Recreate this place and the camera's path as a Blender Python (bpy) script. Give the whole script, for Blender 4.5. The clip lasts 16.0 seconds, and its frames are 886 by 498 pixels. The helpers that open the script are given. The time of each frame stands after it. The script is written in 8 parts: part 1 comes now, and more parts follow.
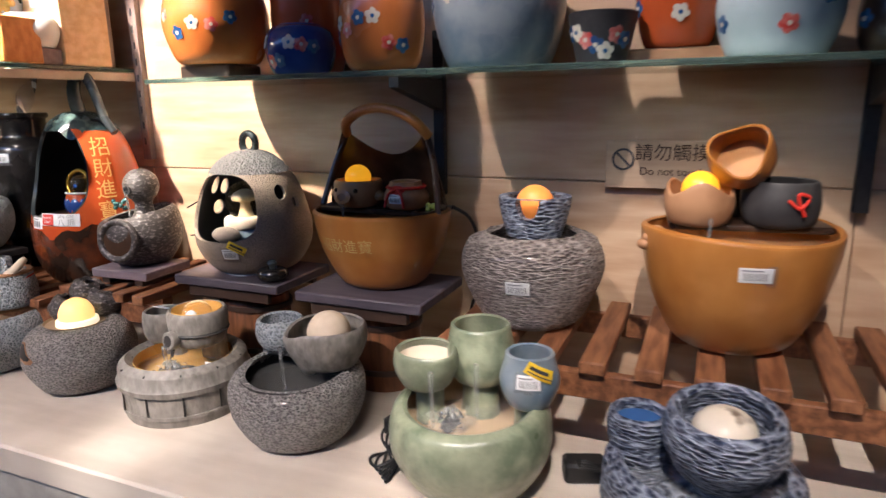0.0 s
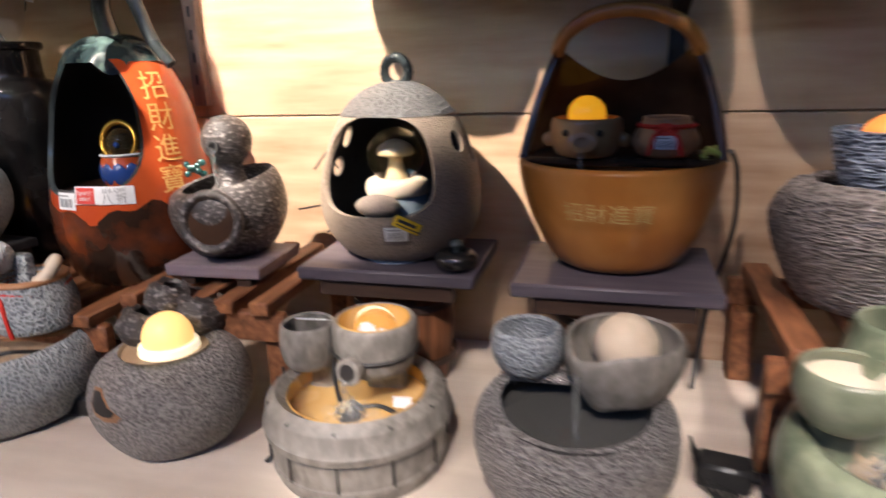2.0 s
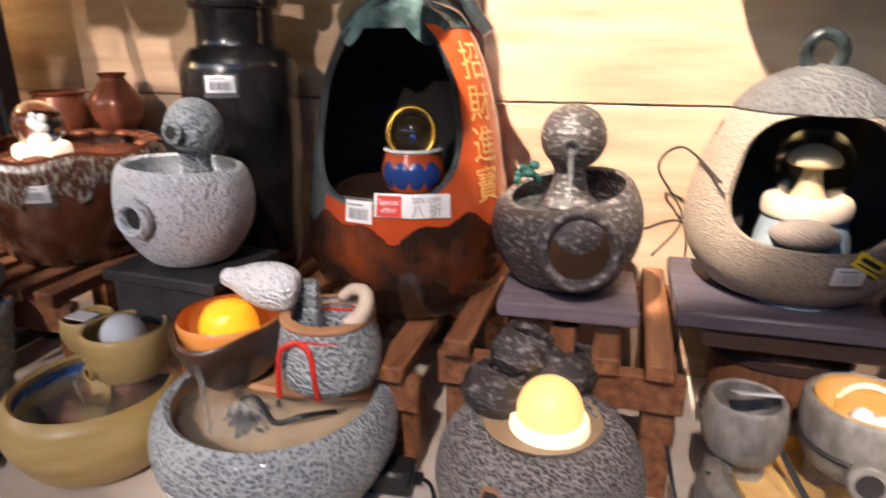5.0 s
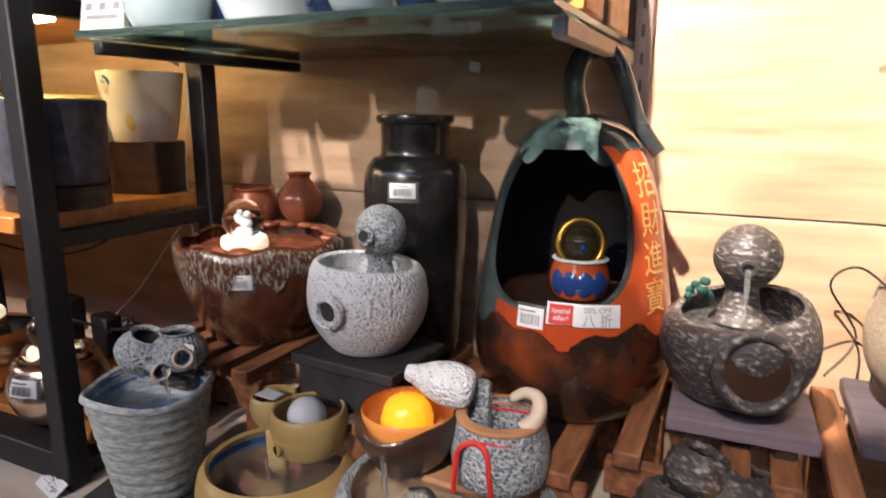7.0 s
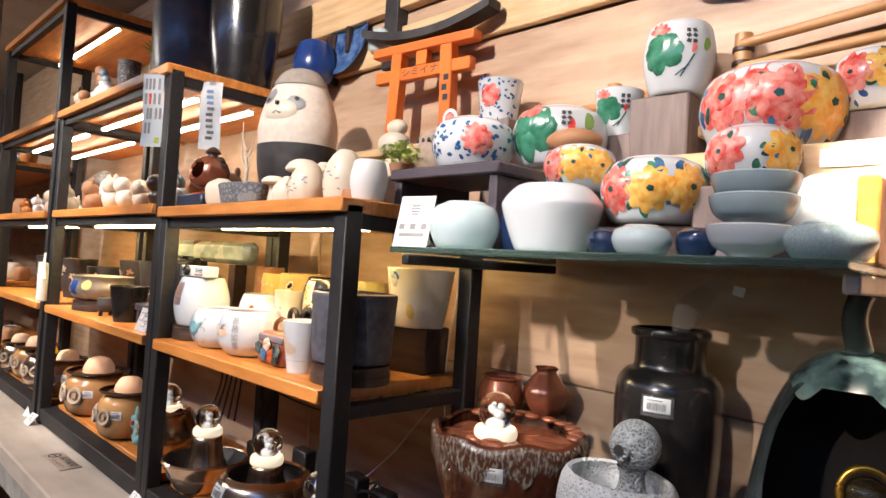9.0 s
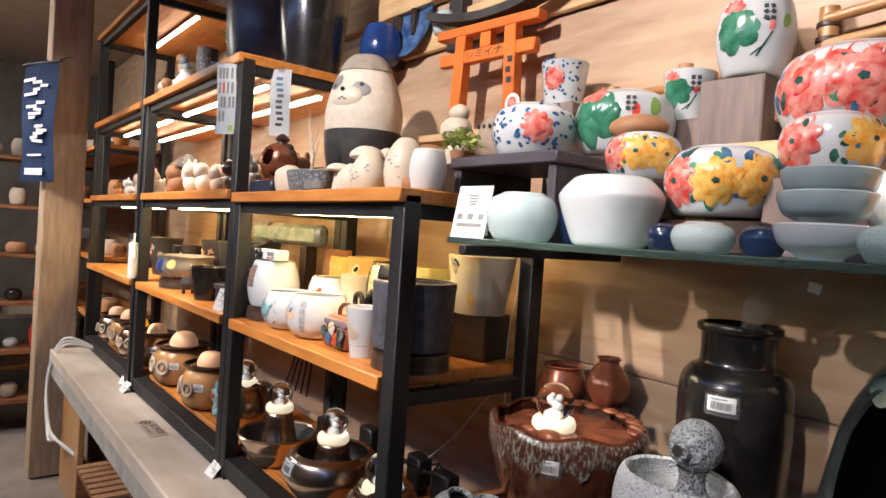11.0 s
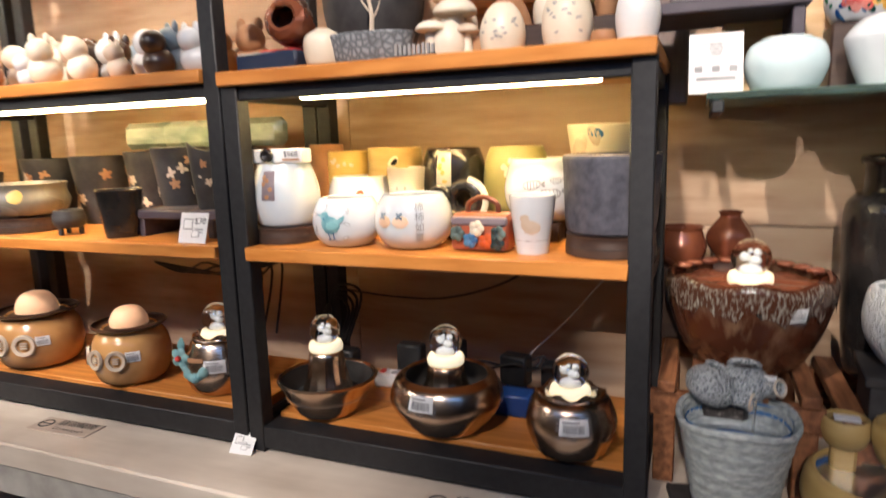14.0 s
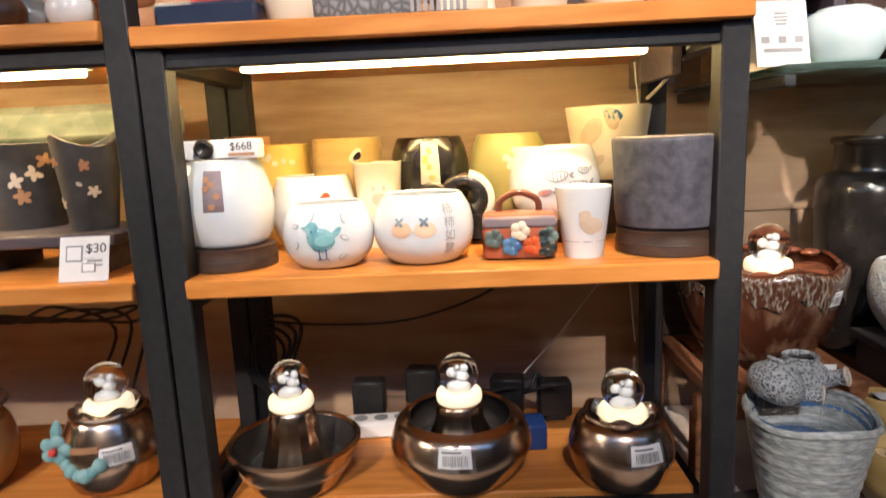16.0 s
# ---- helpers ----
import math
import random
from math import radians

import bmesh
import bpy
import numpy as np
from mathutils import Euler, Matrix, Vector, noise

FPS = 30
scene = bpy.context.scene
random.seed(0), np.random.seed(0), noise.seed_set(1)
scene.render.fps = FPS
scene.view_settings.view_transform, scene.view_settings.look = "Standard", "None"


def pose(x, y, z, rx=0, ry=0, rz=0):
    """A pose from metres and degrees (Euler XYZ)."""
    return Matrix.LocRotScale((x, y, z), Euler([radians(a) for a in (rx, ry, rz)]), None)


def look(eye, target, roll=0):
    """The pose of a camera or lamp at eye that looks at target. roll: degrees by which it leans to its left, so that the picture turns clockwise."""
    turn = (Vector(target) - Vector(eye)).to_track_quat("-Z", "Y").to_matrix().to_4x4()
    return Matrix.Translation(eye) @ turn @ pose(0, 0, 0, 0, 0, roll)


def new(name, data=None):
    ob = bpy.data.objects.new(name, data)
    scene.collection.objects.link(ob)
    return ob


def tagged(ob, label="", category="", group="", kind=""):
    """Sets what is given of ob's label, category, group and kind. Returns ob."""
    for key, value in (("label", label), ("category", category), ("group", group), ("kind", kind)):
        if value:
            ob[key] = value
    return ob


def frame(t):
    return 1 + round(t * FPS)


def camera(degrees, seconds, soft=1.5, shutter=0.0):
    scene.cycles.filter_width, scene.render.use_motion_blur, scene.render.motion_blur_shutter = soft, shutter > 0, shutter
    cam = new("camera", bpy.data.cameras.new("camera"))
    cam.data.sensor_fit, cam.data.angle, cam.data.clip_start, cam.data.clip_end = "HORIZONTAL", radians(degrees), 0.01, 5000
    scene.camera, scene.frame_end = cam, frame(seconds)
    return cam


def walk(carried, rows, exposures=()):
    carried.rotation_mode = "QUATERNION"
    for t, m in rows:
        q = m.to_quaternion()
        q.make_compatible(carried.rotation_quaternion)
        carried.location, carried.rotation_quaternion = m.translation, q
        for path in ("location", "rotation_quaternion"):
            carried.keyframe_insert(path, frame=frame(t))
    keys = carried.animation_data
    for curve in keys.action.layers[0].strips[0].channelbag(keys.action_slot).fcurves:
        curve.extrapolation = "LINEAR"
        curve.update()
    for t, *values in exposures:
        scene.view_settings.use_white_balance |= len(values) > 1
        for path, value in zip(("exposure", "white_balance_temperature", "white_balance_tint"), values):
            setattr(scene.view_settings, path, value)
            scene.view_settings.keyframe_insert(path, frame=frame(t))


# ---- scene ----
cam = camera(69.9, 16.0, shutter=0.5)
PATH = [
    (0, (0.205, 0.031, 1.566), (-0.557, 1.825, 1.118), -0.9),
    (0.5, (0.038, 0.128, 1.541), (-0.679, 1.933, 1.063), -1.0),
    (1, (-0.175, 0.197, 1.522), (-0.656, 2.061, 0.977), -1.7),
    (1.5, (-0.353, 0.194, 1.508), (-0.836, 2.042, 0.917), -1.4),
    (2, (-0.56, 0.264, 1.487), (-1.076, 2.109, 0.915), -1.9),
    (2.5, (-0.812, 0.386, 1.486), (-1.318, 2.247, 0.957), -3.3),
    (3, (-0.911, 0.429, 1.461), (-1.277, 2.27, 0.77), 0.8),
    (3.5, (-1.024, 0.46, 1.438), (-1.281, 2.282, 0.656), 0.9),
    (4, (-1.151, 0.447, 1.455), (-1.373, 2.276, 0.676), 0.0),
    (4.5, (-1.19, 0.41, 1.467), (-1.517, 2.239, 0.727), -1.2),
    (5, (-1.235, 0.403, 1.493), (-1.752, 2.227, 0.854), -0.2),
    (5.2, (-1.249, 0.428, 1.548), (-1.833, 2.199, 0.826), -1.4),
    (7.3, (-1.321, 0.317, 1.566), (-2.239, 2.062, 1.228), 0.6),
    (7.5, (-1.315, 0.316, 1.578), (-2.304, 2.032, 1.295), 0.7),
    (8, (-1.312, 0.258, 1.598), (-2.526, 1.837, 1.412), 0.9),
    (8.5, (-1.329, 0.228, 1.624), (-2.687, 1.693, 1.537), 2.1),
    (9, (-1.351, 0.204, 1.651), (-2.755, 1.627, 1.712), 3.6),
    (11.3, (-1.33, 0.233, 1.688), (-2.895, 1.478, 1.648), 3.9),
    (11.5, (-1.35, 0.212, 1.673), (-2.871, 1.51, 1.679), 4.5),
    (12, (-1.47, 0.035, 1.646), (-2.983, 1.339, 1.53), 1.7),
    (12.5, (-1.708, -0.042, 1.607), (-3.066, 1.424, 1.536), 1.2),
    (13, (-1.94, -0.085, 1.624), (-3.113, 1.531, 1.519), 1.0),
    (13.5, (-2.169, -0.156, 1.63), (-3.064, 1.62, 1.425), 1.3),
    (14, (-2.345, -0.217, 1.619), (-3.09, 1.608, 1.281), -1.7),
    (14.5, (-2.515, -0.108, 1.575), (-2.981, 1.775, 1.088), -2.9),
    (15, (-2.635, -0.051, 1.592), (-2.999, 1.866, 1.151), -2.4),
    (15.5, (-2.776, -0.037, 1.593), (-2.994, 1.901, 1.151), -2.2),
    (16, (-2.884, -0.035, 1.597), (-2.942, 1.934, 1.25), -2.6),
]
walk(cam, [(t, look(eye, target, roll)) for t, eye, target, roll in PATH], ((0, 0.27, 6150, 12), (1.5, 0.15, 6150, 12), (3, 0.18, 6300, 13), (5.2, 0.10, 6300, 13), (7.3, 0.0, 6250, 11), (9, -0.15, 6250, 10), (12.5, -0.32, 6250, 9), (14, -0.25, 6350, 9), (15, -0.04, 6500, 9), (16, -0.10, 6500, 9)))

# ---- world, lights ----
world = bpy.data.worlds.new("world")
world.use_nodes = True
world.node_tree.nodes["Background"].inputs[0].default_value = (1.0, 0.86, 0.72, 1)
world.node_tree.nodes["Background"].inputs[1].default_value = 0.002
scene.world = world
scene.view_settings.exposure = 0.0


def spot(eye, target, watts, degrees, color=(1.0, 0.80, 0.58), size=0.03, blend=0.5):
    data = bpy.data.lights.new("ceiling_spot", "SPOT")
    data.energy, data.spot_size, data.spot_blend = watts, radians(degrees), blend
    data.color, data.shadow_soft_size = color, size
    ob = new("ceiling_spot", data)
    ob.matrix_world = look(eye, target)
    return ob


def panel(eye, target, watts, sx, sy, color):
    data = bpy.data.lights.new("fill_panel", "AREA")
    data.energy, data.shape, data.size, data.size_y, data.color = watts, "RECTANGLE", sx, sy, color
    ob = new("fill_panel", data)
    ob.matrix_world = look(eye, target)
    return ob


WARM = (1.0, 0.87, 0.77)
spot((-1.70, 0.20, 3.0), (-1.20, 1.60, 1.49), 860, 24, (1.0, 0.87, 0.71), 0.02, 0.22)
spot((0.30, -0.35, 3.0), (0.22, 1.10, 1.05), 250, 32, WARM)
spot((-0.75, 0.40, 3.0), (0.02, 1.60, 1.50), 130, 30, WARM, 0.02)
spot((-0.55, -0.75, 3.0), (-0.55, 0.98, 0.90), 300, 24, WARM)
spot((-1.30, -0.75, 3.0), (-1.34, 1.00, 0.93), 280, 26, WARM)
spot((-1.55, -0.1, 3.0), (-1.90, 1.35, 1.95), 110, 38, WARM)
# no known fixture: added to brighten the bowls under the first glass shelf
spot((-2.25, -2.50, 3.0), (-2.05, 1.30, 1.20), 400, 17, WARM)
spot((-2.55, -0.35, 3.0), (-2.68, 1.50, 2.20), 310, 62, WARM, 0.03, 0.25)
spot((-2.75, -1.3, 3.0), (-2.85, 1.00, 0.98), 165, 28, WARM)
spot((-4.2, -0.3, 3.0), (-4.4, 1.15, 1.8), 290, 48, WARM)
spot((-3.7, -1.4, 3.0), (-4.0, 0.95, 0.85), 330, 44, WARM)
spot((-5.2, -1.2, 3.0), (-6.1, 0.80, 1.40), 320, 52, WARM)
# unseen area lamps added as fill: two blue ones for the cool cast
panel((-1.2, -1.6, 3.1), (-1.2, 0.9, 1.0), 17, 3.6, 0.4, (0.20, 0.43, 1.0))
panel((-4.0, -1.8, 3.1), (-4.0, 0.9, 1.0), 14, 3.0, 0.4, (0.22, 0.45, 1.0))
# extra unseen fill that brightens the far aisle
panel((-6.7, -0.6, 3.1), (-7.1, 0.2, 0.6), 150, 1.6, 1.6, (1.0, 0.92, 0.82))

# ---- materials ----


def mat(name, a, b=None, rough=0.5, metal=0.0, scale=8.0, stretch=(1, 1, 1), bump=0.0, bscale=None, coat=0.0,
        detail=5.0, lo=0.35, hi=0.65, kind="noise", emit=0.0, third=None, trans=0.0, ior=1.45, brand=False, rvar=0.12):
    """A procedural surface: two colours mixed by a texture, large faint stains, fine relief."""
    m = bpy.data.materials.new(name)
    m.use_nodes = True
    nt = m.node_tree
    bs = nt.nodes["Principled BSDF"]
    bs.inputs["Roughness"].default_value = rough
    bs.inputs["Metallic"].default_value = metal
    bs.inputs["Coat Weight"].default_value = coat
    bs.inputs["Coat Roughness"].default_value = 0.08
    bs.inputs["Transmission Weight"].default_value = trans
    bs.inputs["IOR"].default_value = ior
    b = b or tuple(c * 0.8 for c in a)
    tc = nt.nodes.new("ShaderNodeTexCoord")
    info = nt.nodes.new("ShaderNodeObjectInfo")
    shift = nt.nodes.new("ShaderNodeVectorMath")
    shift.operation = "MULTIPLY_ADD"
    nt.links.new(info.outputs["Random"], shift.inputs[0])
    shift.inputs[1].default_value = (37.0, 21.0, 53.0)
    nt.links.new(tc.outputs["Object"], shift.inputs[2])
    mp = nt.nodes.new("ShaderNodeMapping")
    mp.inputs["Scale"].default_value = stretch
    nt.links.new(shift.outputs[0], mp.inputs[0])
    if kind == "cells":
        tx = nt.nodes.new("ShaderNodeTexVoronoi")
        tx.feature = "DISTANCE_TO_EDGE"
        fac = tx.outputs["Distance"]
    elif kind == "chips":
        tx = nt.nodes.new("ShaderNodeTexVoronoi")
        fac = tx.outputs["Distance"]
    else:
        tx = nt.nodes.new("ShaderNodeTexNoise")
        tx.inputs["Detail"].default_value = detail
        fac = tx.outputs["Fac"]
    tx.inputs["Scale"].default_value = scale
    if kind == "chips":
        wob = nt.nodes.new("ShaderNodeTexNoise")
        wob.inputs["Scale"].default_value, wob.inputs["Detail"].default_value = scale * 0.45, 3.0
        nt.links.new(mp.outputs[0], wob.inputs["Vector"])
        off = nt.nodes.new("ShaderNodeVectorMath")
        off.operation = "MULTIPLY_ADD"
        nt.links.new(wob.outputs["Color"], off.inputs[0])
        off.inputs[1].default_value = (1.6 / scale, 1.6 / scale, 1.6 / scale)
        nt.links.new(mp.outputs[0], off.inputs[2])
        nt.links.new(off.outputs[0], tx.inputs["Vector"])
    else:
        nt.links.new(mp.outputs[0], tx.inputs["Vector"])
    ramp = nt.nodes.new("ShaderNodeValToRGB")
    ramp.color_ramp.elements[0].position, ramp.color_ramp.elements[1].position = lo, hi
    ramp.color_ramp.elements[0].color, ramp.color_ramp.elements[1].color = (*a, 1), (*b, 1)
    nt.links.new(fac, ramp.inputs[0])
    big = nt.nodes.new("ShaderNodeTexNoise")
    big.inputs["Scale"].default_value, big.inputs["Detail"].default_value = 5.0, 3.0
    nt.links.new(shift.outputs[0], big.inputs["Vector"])
    mix = nt.nodes.new("ShaderNodeMix")
    mix.data_type = "RGBA"
    mix.blend_type = "MULTIPLY" if third is None else "MIX"
    r2 = nt.nodes.new("ShaderNodeMapRange")
    r2.inputs["From Min"].default_value, r2.inputs["From Max"].default_value = 0.45, 0.7
    r2.inputs["To Max"].default_value = 0.35 if third is None else 0.9
    nt.links.new(big.outputs["Fac"], r2.inputs["Value"])
    nt.links.new(r2.outputs[0], mix.inputs["Factor"])
    nt.links.new(ramp.outputs["Color"], mix.inputs["A"])
    mix.inputs["B"].default_value = (0.62, 0.58, 0.55, 1) if third is None else (*third, 1)
    nt.links.new(mix.outputs["Result"], bs.inputs["Base Color"])
    r3 = nt.nodes.new("ShaderNodeMapRange")
    r3.inputs["To Min"].default_value, r3.inputs["To Max"].default_value = max(rough - rvar, 0.02), min(rough + rvar, 1)
    nt.links.new(big.outputs["Fac"], r3.inputs["Value"])
    nt.links.new(r3.outputs[0], bs.inputs["Roughness"])
    if bump:
        bp = nt.nodes.new("ShaderNodeBump")
        bp.inputs["Strength"].default_value, bp.inputs["Distance"].default_value = min(bump, 1.0), 0.004 * max(bump, 1.0)
        if bscale:
            t2 = nt.nodes.new("ShaderNodeTexNoise")
            t2.inputs["Scale"].default_value, t2.inputs["Detail"].default_value = bscale, 4.0
            nt.links.new(mp.outputs[0], t2.inputs["Vector"])
            nt.links.new(t2.outputs["Fac"], bp.inputs["Height"])
        else:
            nt.links.new(fac, bp.inputs["Height"])
        nt.links.new(bp.outputs[0], bs.inputs["Normal"])
    if emit:
        bs.inputs["Emission Color"].default_value = (*a, 1)
        bs.inputs["Emission Strength"].default_value = emit
    return m


WALL = mat("wall_planks", (0.37, 0.225, 0.135), (0.56, 0.40, 0.275), 0.5, scale=3.0, stretch=(1.2, 3, 9), bump=0.08, bscale=6, lo=0.3, hi=0.7, third=(0.50, 0.35, 0.23))
SHELF = mat("shelf_pine", (0.50, 0.175, 0.032), (0.66, 0.27, 0.065), 0.4, scale=4.0, stretch=(1.2, 14, 9), bump=0.08, bscale=8)
PINE = mat("pine_board", (0.62, 0.40, 0.20), (0.74, 0.53, 0.30), 0.5, scale=4.0, stretch=(1.2, 9, 12), bump=0.1, bscale=8)
STEEL = mat("black_steel", (0.009, 0.009, 0.011), (0.016, 0.016, 0.018), 0.55, scale=60, bump=0.05)
BENCH = mat("bench_top", (0.52, 0.44, 0.36), (0.68, 0.60, 0.51), 0.42, scale=2.2, stretch=(1, 6, 6), bump=0.06, bscale=9, lo=0.3, hi=0.7)
CONCRETE = mat("bench_face", (0.33, 0.31, 0.28), (0.45, 0.43, 0.39), 0.75, scale=14, bump=0.25, bscale=60)
STOOL = mat("stool_paint", (0.058, 0.048, 0.062), (0.09, 0.074, 0.088), 0.45, scale=5, stretch=(1.5, 12, 12), bump=0.12)
SLAT = mat("stained_slat", (0.13, 0.045, 0.018), (0.30, 0.125, 0.055), 0.55, scale=6, stretch=(10, 1.4, 10), bump=0.35, bscale=10)
BLOCK = mat("grey_wood", (0.17, 0.125, 0.11), (0.24, 0.185, 0.165), 0.6, scale=5, stretch=(12, 12, 1.5), bump=0.2)
BARREL = mat("barrel_wood", (0.10, 0.036, 0.014), (0.22, 0.085, 0.036), 0.55, scale=6, stretch=(10, 10, 1.2), bump=0.35)
FLOOR = mat("floor_tile", (0.20, 0.17, 0.15), (0.26, 0.22, 0.19), 0.45, scale=9)
# kept dark so the added closing walls bounce little light
LOWBOUNCE = mat("low_bounce_wall", (0.10, 0.085, 0.075), (0.14, 0.12, 0.105), 0.7, scale=6)
PLASTER = mat("ceiling_plaster", (0.40, 0.36, 0.31), (0.46, 0.42, 0.36), 0.8, scale=20, bump=0.05)
GLASS_SHELF = mat("green_glass", (0.42, 0.62, 0.55), (0.38, 0.58, 0.52), 0.08, trans=0.9, rvar=0.03)
CLEAR = mat("clear_glass", (0.98, 0.96, 0.90), (0.98, 0.96, 0.90), 0.02, trans=1.0, rvar=0.0)
WATER = mat("water", (0.93, 0.95, 0.93), (0.93, 0.95, 0.93), 0.03, trans=0.95, ior=1.33, bump=0.35, bscale=45, rvar=0.0)
PLASTIC = mat("black_plastic", (0.012, 0.012, 0.013), (0.02, 0.02, 0.02), 0.4, scale=30)
PAPER = mat("white_card", (0.78, 0.78, 0.77), (0.72, 0.72, 0.72), 0.5, scale=30)
INK = mat("black_ink", (0.03, 0.03, 0.035), (0.04, 0.04, 0.045), 0.6)
GREYINK = mat("grey_ink", (0.22, 0.22, 0.23), (0.30, 0.30, 0.30), 0.6)
REDINK = mat("red_print", (0.70, 0.06, 0.04), (0.6, 0.05, 0.04), 0.5)
YELLOW = mat("yellow_card", (0.80, 0.55, 0.03), (0.75, 0.48, 0.02), 0.45)
FILM = mat("clear_sleeve", (0.9, 0.9, 0.92), (0.9, 0.9, 0.92), 0.12, trans=0.9, ior=1.15)
LED = mat("led_tube", (1.0, 0.74, 0.32), (1.0, 0.74, 0.32), 0.4, emit=98.0)
LEDW = mat("led_tube_neutral", (1.0, 0.90, 0.70), (1.0, 0.90, 0.70), 0.4, emit=34.0)
GLOW = mat("glowing_globe", (1.0, 0.62, 0.20), (1.0, 0.70, 0.28), 0.35, emit=0.85)
GLOWBASE = mat("lit_globe_base", (1.0, 0.86, 0.60), (1.0, 0.86, 0.60), 0.4, emit=0.7)
GLOWDOME = mat("frosted_dome", (0.92, 0.58, 0.36), (0.86, 0.50, 0.28), 0.5, emit=0.16)
TANCLAY = mat("tan_clay", (0.40, 0.19, 0.07), (0.50, 0.27, 0.12), 0.4, scale=14, bump=0.2, coat=0.2)
OLIVEGLASS = mat("olive_glass", (0.62, 0.58, 0.34), (0.62, 0.58, 0.34), 0.03, trans=1.0, rvar=0.0)
ARM = mat("beige_steel", (0.46, 0.38, 0.29), (0.52, 0.44, 0.34), 0.45, scale=30)
GLOWORANGE = mat("glowing_orange_ball", (1.0, 0.30, 0.06), (1.0, 0.36, 0.08), 0.4, emit=0.35)
GLOWYELLOW = mat("glowing_yellow_ball", (1.0, 0.42, 0.015), (1.0, 0.50, 0.03), 0.3, emit=0.55)

# pale tone also paints the glossy ridges' highlights, dark tone the pits
STONE = mat("hammered_grey_stone", (0.045, 0.040, 0.041), (0.46, 0.43, 0.41), 0.42, coat=0.2, scale=225, stretch=(0.7, 0.7, 1.4), kind="chips", bump=2.6, lo=0.12, hi=0.72)
STONE2 = mat("chiselled_brown_stone", (0.05, 0.036, 0.033), (0.36, 0.31, 0.285), 0.45, coat=0.2, scale=165, stretch=(0.42, 0.42, 1.5), kind="chips", bump=2.6, lo=0.14, hi=0.74)
STONE3 = mat("pitted_dark_stone", (0.045, 0.037, 0.035), (0.30, 0.27, 0.255), 0.45, coat=0.15, scale=150, stretch=(0.6, 0.6, 1.2), detail=3, bump=1.2, lo=0.52, hi=0.74)
STONE4 = mat("sandy_stone", (0.15, 0.11, 0.08), (0.37, 0.29, 0.22), 0.6, coat=0.1, scale=300, kind="chips", bump=0.7, lo=0.05, hi=0.6, third=(0.20, 0.16, 0.14))
STONE5 = mat("blue_grey_stone", (0.06, 0.078, 0.095), (0.40, 0.43, 0.45), 0.36, coat=0.25, scale=175, kind="chips", bump=1.4, lo=0.08, hi=0.62)
STONE6 = mat("indigo_stone", (0.012, 0.018, 0.045), (0.34, 0.38, 0.47), 0.38, coat=0.25, scale=135, stretch=(0.45, 0.45, 1.4), kind="chips", bump=2.4, lo=0.25, hi=0.85)
SPECK = mat("white_speckled_stone", (0.12, 0.125, 0.14), (0.74, 0.76, 0.78), 0.5, coat=0.15, scale=165, kind="chips", bump=1.2, lo=0.05, hi=0.34)
TUBGREY = mat("grey_tub_glaze", (0.15, 0.135, 0.115), (0.29, 0.265, 0.235), 0.5, scale=30, stretch=(2, 2, 1), detail=8, bump=0.5, third=(0.22, 0.20, 0.18))
CELADON = mat("green_celadon", (0.12, 0.15, 0.095), (0.28, 0.31, 0.21), 0.32, scale=24, bump=0.6, bscale=45, coat=0.25, third=(0.15, 0.16, 0.11))
BLUEGLAZE = mat("blue_grey_glaze", (0.13, 0.19, 0.25), (0.30, 0.34, 0.36), 0.3, scale=12, coat=0.3)
OCHRE = mat("ochre_glaze", (0.42, 0.28, 0.09), (0.52, 0.37, 0.15), 0.4, scale=7, stretch=(1, 1, 5), coat=0.15, bump=0.15)
GOLDEN = mat("amber_glaze", (0.36, 0.135, 0.026), (0.46, 0.20, 0.05), 0.34, scale=9, third=(0.26, 0.085, 0.02), coat=0.3, bump=0.1)
DKBROWN = mat("dark_brown_glaze", (0.026, 0.014, 0.009), (0.06, 0.03, 0.018), 0.3, scale=12, coat=0.35)
ORANGE = mat("orange_red_glaze", (0.38, 0.045, 0.010), (0.50, 0.095, 0.025), 0.22, scale=6, third=(0.30, 0.038, 0.012), coat=0.35, bump=0.12)
DARKGLAZE = mat("black_green_glaze", (0.014, 0.017, 0.018), (0.07, 0.085, 0.085), 0.26, scale=9, coat=0.4)
GREENGLAZE = mat("dark_green_leaf_glaze", (0.018, 0.03, 0.032), (0.17, 0.25, 0.23), 0.2, scale=14, lo=0.46, hi=0.72, coat=0.4)
BLACKPOT = mat("black_glaze", (0.008, 0.0075, 0.0075), (0.022, 0.019, 0.018), 0.24, scale=12, coat=0.3, bump=0.1)
MATTBLACK = mat("matt_black_clay", (0.022, 0.02, 0.021), (0.045, 0.042, 0.042), 0.6, scale=20, bump=0.2)
BRONZE = mat("bronze_glaze", (0.60, 0.42, 0.29), (0.80, 0.65, 0.52), 0.24, metal=1.0, coat=0.3, scale=7, stretch=(1, 1, 5), third=(0.26, 0.13, 0.065), bump=0.1)
RUSTGLAZE = mat("rust_drip_glaze", (0.045, 0.014, 0.007), (0.20, 0.12, 0.07), 0.16, scale=26, stretch=(1, 1, 0.4), lo=0.5, hi=0.75, third=(0.09, 0.026, 0.012), coat=0.4, bump=0.4)
COPPER = mat("copper_glaze", (0.26, 0.085, 0.04), (0.16, 0.05, 0.03), 0.25, scale=10, coat=0.3, metal=0.3)
TERRA = mat("brown_clay", (0.30, 0.14, 0.065), (0.42, 0.22, 0.11), 0.6, scale=14, bump=0.2)
PALECLAY = mat("pale_clay", (0.46, 0.36, 0.27), (0.56, 0.47, 0.37), 0.6, scale=20, bump=0.2)
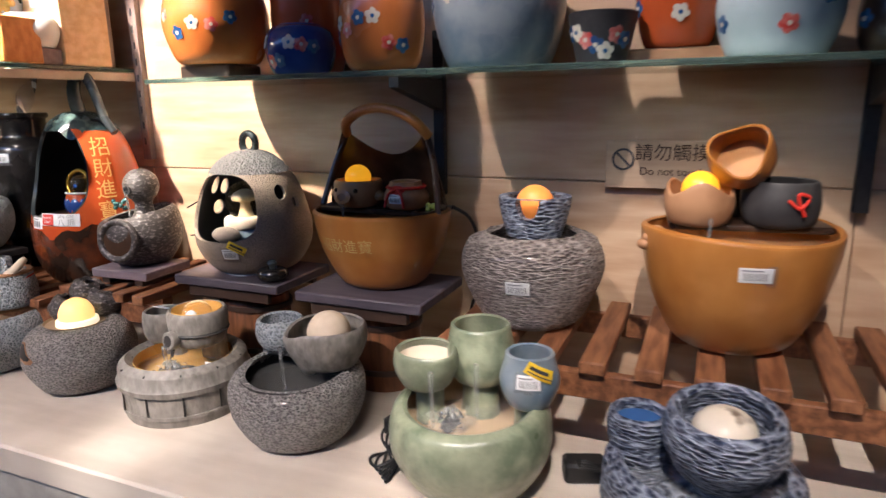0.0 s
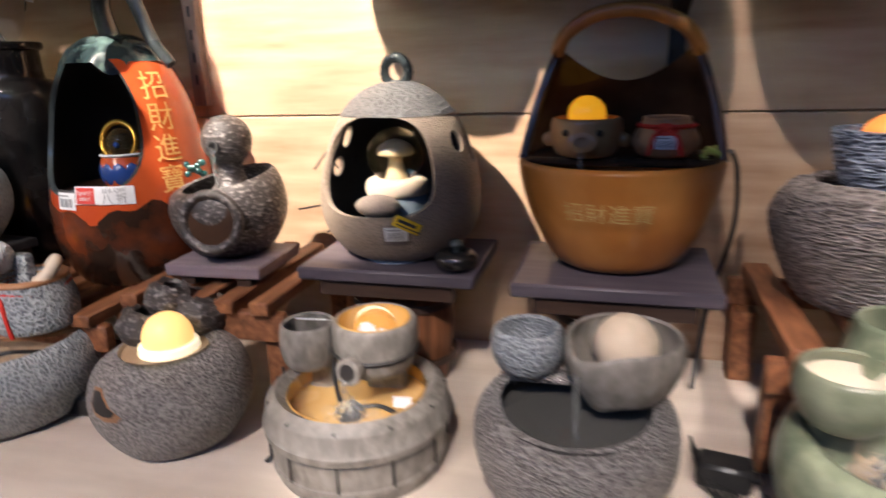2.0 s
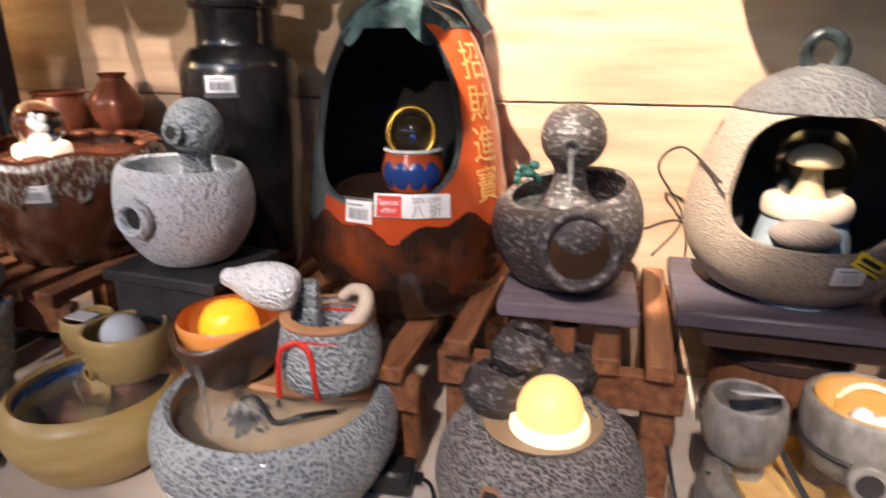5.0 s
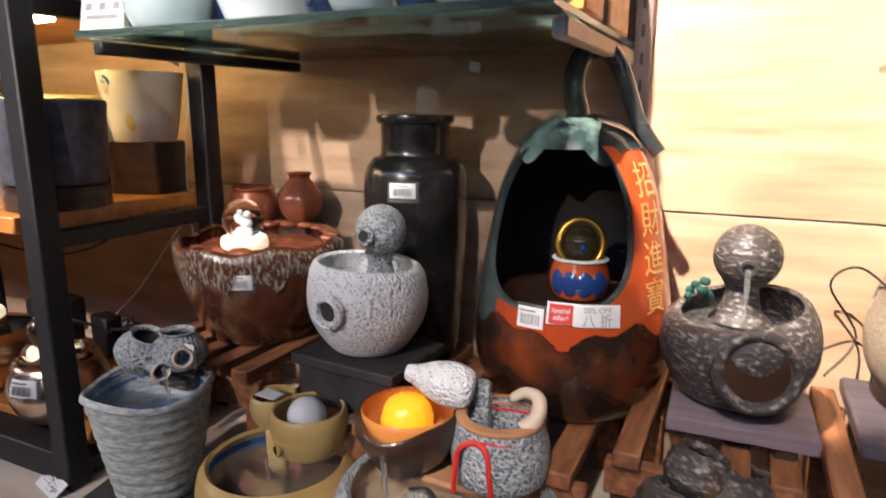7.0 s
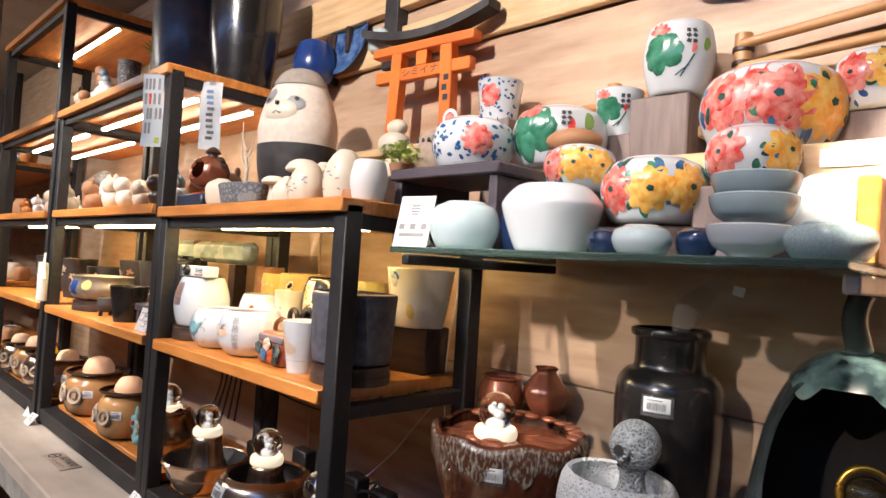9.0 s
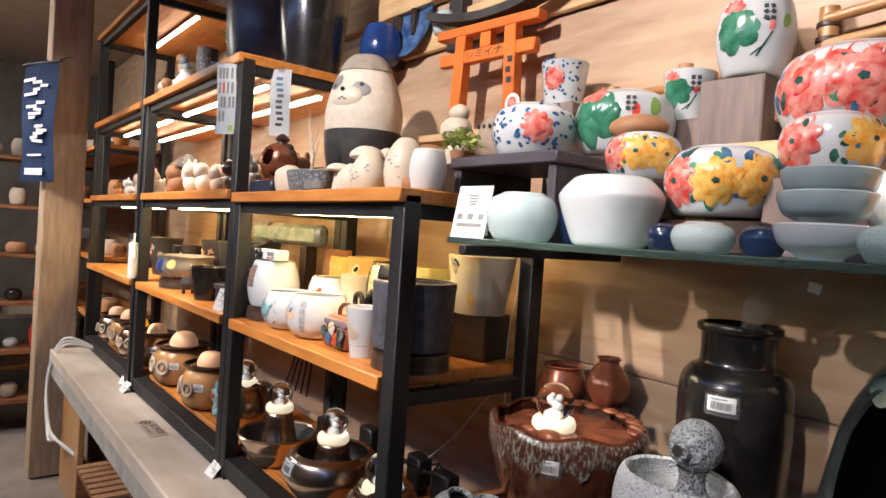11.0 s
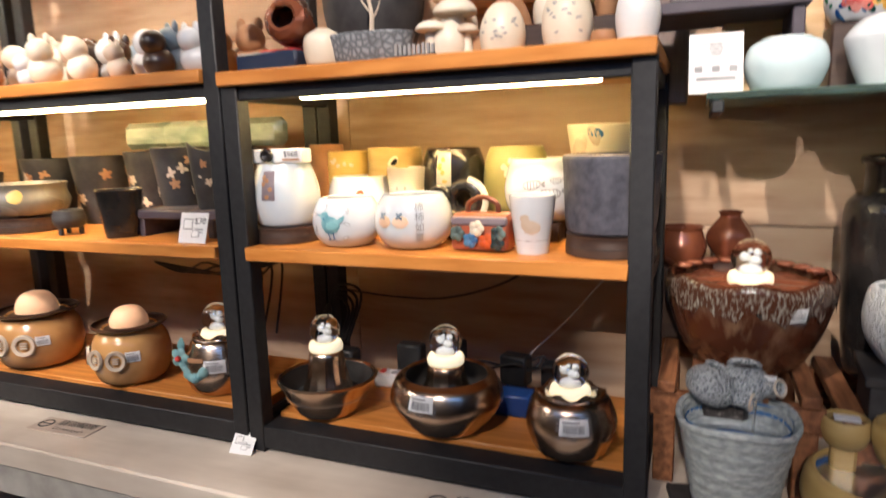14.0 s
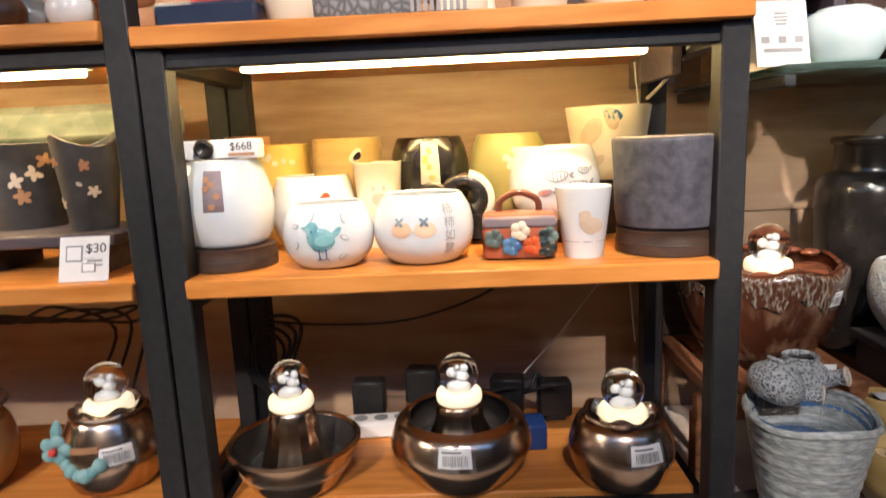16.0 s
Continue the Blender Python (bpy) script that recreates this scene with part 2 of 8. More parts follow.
WHITE = mat("white_glaze", (0.62, 0.65, 0.67), (0.56, 0.59, 0.62), 0.2, scale=5, coat=0.4)
CREAM = mat("cream_glaze", (0.70, 0.64, 0.53), (0.62, 0.55, 0.43), 0.4, scale=8, bump=0.08)
PALEBLUE = mat("pale_blue_celadon", (0.42, 0.53, 0.55), (0.52, 0.62, 0.63), 0.2, scale=9, coat=0.4)
CRACKLE = mat("crackled_celadon", (0.28, 0.37, 0.36), (0.44, 0.55, 0.54), 0.2, scale=150, kind="cells", lo=0.0, hi=0.06, coat=0.4)
YELLOWPOT = mat("yellow_glaze", (0.62, 0.42, 0.10), (0.70, 0.52, 0.18), 0.4, scale=8, coat=0.1)
OLIVE = mat("olive_glaze", (0.32, 0.29, 0.10), (0.40, 0.36, 0.15), 0.4, scale=8)
SLATE = mat("slate_leather_clay", (0.045, 0.045, 0.06), (0.085, 0.085, 0.105), 0.55, scale=45, bump=0.7)
COBALT = mat("cobalt_glaze", (0.012, 0.035, 0.16), (0.03, 0.07, 0.25), 0.18, scale=9, coat=0.5)
# near-black: paints the shade inside hollows, also used for joints and black glaze
DARK_AND_SHADE = mat("dark_parts_and_shade", (0.02, 0.018, 0.016), (0.03, 0.026, 0.024), 0.6)
INNERBLUE = mat("blue_interior_glaze", (0.05, 0.13, 0.32), (0.09, 0.20, 0.40), 0.2, coat=0.4)
INNERGOLD = mat("amber_interior_glaze", (0.50, 0.27, 0.07), (0.58, 0.35, 0.11), 0.25, coat=0.4)
INNERTAN = mat("tan_interior_glaze", (0.36, 0.25, 0.15), (0.44, 0.32, 0.20), 0.3, coat=0.3)
RED = mat("red_cord", (0.60, 0.03, 0.015), (0.50, 0.02, 0.012), 0.6, scale=90, bump=0.4)
PEONY = mat("red_peony_paint", (0.60, 0.05, 0.04), (0.78, 0.33, 0.28), 0.25, scale=40, coat=0.4)
PEONYY = mat("yellow_peony_paint", (0.72, 0.30, 0.03), (0.82, 0.56, 0.16), 0.25, scale=40, coat=0.4)
LEAFG = mat("green_leaf_paint", (0.02, 0.12, 0.065), (0.06, 0.24, 0.15), 0.25, scale=30, coat=0.4)
LEAFB = mat("blue_leaf_paint", (0.02, 0.065, 0.20), (0.06, 0.17, 0.30), 0.25, scale=30, coat=0.4)
LEAFDK = mat("dark_leaf_paint", (0.012, 0.05, 0.045), (0.03, 0.10, 0.08), 0.25, scale=30, coat=0.4)
GOLDINK = mat("gold_relief", (0.70, 0.40, 0.13), (0.60, 0.30, 0.08), 0.4, scale=40, bump=0.2)
TORII = mat("torii_orange", (0.80, 0.21, 0.03), (0.74, 0.17, 0.025), 0.45, scale=10)
NAVY = mat("navy_cloth", (0.012, 0.035, 0.11), (0.02, 0.05, 0.14), 0.8, scale=150, bump=0.3)
BAMBOO = mat("bamboo", (0.40, 0.19, 0.07), (0.56, 0.32, 0.14), 0.35, scale=5, stretch=(1, 1, 1), bump=0.1)
GREEN = mat("plant_leaf", (0.05, 0.15, 0.02), (0.14, 0.28, 0.05), 0.5, scale=30)
LIME = mat("yellow_green_leaf", (0.30, 0.40, 0.06), (0.45, 0.50, 0.14), 0.5, scale=30)
CORD = mat("black_cord", (0.012, 0.012, 0.012), (0.018, 0.018, 0.018), 0.5)
WHITECORD = mat("white_cord", (0.70, 0.69, 0.66), (0.65, 0.64, 0.61), 0.5)
TURQ = mat("turquoise_bead", (0.16, 0.36, 0.38), (0.26, 0.46, 0.47), 0.4, scale=25, coat=0.2)
DARKWOOD = mat("dark_wood_plinth", (0.035, 0.02, 0.015), (0.06, 0.035, 0.025), 0.4, scale=5, stretch=(1.5, 12, 12), bump=0.1)
MIDNIGHT = mat("midnight_glaze", (0.006, 0.010, 0.03), (0.015, 0.03, 0.08), 0.15, scale=9, coat=0.5)
LAVENDER = mat("purple_grey_board", (0.17, 0.13, 0.15), (0.22, 0.175, 0.19), 0.5, scale=5, stretch=(1.5, 12, 12), bump=0.1)

# ---- makers ----


def part(name, bm, material, parent=None, label="", smooth=True, at=None):
    me = bpy.data.meshes.new(name)
    bmesh.ops.recalc_face_normals(bm, faces=bm.faces)
    bm.to_mesh(me)
    bm.free()
    me.materials.append(material)
    for p in me.polygons:
        p.use_smooth = smooth
    if smooth:
        me.set_sharp_from_angle(angle=radians(42))
    ob = new(name, me)
    if parent is not None:
        ob.parent = parent
    if at is not None:
        ob.matrix_basis = at
    if label:
        ob["label"] = label
    return ob


def thing(name, x, y, z, label, category, rz=0.0, group="", scale=1.0):
    ob = new(name)
    ob.empty_display_size = 0.02
    ob.matrix_basis = pose(x, y, z, 0, 0, rz) @ Matrix.Scale(scale, 4)
    return tagged(ob, label, category, group)


def box(bm, c, s, m=None, bevel=0.002, seg=1):
    """Adds a bevelled box, centre c and size s."""
    r = bmesh.ops.create_cube(bm, size=1.0)
    mm = Matrix.Translation(c) @ (m or Matrix()) @ Matrix.Diagonal((*s, 1))
    bmesh.ops.transform(bm, matrix=mm, verts=r["verts"])
    if bevel:
        edges = list({e for v in r["verts"] for e in v.link_edges})
        bmesh.ops.bevel(bm, geom=edges, offset=min(bevel, min(s) * 0.3), segments=seg, affect="EDGES", profile=0.7)
    return bm


def boxes(*items, bevel=0.002):
    bm = bmesh.new()
    for c, s in items:
        box(bm, c, s, bevel=bevel)
    return bm


def spline(pts, n=5):
    """Smooth profile through the points (r, z)."""
    out = []
    for i in range(len(pts) - 1):
        p0, p1, p2, p3 = pts[max(i - 1, 0)], pts[i], pts[i + 1], pts[min(i + 2, len(pts) - 1)]
        for k in range(n):
            t = k / n
            out.append(tuple(0.5 * (2 * p1[j] + (p2[j] - p0[j]) * t + (2 * p0[j] - 5 * p1[j] + 4 * p2[j] - p3[j]) * t * t
                                    + (3 * p1[j] - p0[j] - 3 * p2[j] + p3[j]) * t ** 3) for j in (0, 1)))
    out.append(tuple(pts[-1]))
    return [(max(r, 0.0), z) for r, z in out]


def radius(pr, z):
    """The profile's outer radius at height z."""
    best = None
    for (r0, z0), (r1, z1) in zip(pr, pr[1:]):
        if min(z0, z1) - 1e-9 <= z <= max(z0, z1) + 1e-9 and abs(z1 - z0) > 1e-9:
            r = r0 + (r1 - r0) * (z - z0) / (z1 - z0)
            best = r if best is None else max(best, r)
    return best if best is not None else pr[-1][0]


def lathe(pr, seg=40, bend=None, lump=0.0, freq=9.0, flat=1.0):
    """Turns the profile; bend(angle, r, z) moves points; lump roughens."""
    bm = bmesh.new()
    rings = []
    for r, z in pr:
        if r < 1e-5:
            rings.append([bm.verts.new((0, 0, z))])
            continue
        ring = []
        for i in range(seg):
            a = 2 * math.pi * i / seg
            rr, zz = bend(a, r, z) if bend else (r, z)
            p = Vector((rr * math.cos(a), rr * math.sin(a) * flat, zz))
            if lump:
                p *= 1 + lump * noise.noise(p * freq / max(pr[0][0], 0.05) * 0.1)
                p += p.normalized() * lump * 0.12 * noise.noise(p * freq * 12)
            ring.append(bm.verts.new(p))
        rings.append(ring)
    for a, b in zip(rings, rings[1:]):
        for i in range(seg):
            j = (i + 1) % seg
            q = [a[0]] if len(a) == 1 else [a[i], a[j]]
            q += [b[0]] if len(b) == 1 else [b[j], b[i]]
            if len(q) > 2:
                bm.faces.new(q)
    return bm


def ball(r, c=(0, 0, 0), seg=20, s=(1, 1, 1)):
    bm = bmesh.new()
    bmesh.ops.create_uvsphere(bm, u_segments=seg, v_segments=seg // 2 + 2, radius=r)
    bmesh.ops.transform(bm, matrix=Matrix.Translation(c) @ Matrix.Diagonal((*s, 1)), verts=bm.verts)
    return bm


def tube(pts, r, seg=8, taper=1.0):
    """A round bar along the points."""
    bm = bmesh.new()
    pts = [Vector(p) for p in pts]
    rings = []
    up = Vector((0.13, 0.31, 0.94)).normalized()
    for i, p in enumerate(pts):
        d = (pts[min(i + 1, len(pts) - 1)] - pts[max(i - 1, 0)]).normalized()
        u = d.cross(up).normalized()
        v = d.cross(u)
        k = r * (1 + (taper - 1) * i / max(len(pts) - 1, 1))
        rings.append([bm.verts.new(p + (u * math.cos(2 * math.pi * j / seg) + v * math.sin(2 * math.pi * j / seg)) * k) for j in range(seg)])
    for a, b in zip(rings, rings[1:]):
        for j in range(seg):
            bm.faces.new((a[j], a[(j + 1) % seg], b[(j + 1) % seg], b[j]))
    bm.faces.new(rings[0])
    bm.faces.new(rings[-1])
    return bm


def curve3(pts, n=6):
    """Smooth points through pts in space."""
    out = []
    pts = [Vector(p) for p in pts]
    for i in range(len(pts) - 1):
        p0, p1, p2, p3 = pts[max(i - 1, 0)], pts[i], pts[i + 1], pts[min(i + 2, len(pts) - 1)]
        for k in range(n):
            t = k / n
            out.append(0.5 * (2 * p1 + (p2 - p0) * t + (2 * p0 - 5 * p1 + 4 * p2 - p3) * t * t + (3 * p1 - p0 - 3 * p2 + p3) * t ** 3))
    out.append(pts[-1])
    return out


def merge(*bms):
    out = bmesh.new()
    for b in bms:
        me = bpy.data.meshes.new("joined")
        b.to_mesh(me)
        b.free()
        out.from_mesh(me)
        bpy.data.meshes.remove(me)
    return out


def walls(pr, thick=0.006, floor=0.25):
    """Closes an outer profile (bottom to rim) with an inner wall."""
    top = pr[-1][1]
    inner = [(max(r - thick, 0.002), z) for r, z in pr if z > floor * top]
    return [(0, pr[0][1])] + list(pr) + [(pr[-1][0] - thick * 0.5, top + thick * 0.4)] + inner[::-1] + [(0, inner[0][1])]


def shell(pr, holes=(), seg=96, thick=0.008, rows=60, bend=None):
    """A thin turned wall with openings (angle, height, half width, half height, power)."""
    bm = bmesh.new()
    z0, z1 = pr[0][1], pr[-1][1]
    step = [pr[round(i * (len(pr) - 1) / rows)] for i in range(rows + 1)] if len(pr) > rows else pr
    nz = len(step)

    def size(h, a, z):
        d = (a - h[0] + math.pi) % (2 * math.pi) - math.pi
        return (abs(d / h[2]) ** h[4] + abs((z - h[1]) / h[3]) ** h[4]) ** (1 / h[4])

    ang = [[2 * math.pi * i / seg for i in range(seg)] for _ in range(nz)]
    hgt = [[step[k][1]] * seg for k in range(nz)]
    gone = set()
    for k in range(nz - 1):
        for i in range(seg):
            a, z = 2 * math.pi * (i + 0.5) / seg, (step[k][1] + step[k + 1][1]) / 2
            if any(size(h, a, z) < 1 for h in holes):
                gone.add((k, i))
    rad = [[step[k][0]] * seg for k in range(nz)]
    for k in range(nz):
        for i in range(seg):
            near = [((kk, ii % seg) in gone) for kk in (k - 1, k) for ii in (i - 1, i) if 0 <= kk < nz - 1]
            if any(near) and not all(near):
                h = min(holes, key=lambda h: abs(size(h, ang[k][i], hgt[k][i]) - 1))
                s = size(h, ang[k][i], hgt[k][i])
                d = (ang[k][i] - h[0] + math.pi) % (2 * math.pi) - math.pi
                ang[k][i], hgt[k][i] = h[0] + d / s, h[1] + (hgt[k][i] - h[1]) / s
                rad[k][i] = radius(pr, hgt[k][i])
    grid = []
    for off in (0.0, thick):
        g = []
        for k in range(nz):
            row = []
            for i in range(seg):
                r, z = max(rad[k][i] - off, 0.001), hgt[k][i]
                if bend:
                    r, z = bend(ang[k][i], r, z)
                row.append(bm.verts.new((r * math.cos(ang[k][i]), r * math.sin(ang[k][i]), z)))
            g.append(row)
        grid.append(g)
    o, n = grid
    for k in range(nz - 1):
        for i in range(seg):
            j = (i + 1) % seg
            if (k, i) in gone:
                continue
            bm.faces.new((o[k][i], o[k][j], o[k + 1][j], o[k + 1][i]))
            bm.faces.new((n[k][i], n[k + 1][i], n[k + 1][j], n[k][j]))
            for kk, ii, p, q in ((k - 1, i, (k, i), (k, j)), (k + 1, i, (k + 1, i), (k + 1, j)),
                                 (k, (i - 1) % seg, (k, i), (k + 1, i)), (k, j, (k, j), (k + 1, j))):
                if (kk, ii) in gone:
                    bm.faces.new((o[p[0]][p[1]], o[q[0]][q[1]], n[q[0]][q[1]], n[p[0]][p[1]]))
    for k in (0, nz - 1):
        bm.faces.new(o[k]) if k == 0 else None
        for i in range(seg):
            j = (i + 1) % seg
            if k == nz - 1:
                bm.faces.new((o[k][i], o[k][j], n[k][j], n[k][i]))
    return bm


def onto(pr, ang, z, u, v, off=0.0015, flat=1.0):
    """The point u, v metres across and up from (angle, height) on a turned wall."""
    zz = min(max(z + v, pr[0][1]), pr[-1][1])
    r = radius(pr, zz) + off
    a = ang + u / max(radius(pr, z), 0.01)
    return Vector((r * math.cos(a), r * math.sin(a) * flat, z + v))


def decal(pr, ang, z, shapes, off=0.0015, flat=1.0):
    """Flat shapes (lists of u, v outlines) laid on a turned wall."""
    bm = bmesh.new()
    for k, pts in enumerate(shapes):
        o = off + 0.0004 * (k % 5)
        cu, cv = sum(p[0] for p in pts) / len(pts), sum(p[1] for p in pts) / len(pts)
        mid = bm.verts.new(onto(pr, ang, z, cu, cv, o, flat))
        rings = [[bm.verts.new(onto(pr, ang, z, cu + (u - cu) * s, cv + (v - cv) * s, o if s < 1 else o - 0.0006, flat)) for u, v in pts] for s in (0.5, 0.97, 1.0)]
        n = len(pts)
        for i in range(n):
            j = (i + 1) % n
            bm.faces.new((mid, rings[0][i], rings[0][j]))
            for a, b in zip(rings, rings[1:]):
                bm.faces.new((a[i], b[i], b[j], a[j]))
    return bm


def petal(cu, cv, r, turn=0.0, w=0.55, n=10, wave=0.12):
    """The outline of a leaf or petal whose foot is at cu, cv."""
    out = []
    for i in range(n):
        a = 2 * math.pi * i / n
        x, y = r * (0.5 + 0.5 * math.cos(a)), r * w * 0.5 * math.sin(a) * (1 + wave * math.sin(3 * a))
        out.append((cu + x * math.cos(turn) - y * math.sin(turn), cv + x * math.sin(turn) + y * math.cos(turn)))
    return out


def rect(cu, cv, w, h, tilt=0.0):
    c, s = math.cos(tilt), math.sin(tilt)
    pts = [(-w / 2, -h / 2), (0, -h / 2), (w / 2, -h / 2), (w / 2, 0), (w / 2, h / 2), (0, h / 2), (-w / 2, h / 2), (-w / 2, 0)]
    return [(cu + x * c - y * s, cv + x * s + y * c) for x, y in pts]


def scallop(r, n, seed, deep=0.16):
    """A ruffled round outline."""
    rnd = random.Random(seed)
    out = []
    for k in range(n * 4):
        a = 2 * math.pi * k / (n * 4)
        q = r * (1 - deep + deep * abs(math.sin(a * n / 2)) * 1.6) * (1 + 0.06 * math.sin(2 * a + seed) + rnd.uniform(-0.02, 0.02))
        out.append((q * math.cos(a), q * math.sin(a)))
    return out


def bloom(r, n=9, seed=0):
    rnd = random.Random(seed)
    out = []
    for k in range(n):
        a = 2 * math.pi * k / n + rnd.uniform(-0.2, 0.2)
        out.append(petal(0, 0, r * rnd.uniform(0.8, 1.1), a, 0.85))
    for k in range(n - 3):
        a = 2 * math.pi * k / (n - 3) + 0.4
        out.append(petal(0, 0, r * 0.6, a, 0.9))
    return out


def sprig(r, n=6, seed=0, spread=1.0):
    rnd = random.Random(seed)
    out = []
    for k in range(n):
        a = rnd.uniform(0, 2 * math.pi)
        d = r * rnd.uniform(0.2, 1.0) * spread
        out.append(petal(d * math.cos(a), d * math.sin(a) * 0.8, r * rnd.uniform(0.4, 0.7), a + rnd.uniform(-0.7, 0.7), 0.6))
    return out


def letters(text, size):
    """The built-in font's outlines as a flat bmesh, centred."""
    cu = bpy.data.curves.new("letters", "FONT")
    cu.body, cu.size, cu.align_x, cu.align_y = text, size, "CENTER", "CENTER"
    ob = bpy.data.objects.new("letters", cu)
    scene.collection.objects.link(ob)
    dg = bpy.context.evaluated_depsgraph_get()
    me = bpy.data.meshes.new_from_object(ob.evaluated_get(dg))
    bm = bmesh.new()
    bm.from_mesh(me)
    bpy.data.objects.remove(ob)
    bpy.data.curves.remove(cu)
    bpy.data.meshes.remove(me)
    return bm


def write_on(pr, ang, z, text, size, off=0.002, du=0.0, dv=0.0):
    bm = letters(text, size)
    for v in bm.verts:
        v.co = onto(pr, ang, z, v.co.x + du, v.co.y + dv, off)
    return bm


def price_label(parent, pr, ang, z, w=0.036, h=0.024, yellow=False, tilt=0.0, sleeve=True):
    """A barcode label stuck on a pot."""
    if sleeve:
        part("sleeve", decal(pr, ang, z - 0.003, [rect(0, 0, w * 1.25, h * 1.45, tilt)], 0.001), FILM, parent, "clear plastic sleeve")
    lab = part("price_label", decal(pr, ang, z, [rect(0, 0, w, h, tilt)], 0.0026), PAPER, parent, "small white barcode label")
    rnd = random.Random(int(abs(ang * 100) + z * 1000))
    bars, u = [], -w * 0.36
    while u < w * 0.36:
        bw = rnd.uniform(0.0006, 0.0016)
        bars.append(rect(u, -h * 0.08, bw, h * 0.5))
        u += bw + rnd.uniform(0.0008, 0.0018)
    bars.append(rect(-w * 0.1, h * 0.33, w * 0.6, h * 0.09))
    part("barcode", decal(pr, ang, z, bars, 0.0032), GREYINK, lab, "grey printed bars")
    if yellow:
        y = part("sale_card", decal(pr, ang + 0.02 / radius(pr, z), z + 0.018, [rect(0, 0, 0.05, 0.022, -0.5)], 0.005), YELLOW, parent, "yellow discount card")
        part("print", decal(pr, ang + 0.02 / radius(pr, z), z + 0.018, [rect(0, 0.003, 0.035, 0.006, -0.5), rect(0.0, -0.006, 0.045, 0.002, -0.5)], 0.0058), INK, y)


def stream(parent, x, y, z0, z1, r=0.004):
    """A thin falling thread of water."""
    rnd = random.Random(int(x * 1000) + 7)
    pts = [(x + rnd.uniform(-0.001, 0.001), y + rnd.uniform(-0.001, 0.001) - 0.006 * (1 - k / 7), z0 + (z1 - z0) * k / 7) for k in range(8)]
    ob = part("water_stream", tube(pts, r, 8, 0.6), WATER, parent, "thin stream of falling water")
    ob.visible_shadow = False
    return ob


def pond(parent, r, z, flat=1.0, c=(0, 0)):
    bm = bmesh.new()
    bmesh.ops.create_circle(bm, cap_ends=True, segments=40, radius=r)
    bmesh.ops.transform(bm, matrix=Matrix.Translation((c[0], c[1], z)) @ Matrix.Diagonal((1, flat, 1, 1)), verts=bm.verts)
    ob = part("water", bm, WATER, parent, "still water surface")
    ob.visible_shadow = False
    return ob


def splash(parent, x, y, z, r=0.022):
    """A dark pump head with water leaping over it."""
    part("pump_head", lathe(spline([(r * 0.8, -0.03), (r * 0.8, -0.006), (r * 0.6, 0.002), (r * 0.3, 0.004), (0, 0.004)], 3), 24, lump=0.12, freq=30), MATTBLACK, parent, "dark pump head", at=pose(x, y, z))
    ob = part("splash", lathe(spline([(r * 2.1, 0.001), (r * 1.7, 0.007), (r * 1.2, 0.005), (r * 0.8, 0.014), (r * 0.35, 0.020), (0, 0.018)], 4), 44,
                              bend=lambda a, q, h: (q * (1 + 0.16 * math.sin(5 * a) + 0.10 * math.sin(11 * a + 1)), h * (1 + 0.45 * math.sin(7 * a) + 0.3 * math.sin(16 * a + 2)))), WATER, parent, "splashing water", at=pose(x, y, z))
    ob.visible_shadow = False
    return ob


def snow_globe(parent, x, y, z, r, glow=True, yellow=False):
    """A glass ball on a lit collar with a pale figure shape inside."""
    base = part("globe_collar", lathe(spline([(0, 0), (r * 0.95, 0), (r * 1.12, r * 0.15), (r * 1.08, r * 0.5), (r * 0.85, r * 0.62), (0, r * 0.62)], 3), 28),
                GLOWBASE if glow else PALECLAY, parent, "lit cream collar", at=pose(x, y, z))
    g = part("glass_ball", ball(r, (0, 0, 0), 24), CLEAR if glow else OLIVEGLASS, parent, "clear glass ball" if glow else "olive-tinted glass ball", at=pose(x, y, z + r * 1.38))
    g.visible_shadow = False
    if not glow:
        part("inset", lathe(spline([(0, -r * 0.75), (r * 0.34, -r * 0.7), (r * 0.24, -r * 0.45), (r * 0.17, -r * 0.05), (r * 0.44, r * 0.02), (r * 0.42, r * 0.2), (r * 0.2, r * 0.36), (0, r * 0.38)], 3), 20), PALECLAY, g, "pale mushroom shape inside the ball")
        return base
    part("inset", merge(ball(r * 0.34, (0, 0, -r * 0.45), 10, (1.2, 0.7, 0.7)), ball(r * 0.24, (r * 0.12, 0, -r * 0.1), 8, (1, 0.8, 0.8)), ball(r * 0.16, (r * 0.2, 0, r * 0.2), 8), ball(r * 0.16, (-r * 0.2, r * 0.05, r * 0.02), 8, (1.3, 0.6, 1.1)), ball(r * 0.10, (-r * 0.05, -r * 0.1, r * 0.28), 8)),
         GLOWYELLOW if yellow else WHITE, g, "pale shape inside the ball")
    return base


def cable(name, pts, r=0.003, material=None, label="thin black power cable"):
    ob = part(name, tube(curve3(pts, 6), r, 6), material or CORD)
    return tagged(ob, label, "cable")

# ---- structure ----
ZB = 0.85           # bench top
YW = 1.62           # wall face


def slab(name, c, s, material, label="", kind="structure", bevel=0.0):
    ob = part(name, boxes((c, s), bevel=bevel), material, smooth=False)
    tagged(ob, label, kind=kind)
    return ob


slab("floor", (-3.0, -0.6, -0.05), (13.0, 5.4, 0.1), FLOOR)
slab("ceiling", (-3.0, -0.6, 3.25), (13.0, 5.4, 0.1), PLASTER)
# south, east and west walls are added out of view to close the room
slab("wall_south", (-3.0, -3.25, 1.6), (13.0, 0.1, 3.2), LOWBOUNCE)
slab("wall_east", (2.45, -0.6, 1.6), (0.1, 5.2, 3.2), LOWBOUNCE)
slab("wall_west", (-9.45, -0.6, 1.6), (0.1, 5.2, 3.2), LOWBOUNCE)
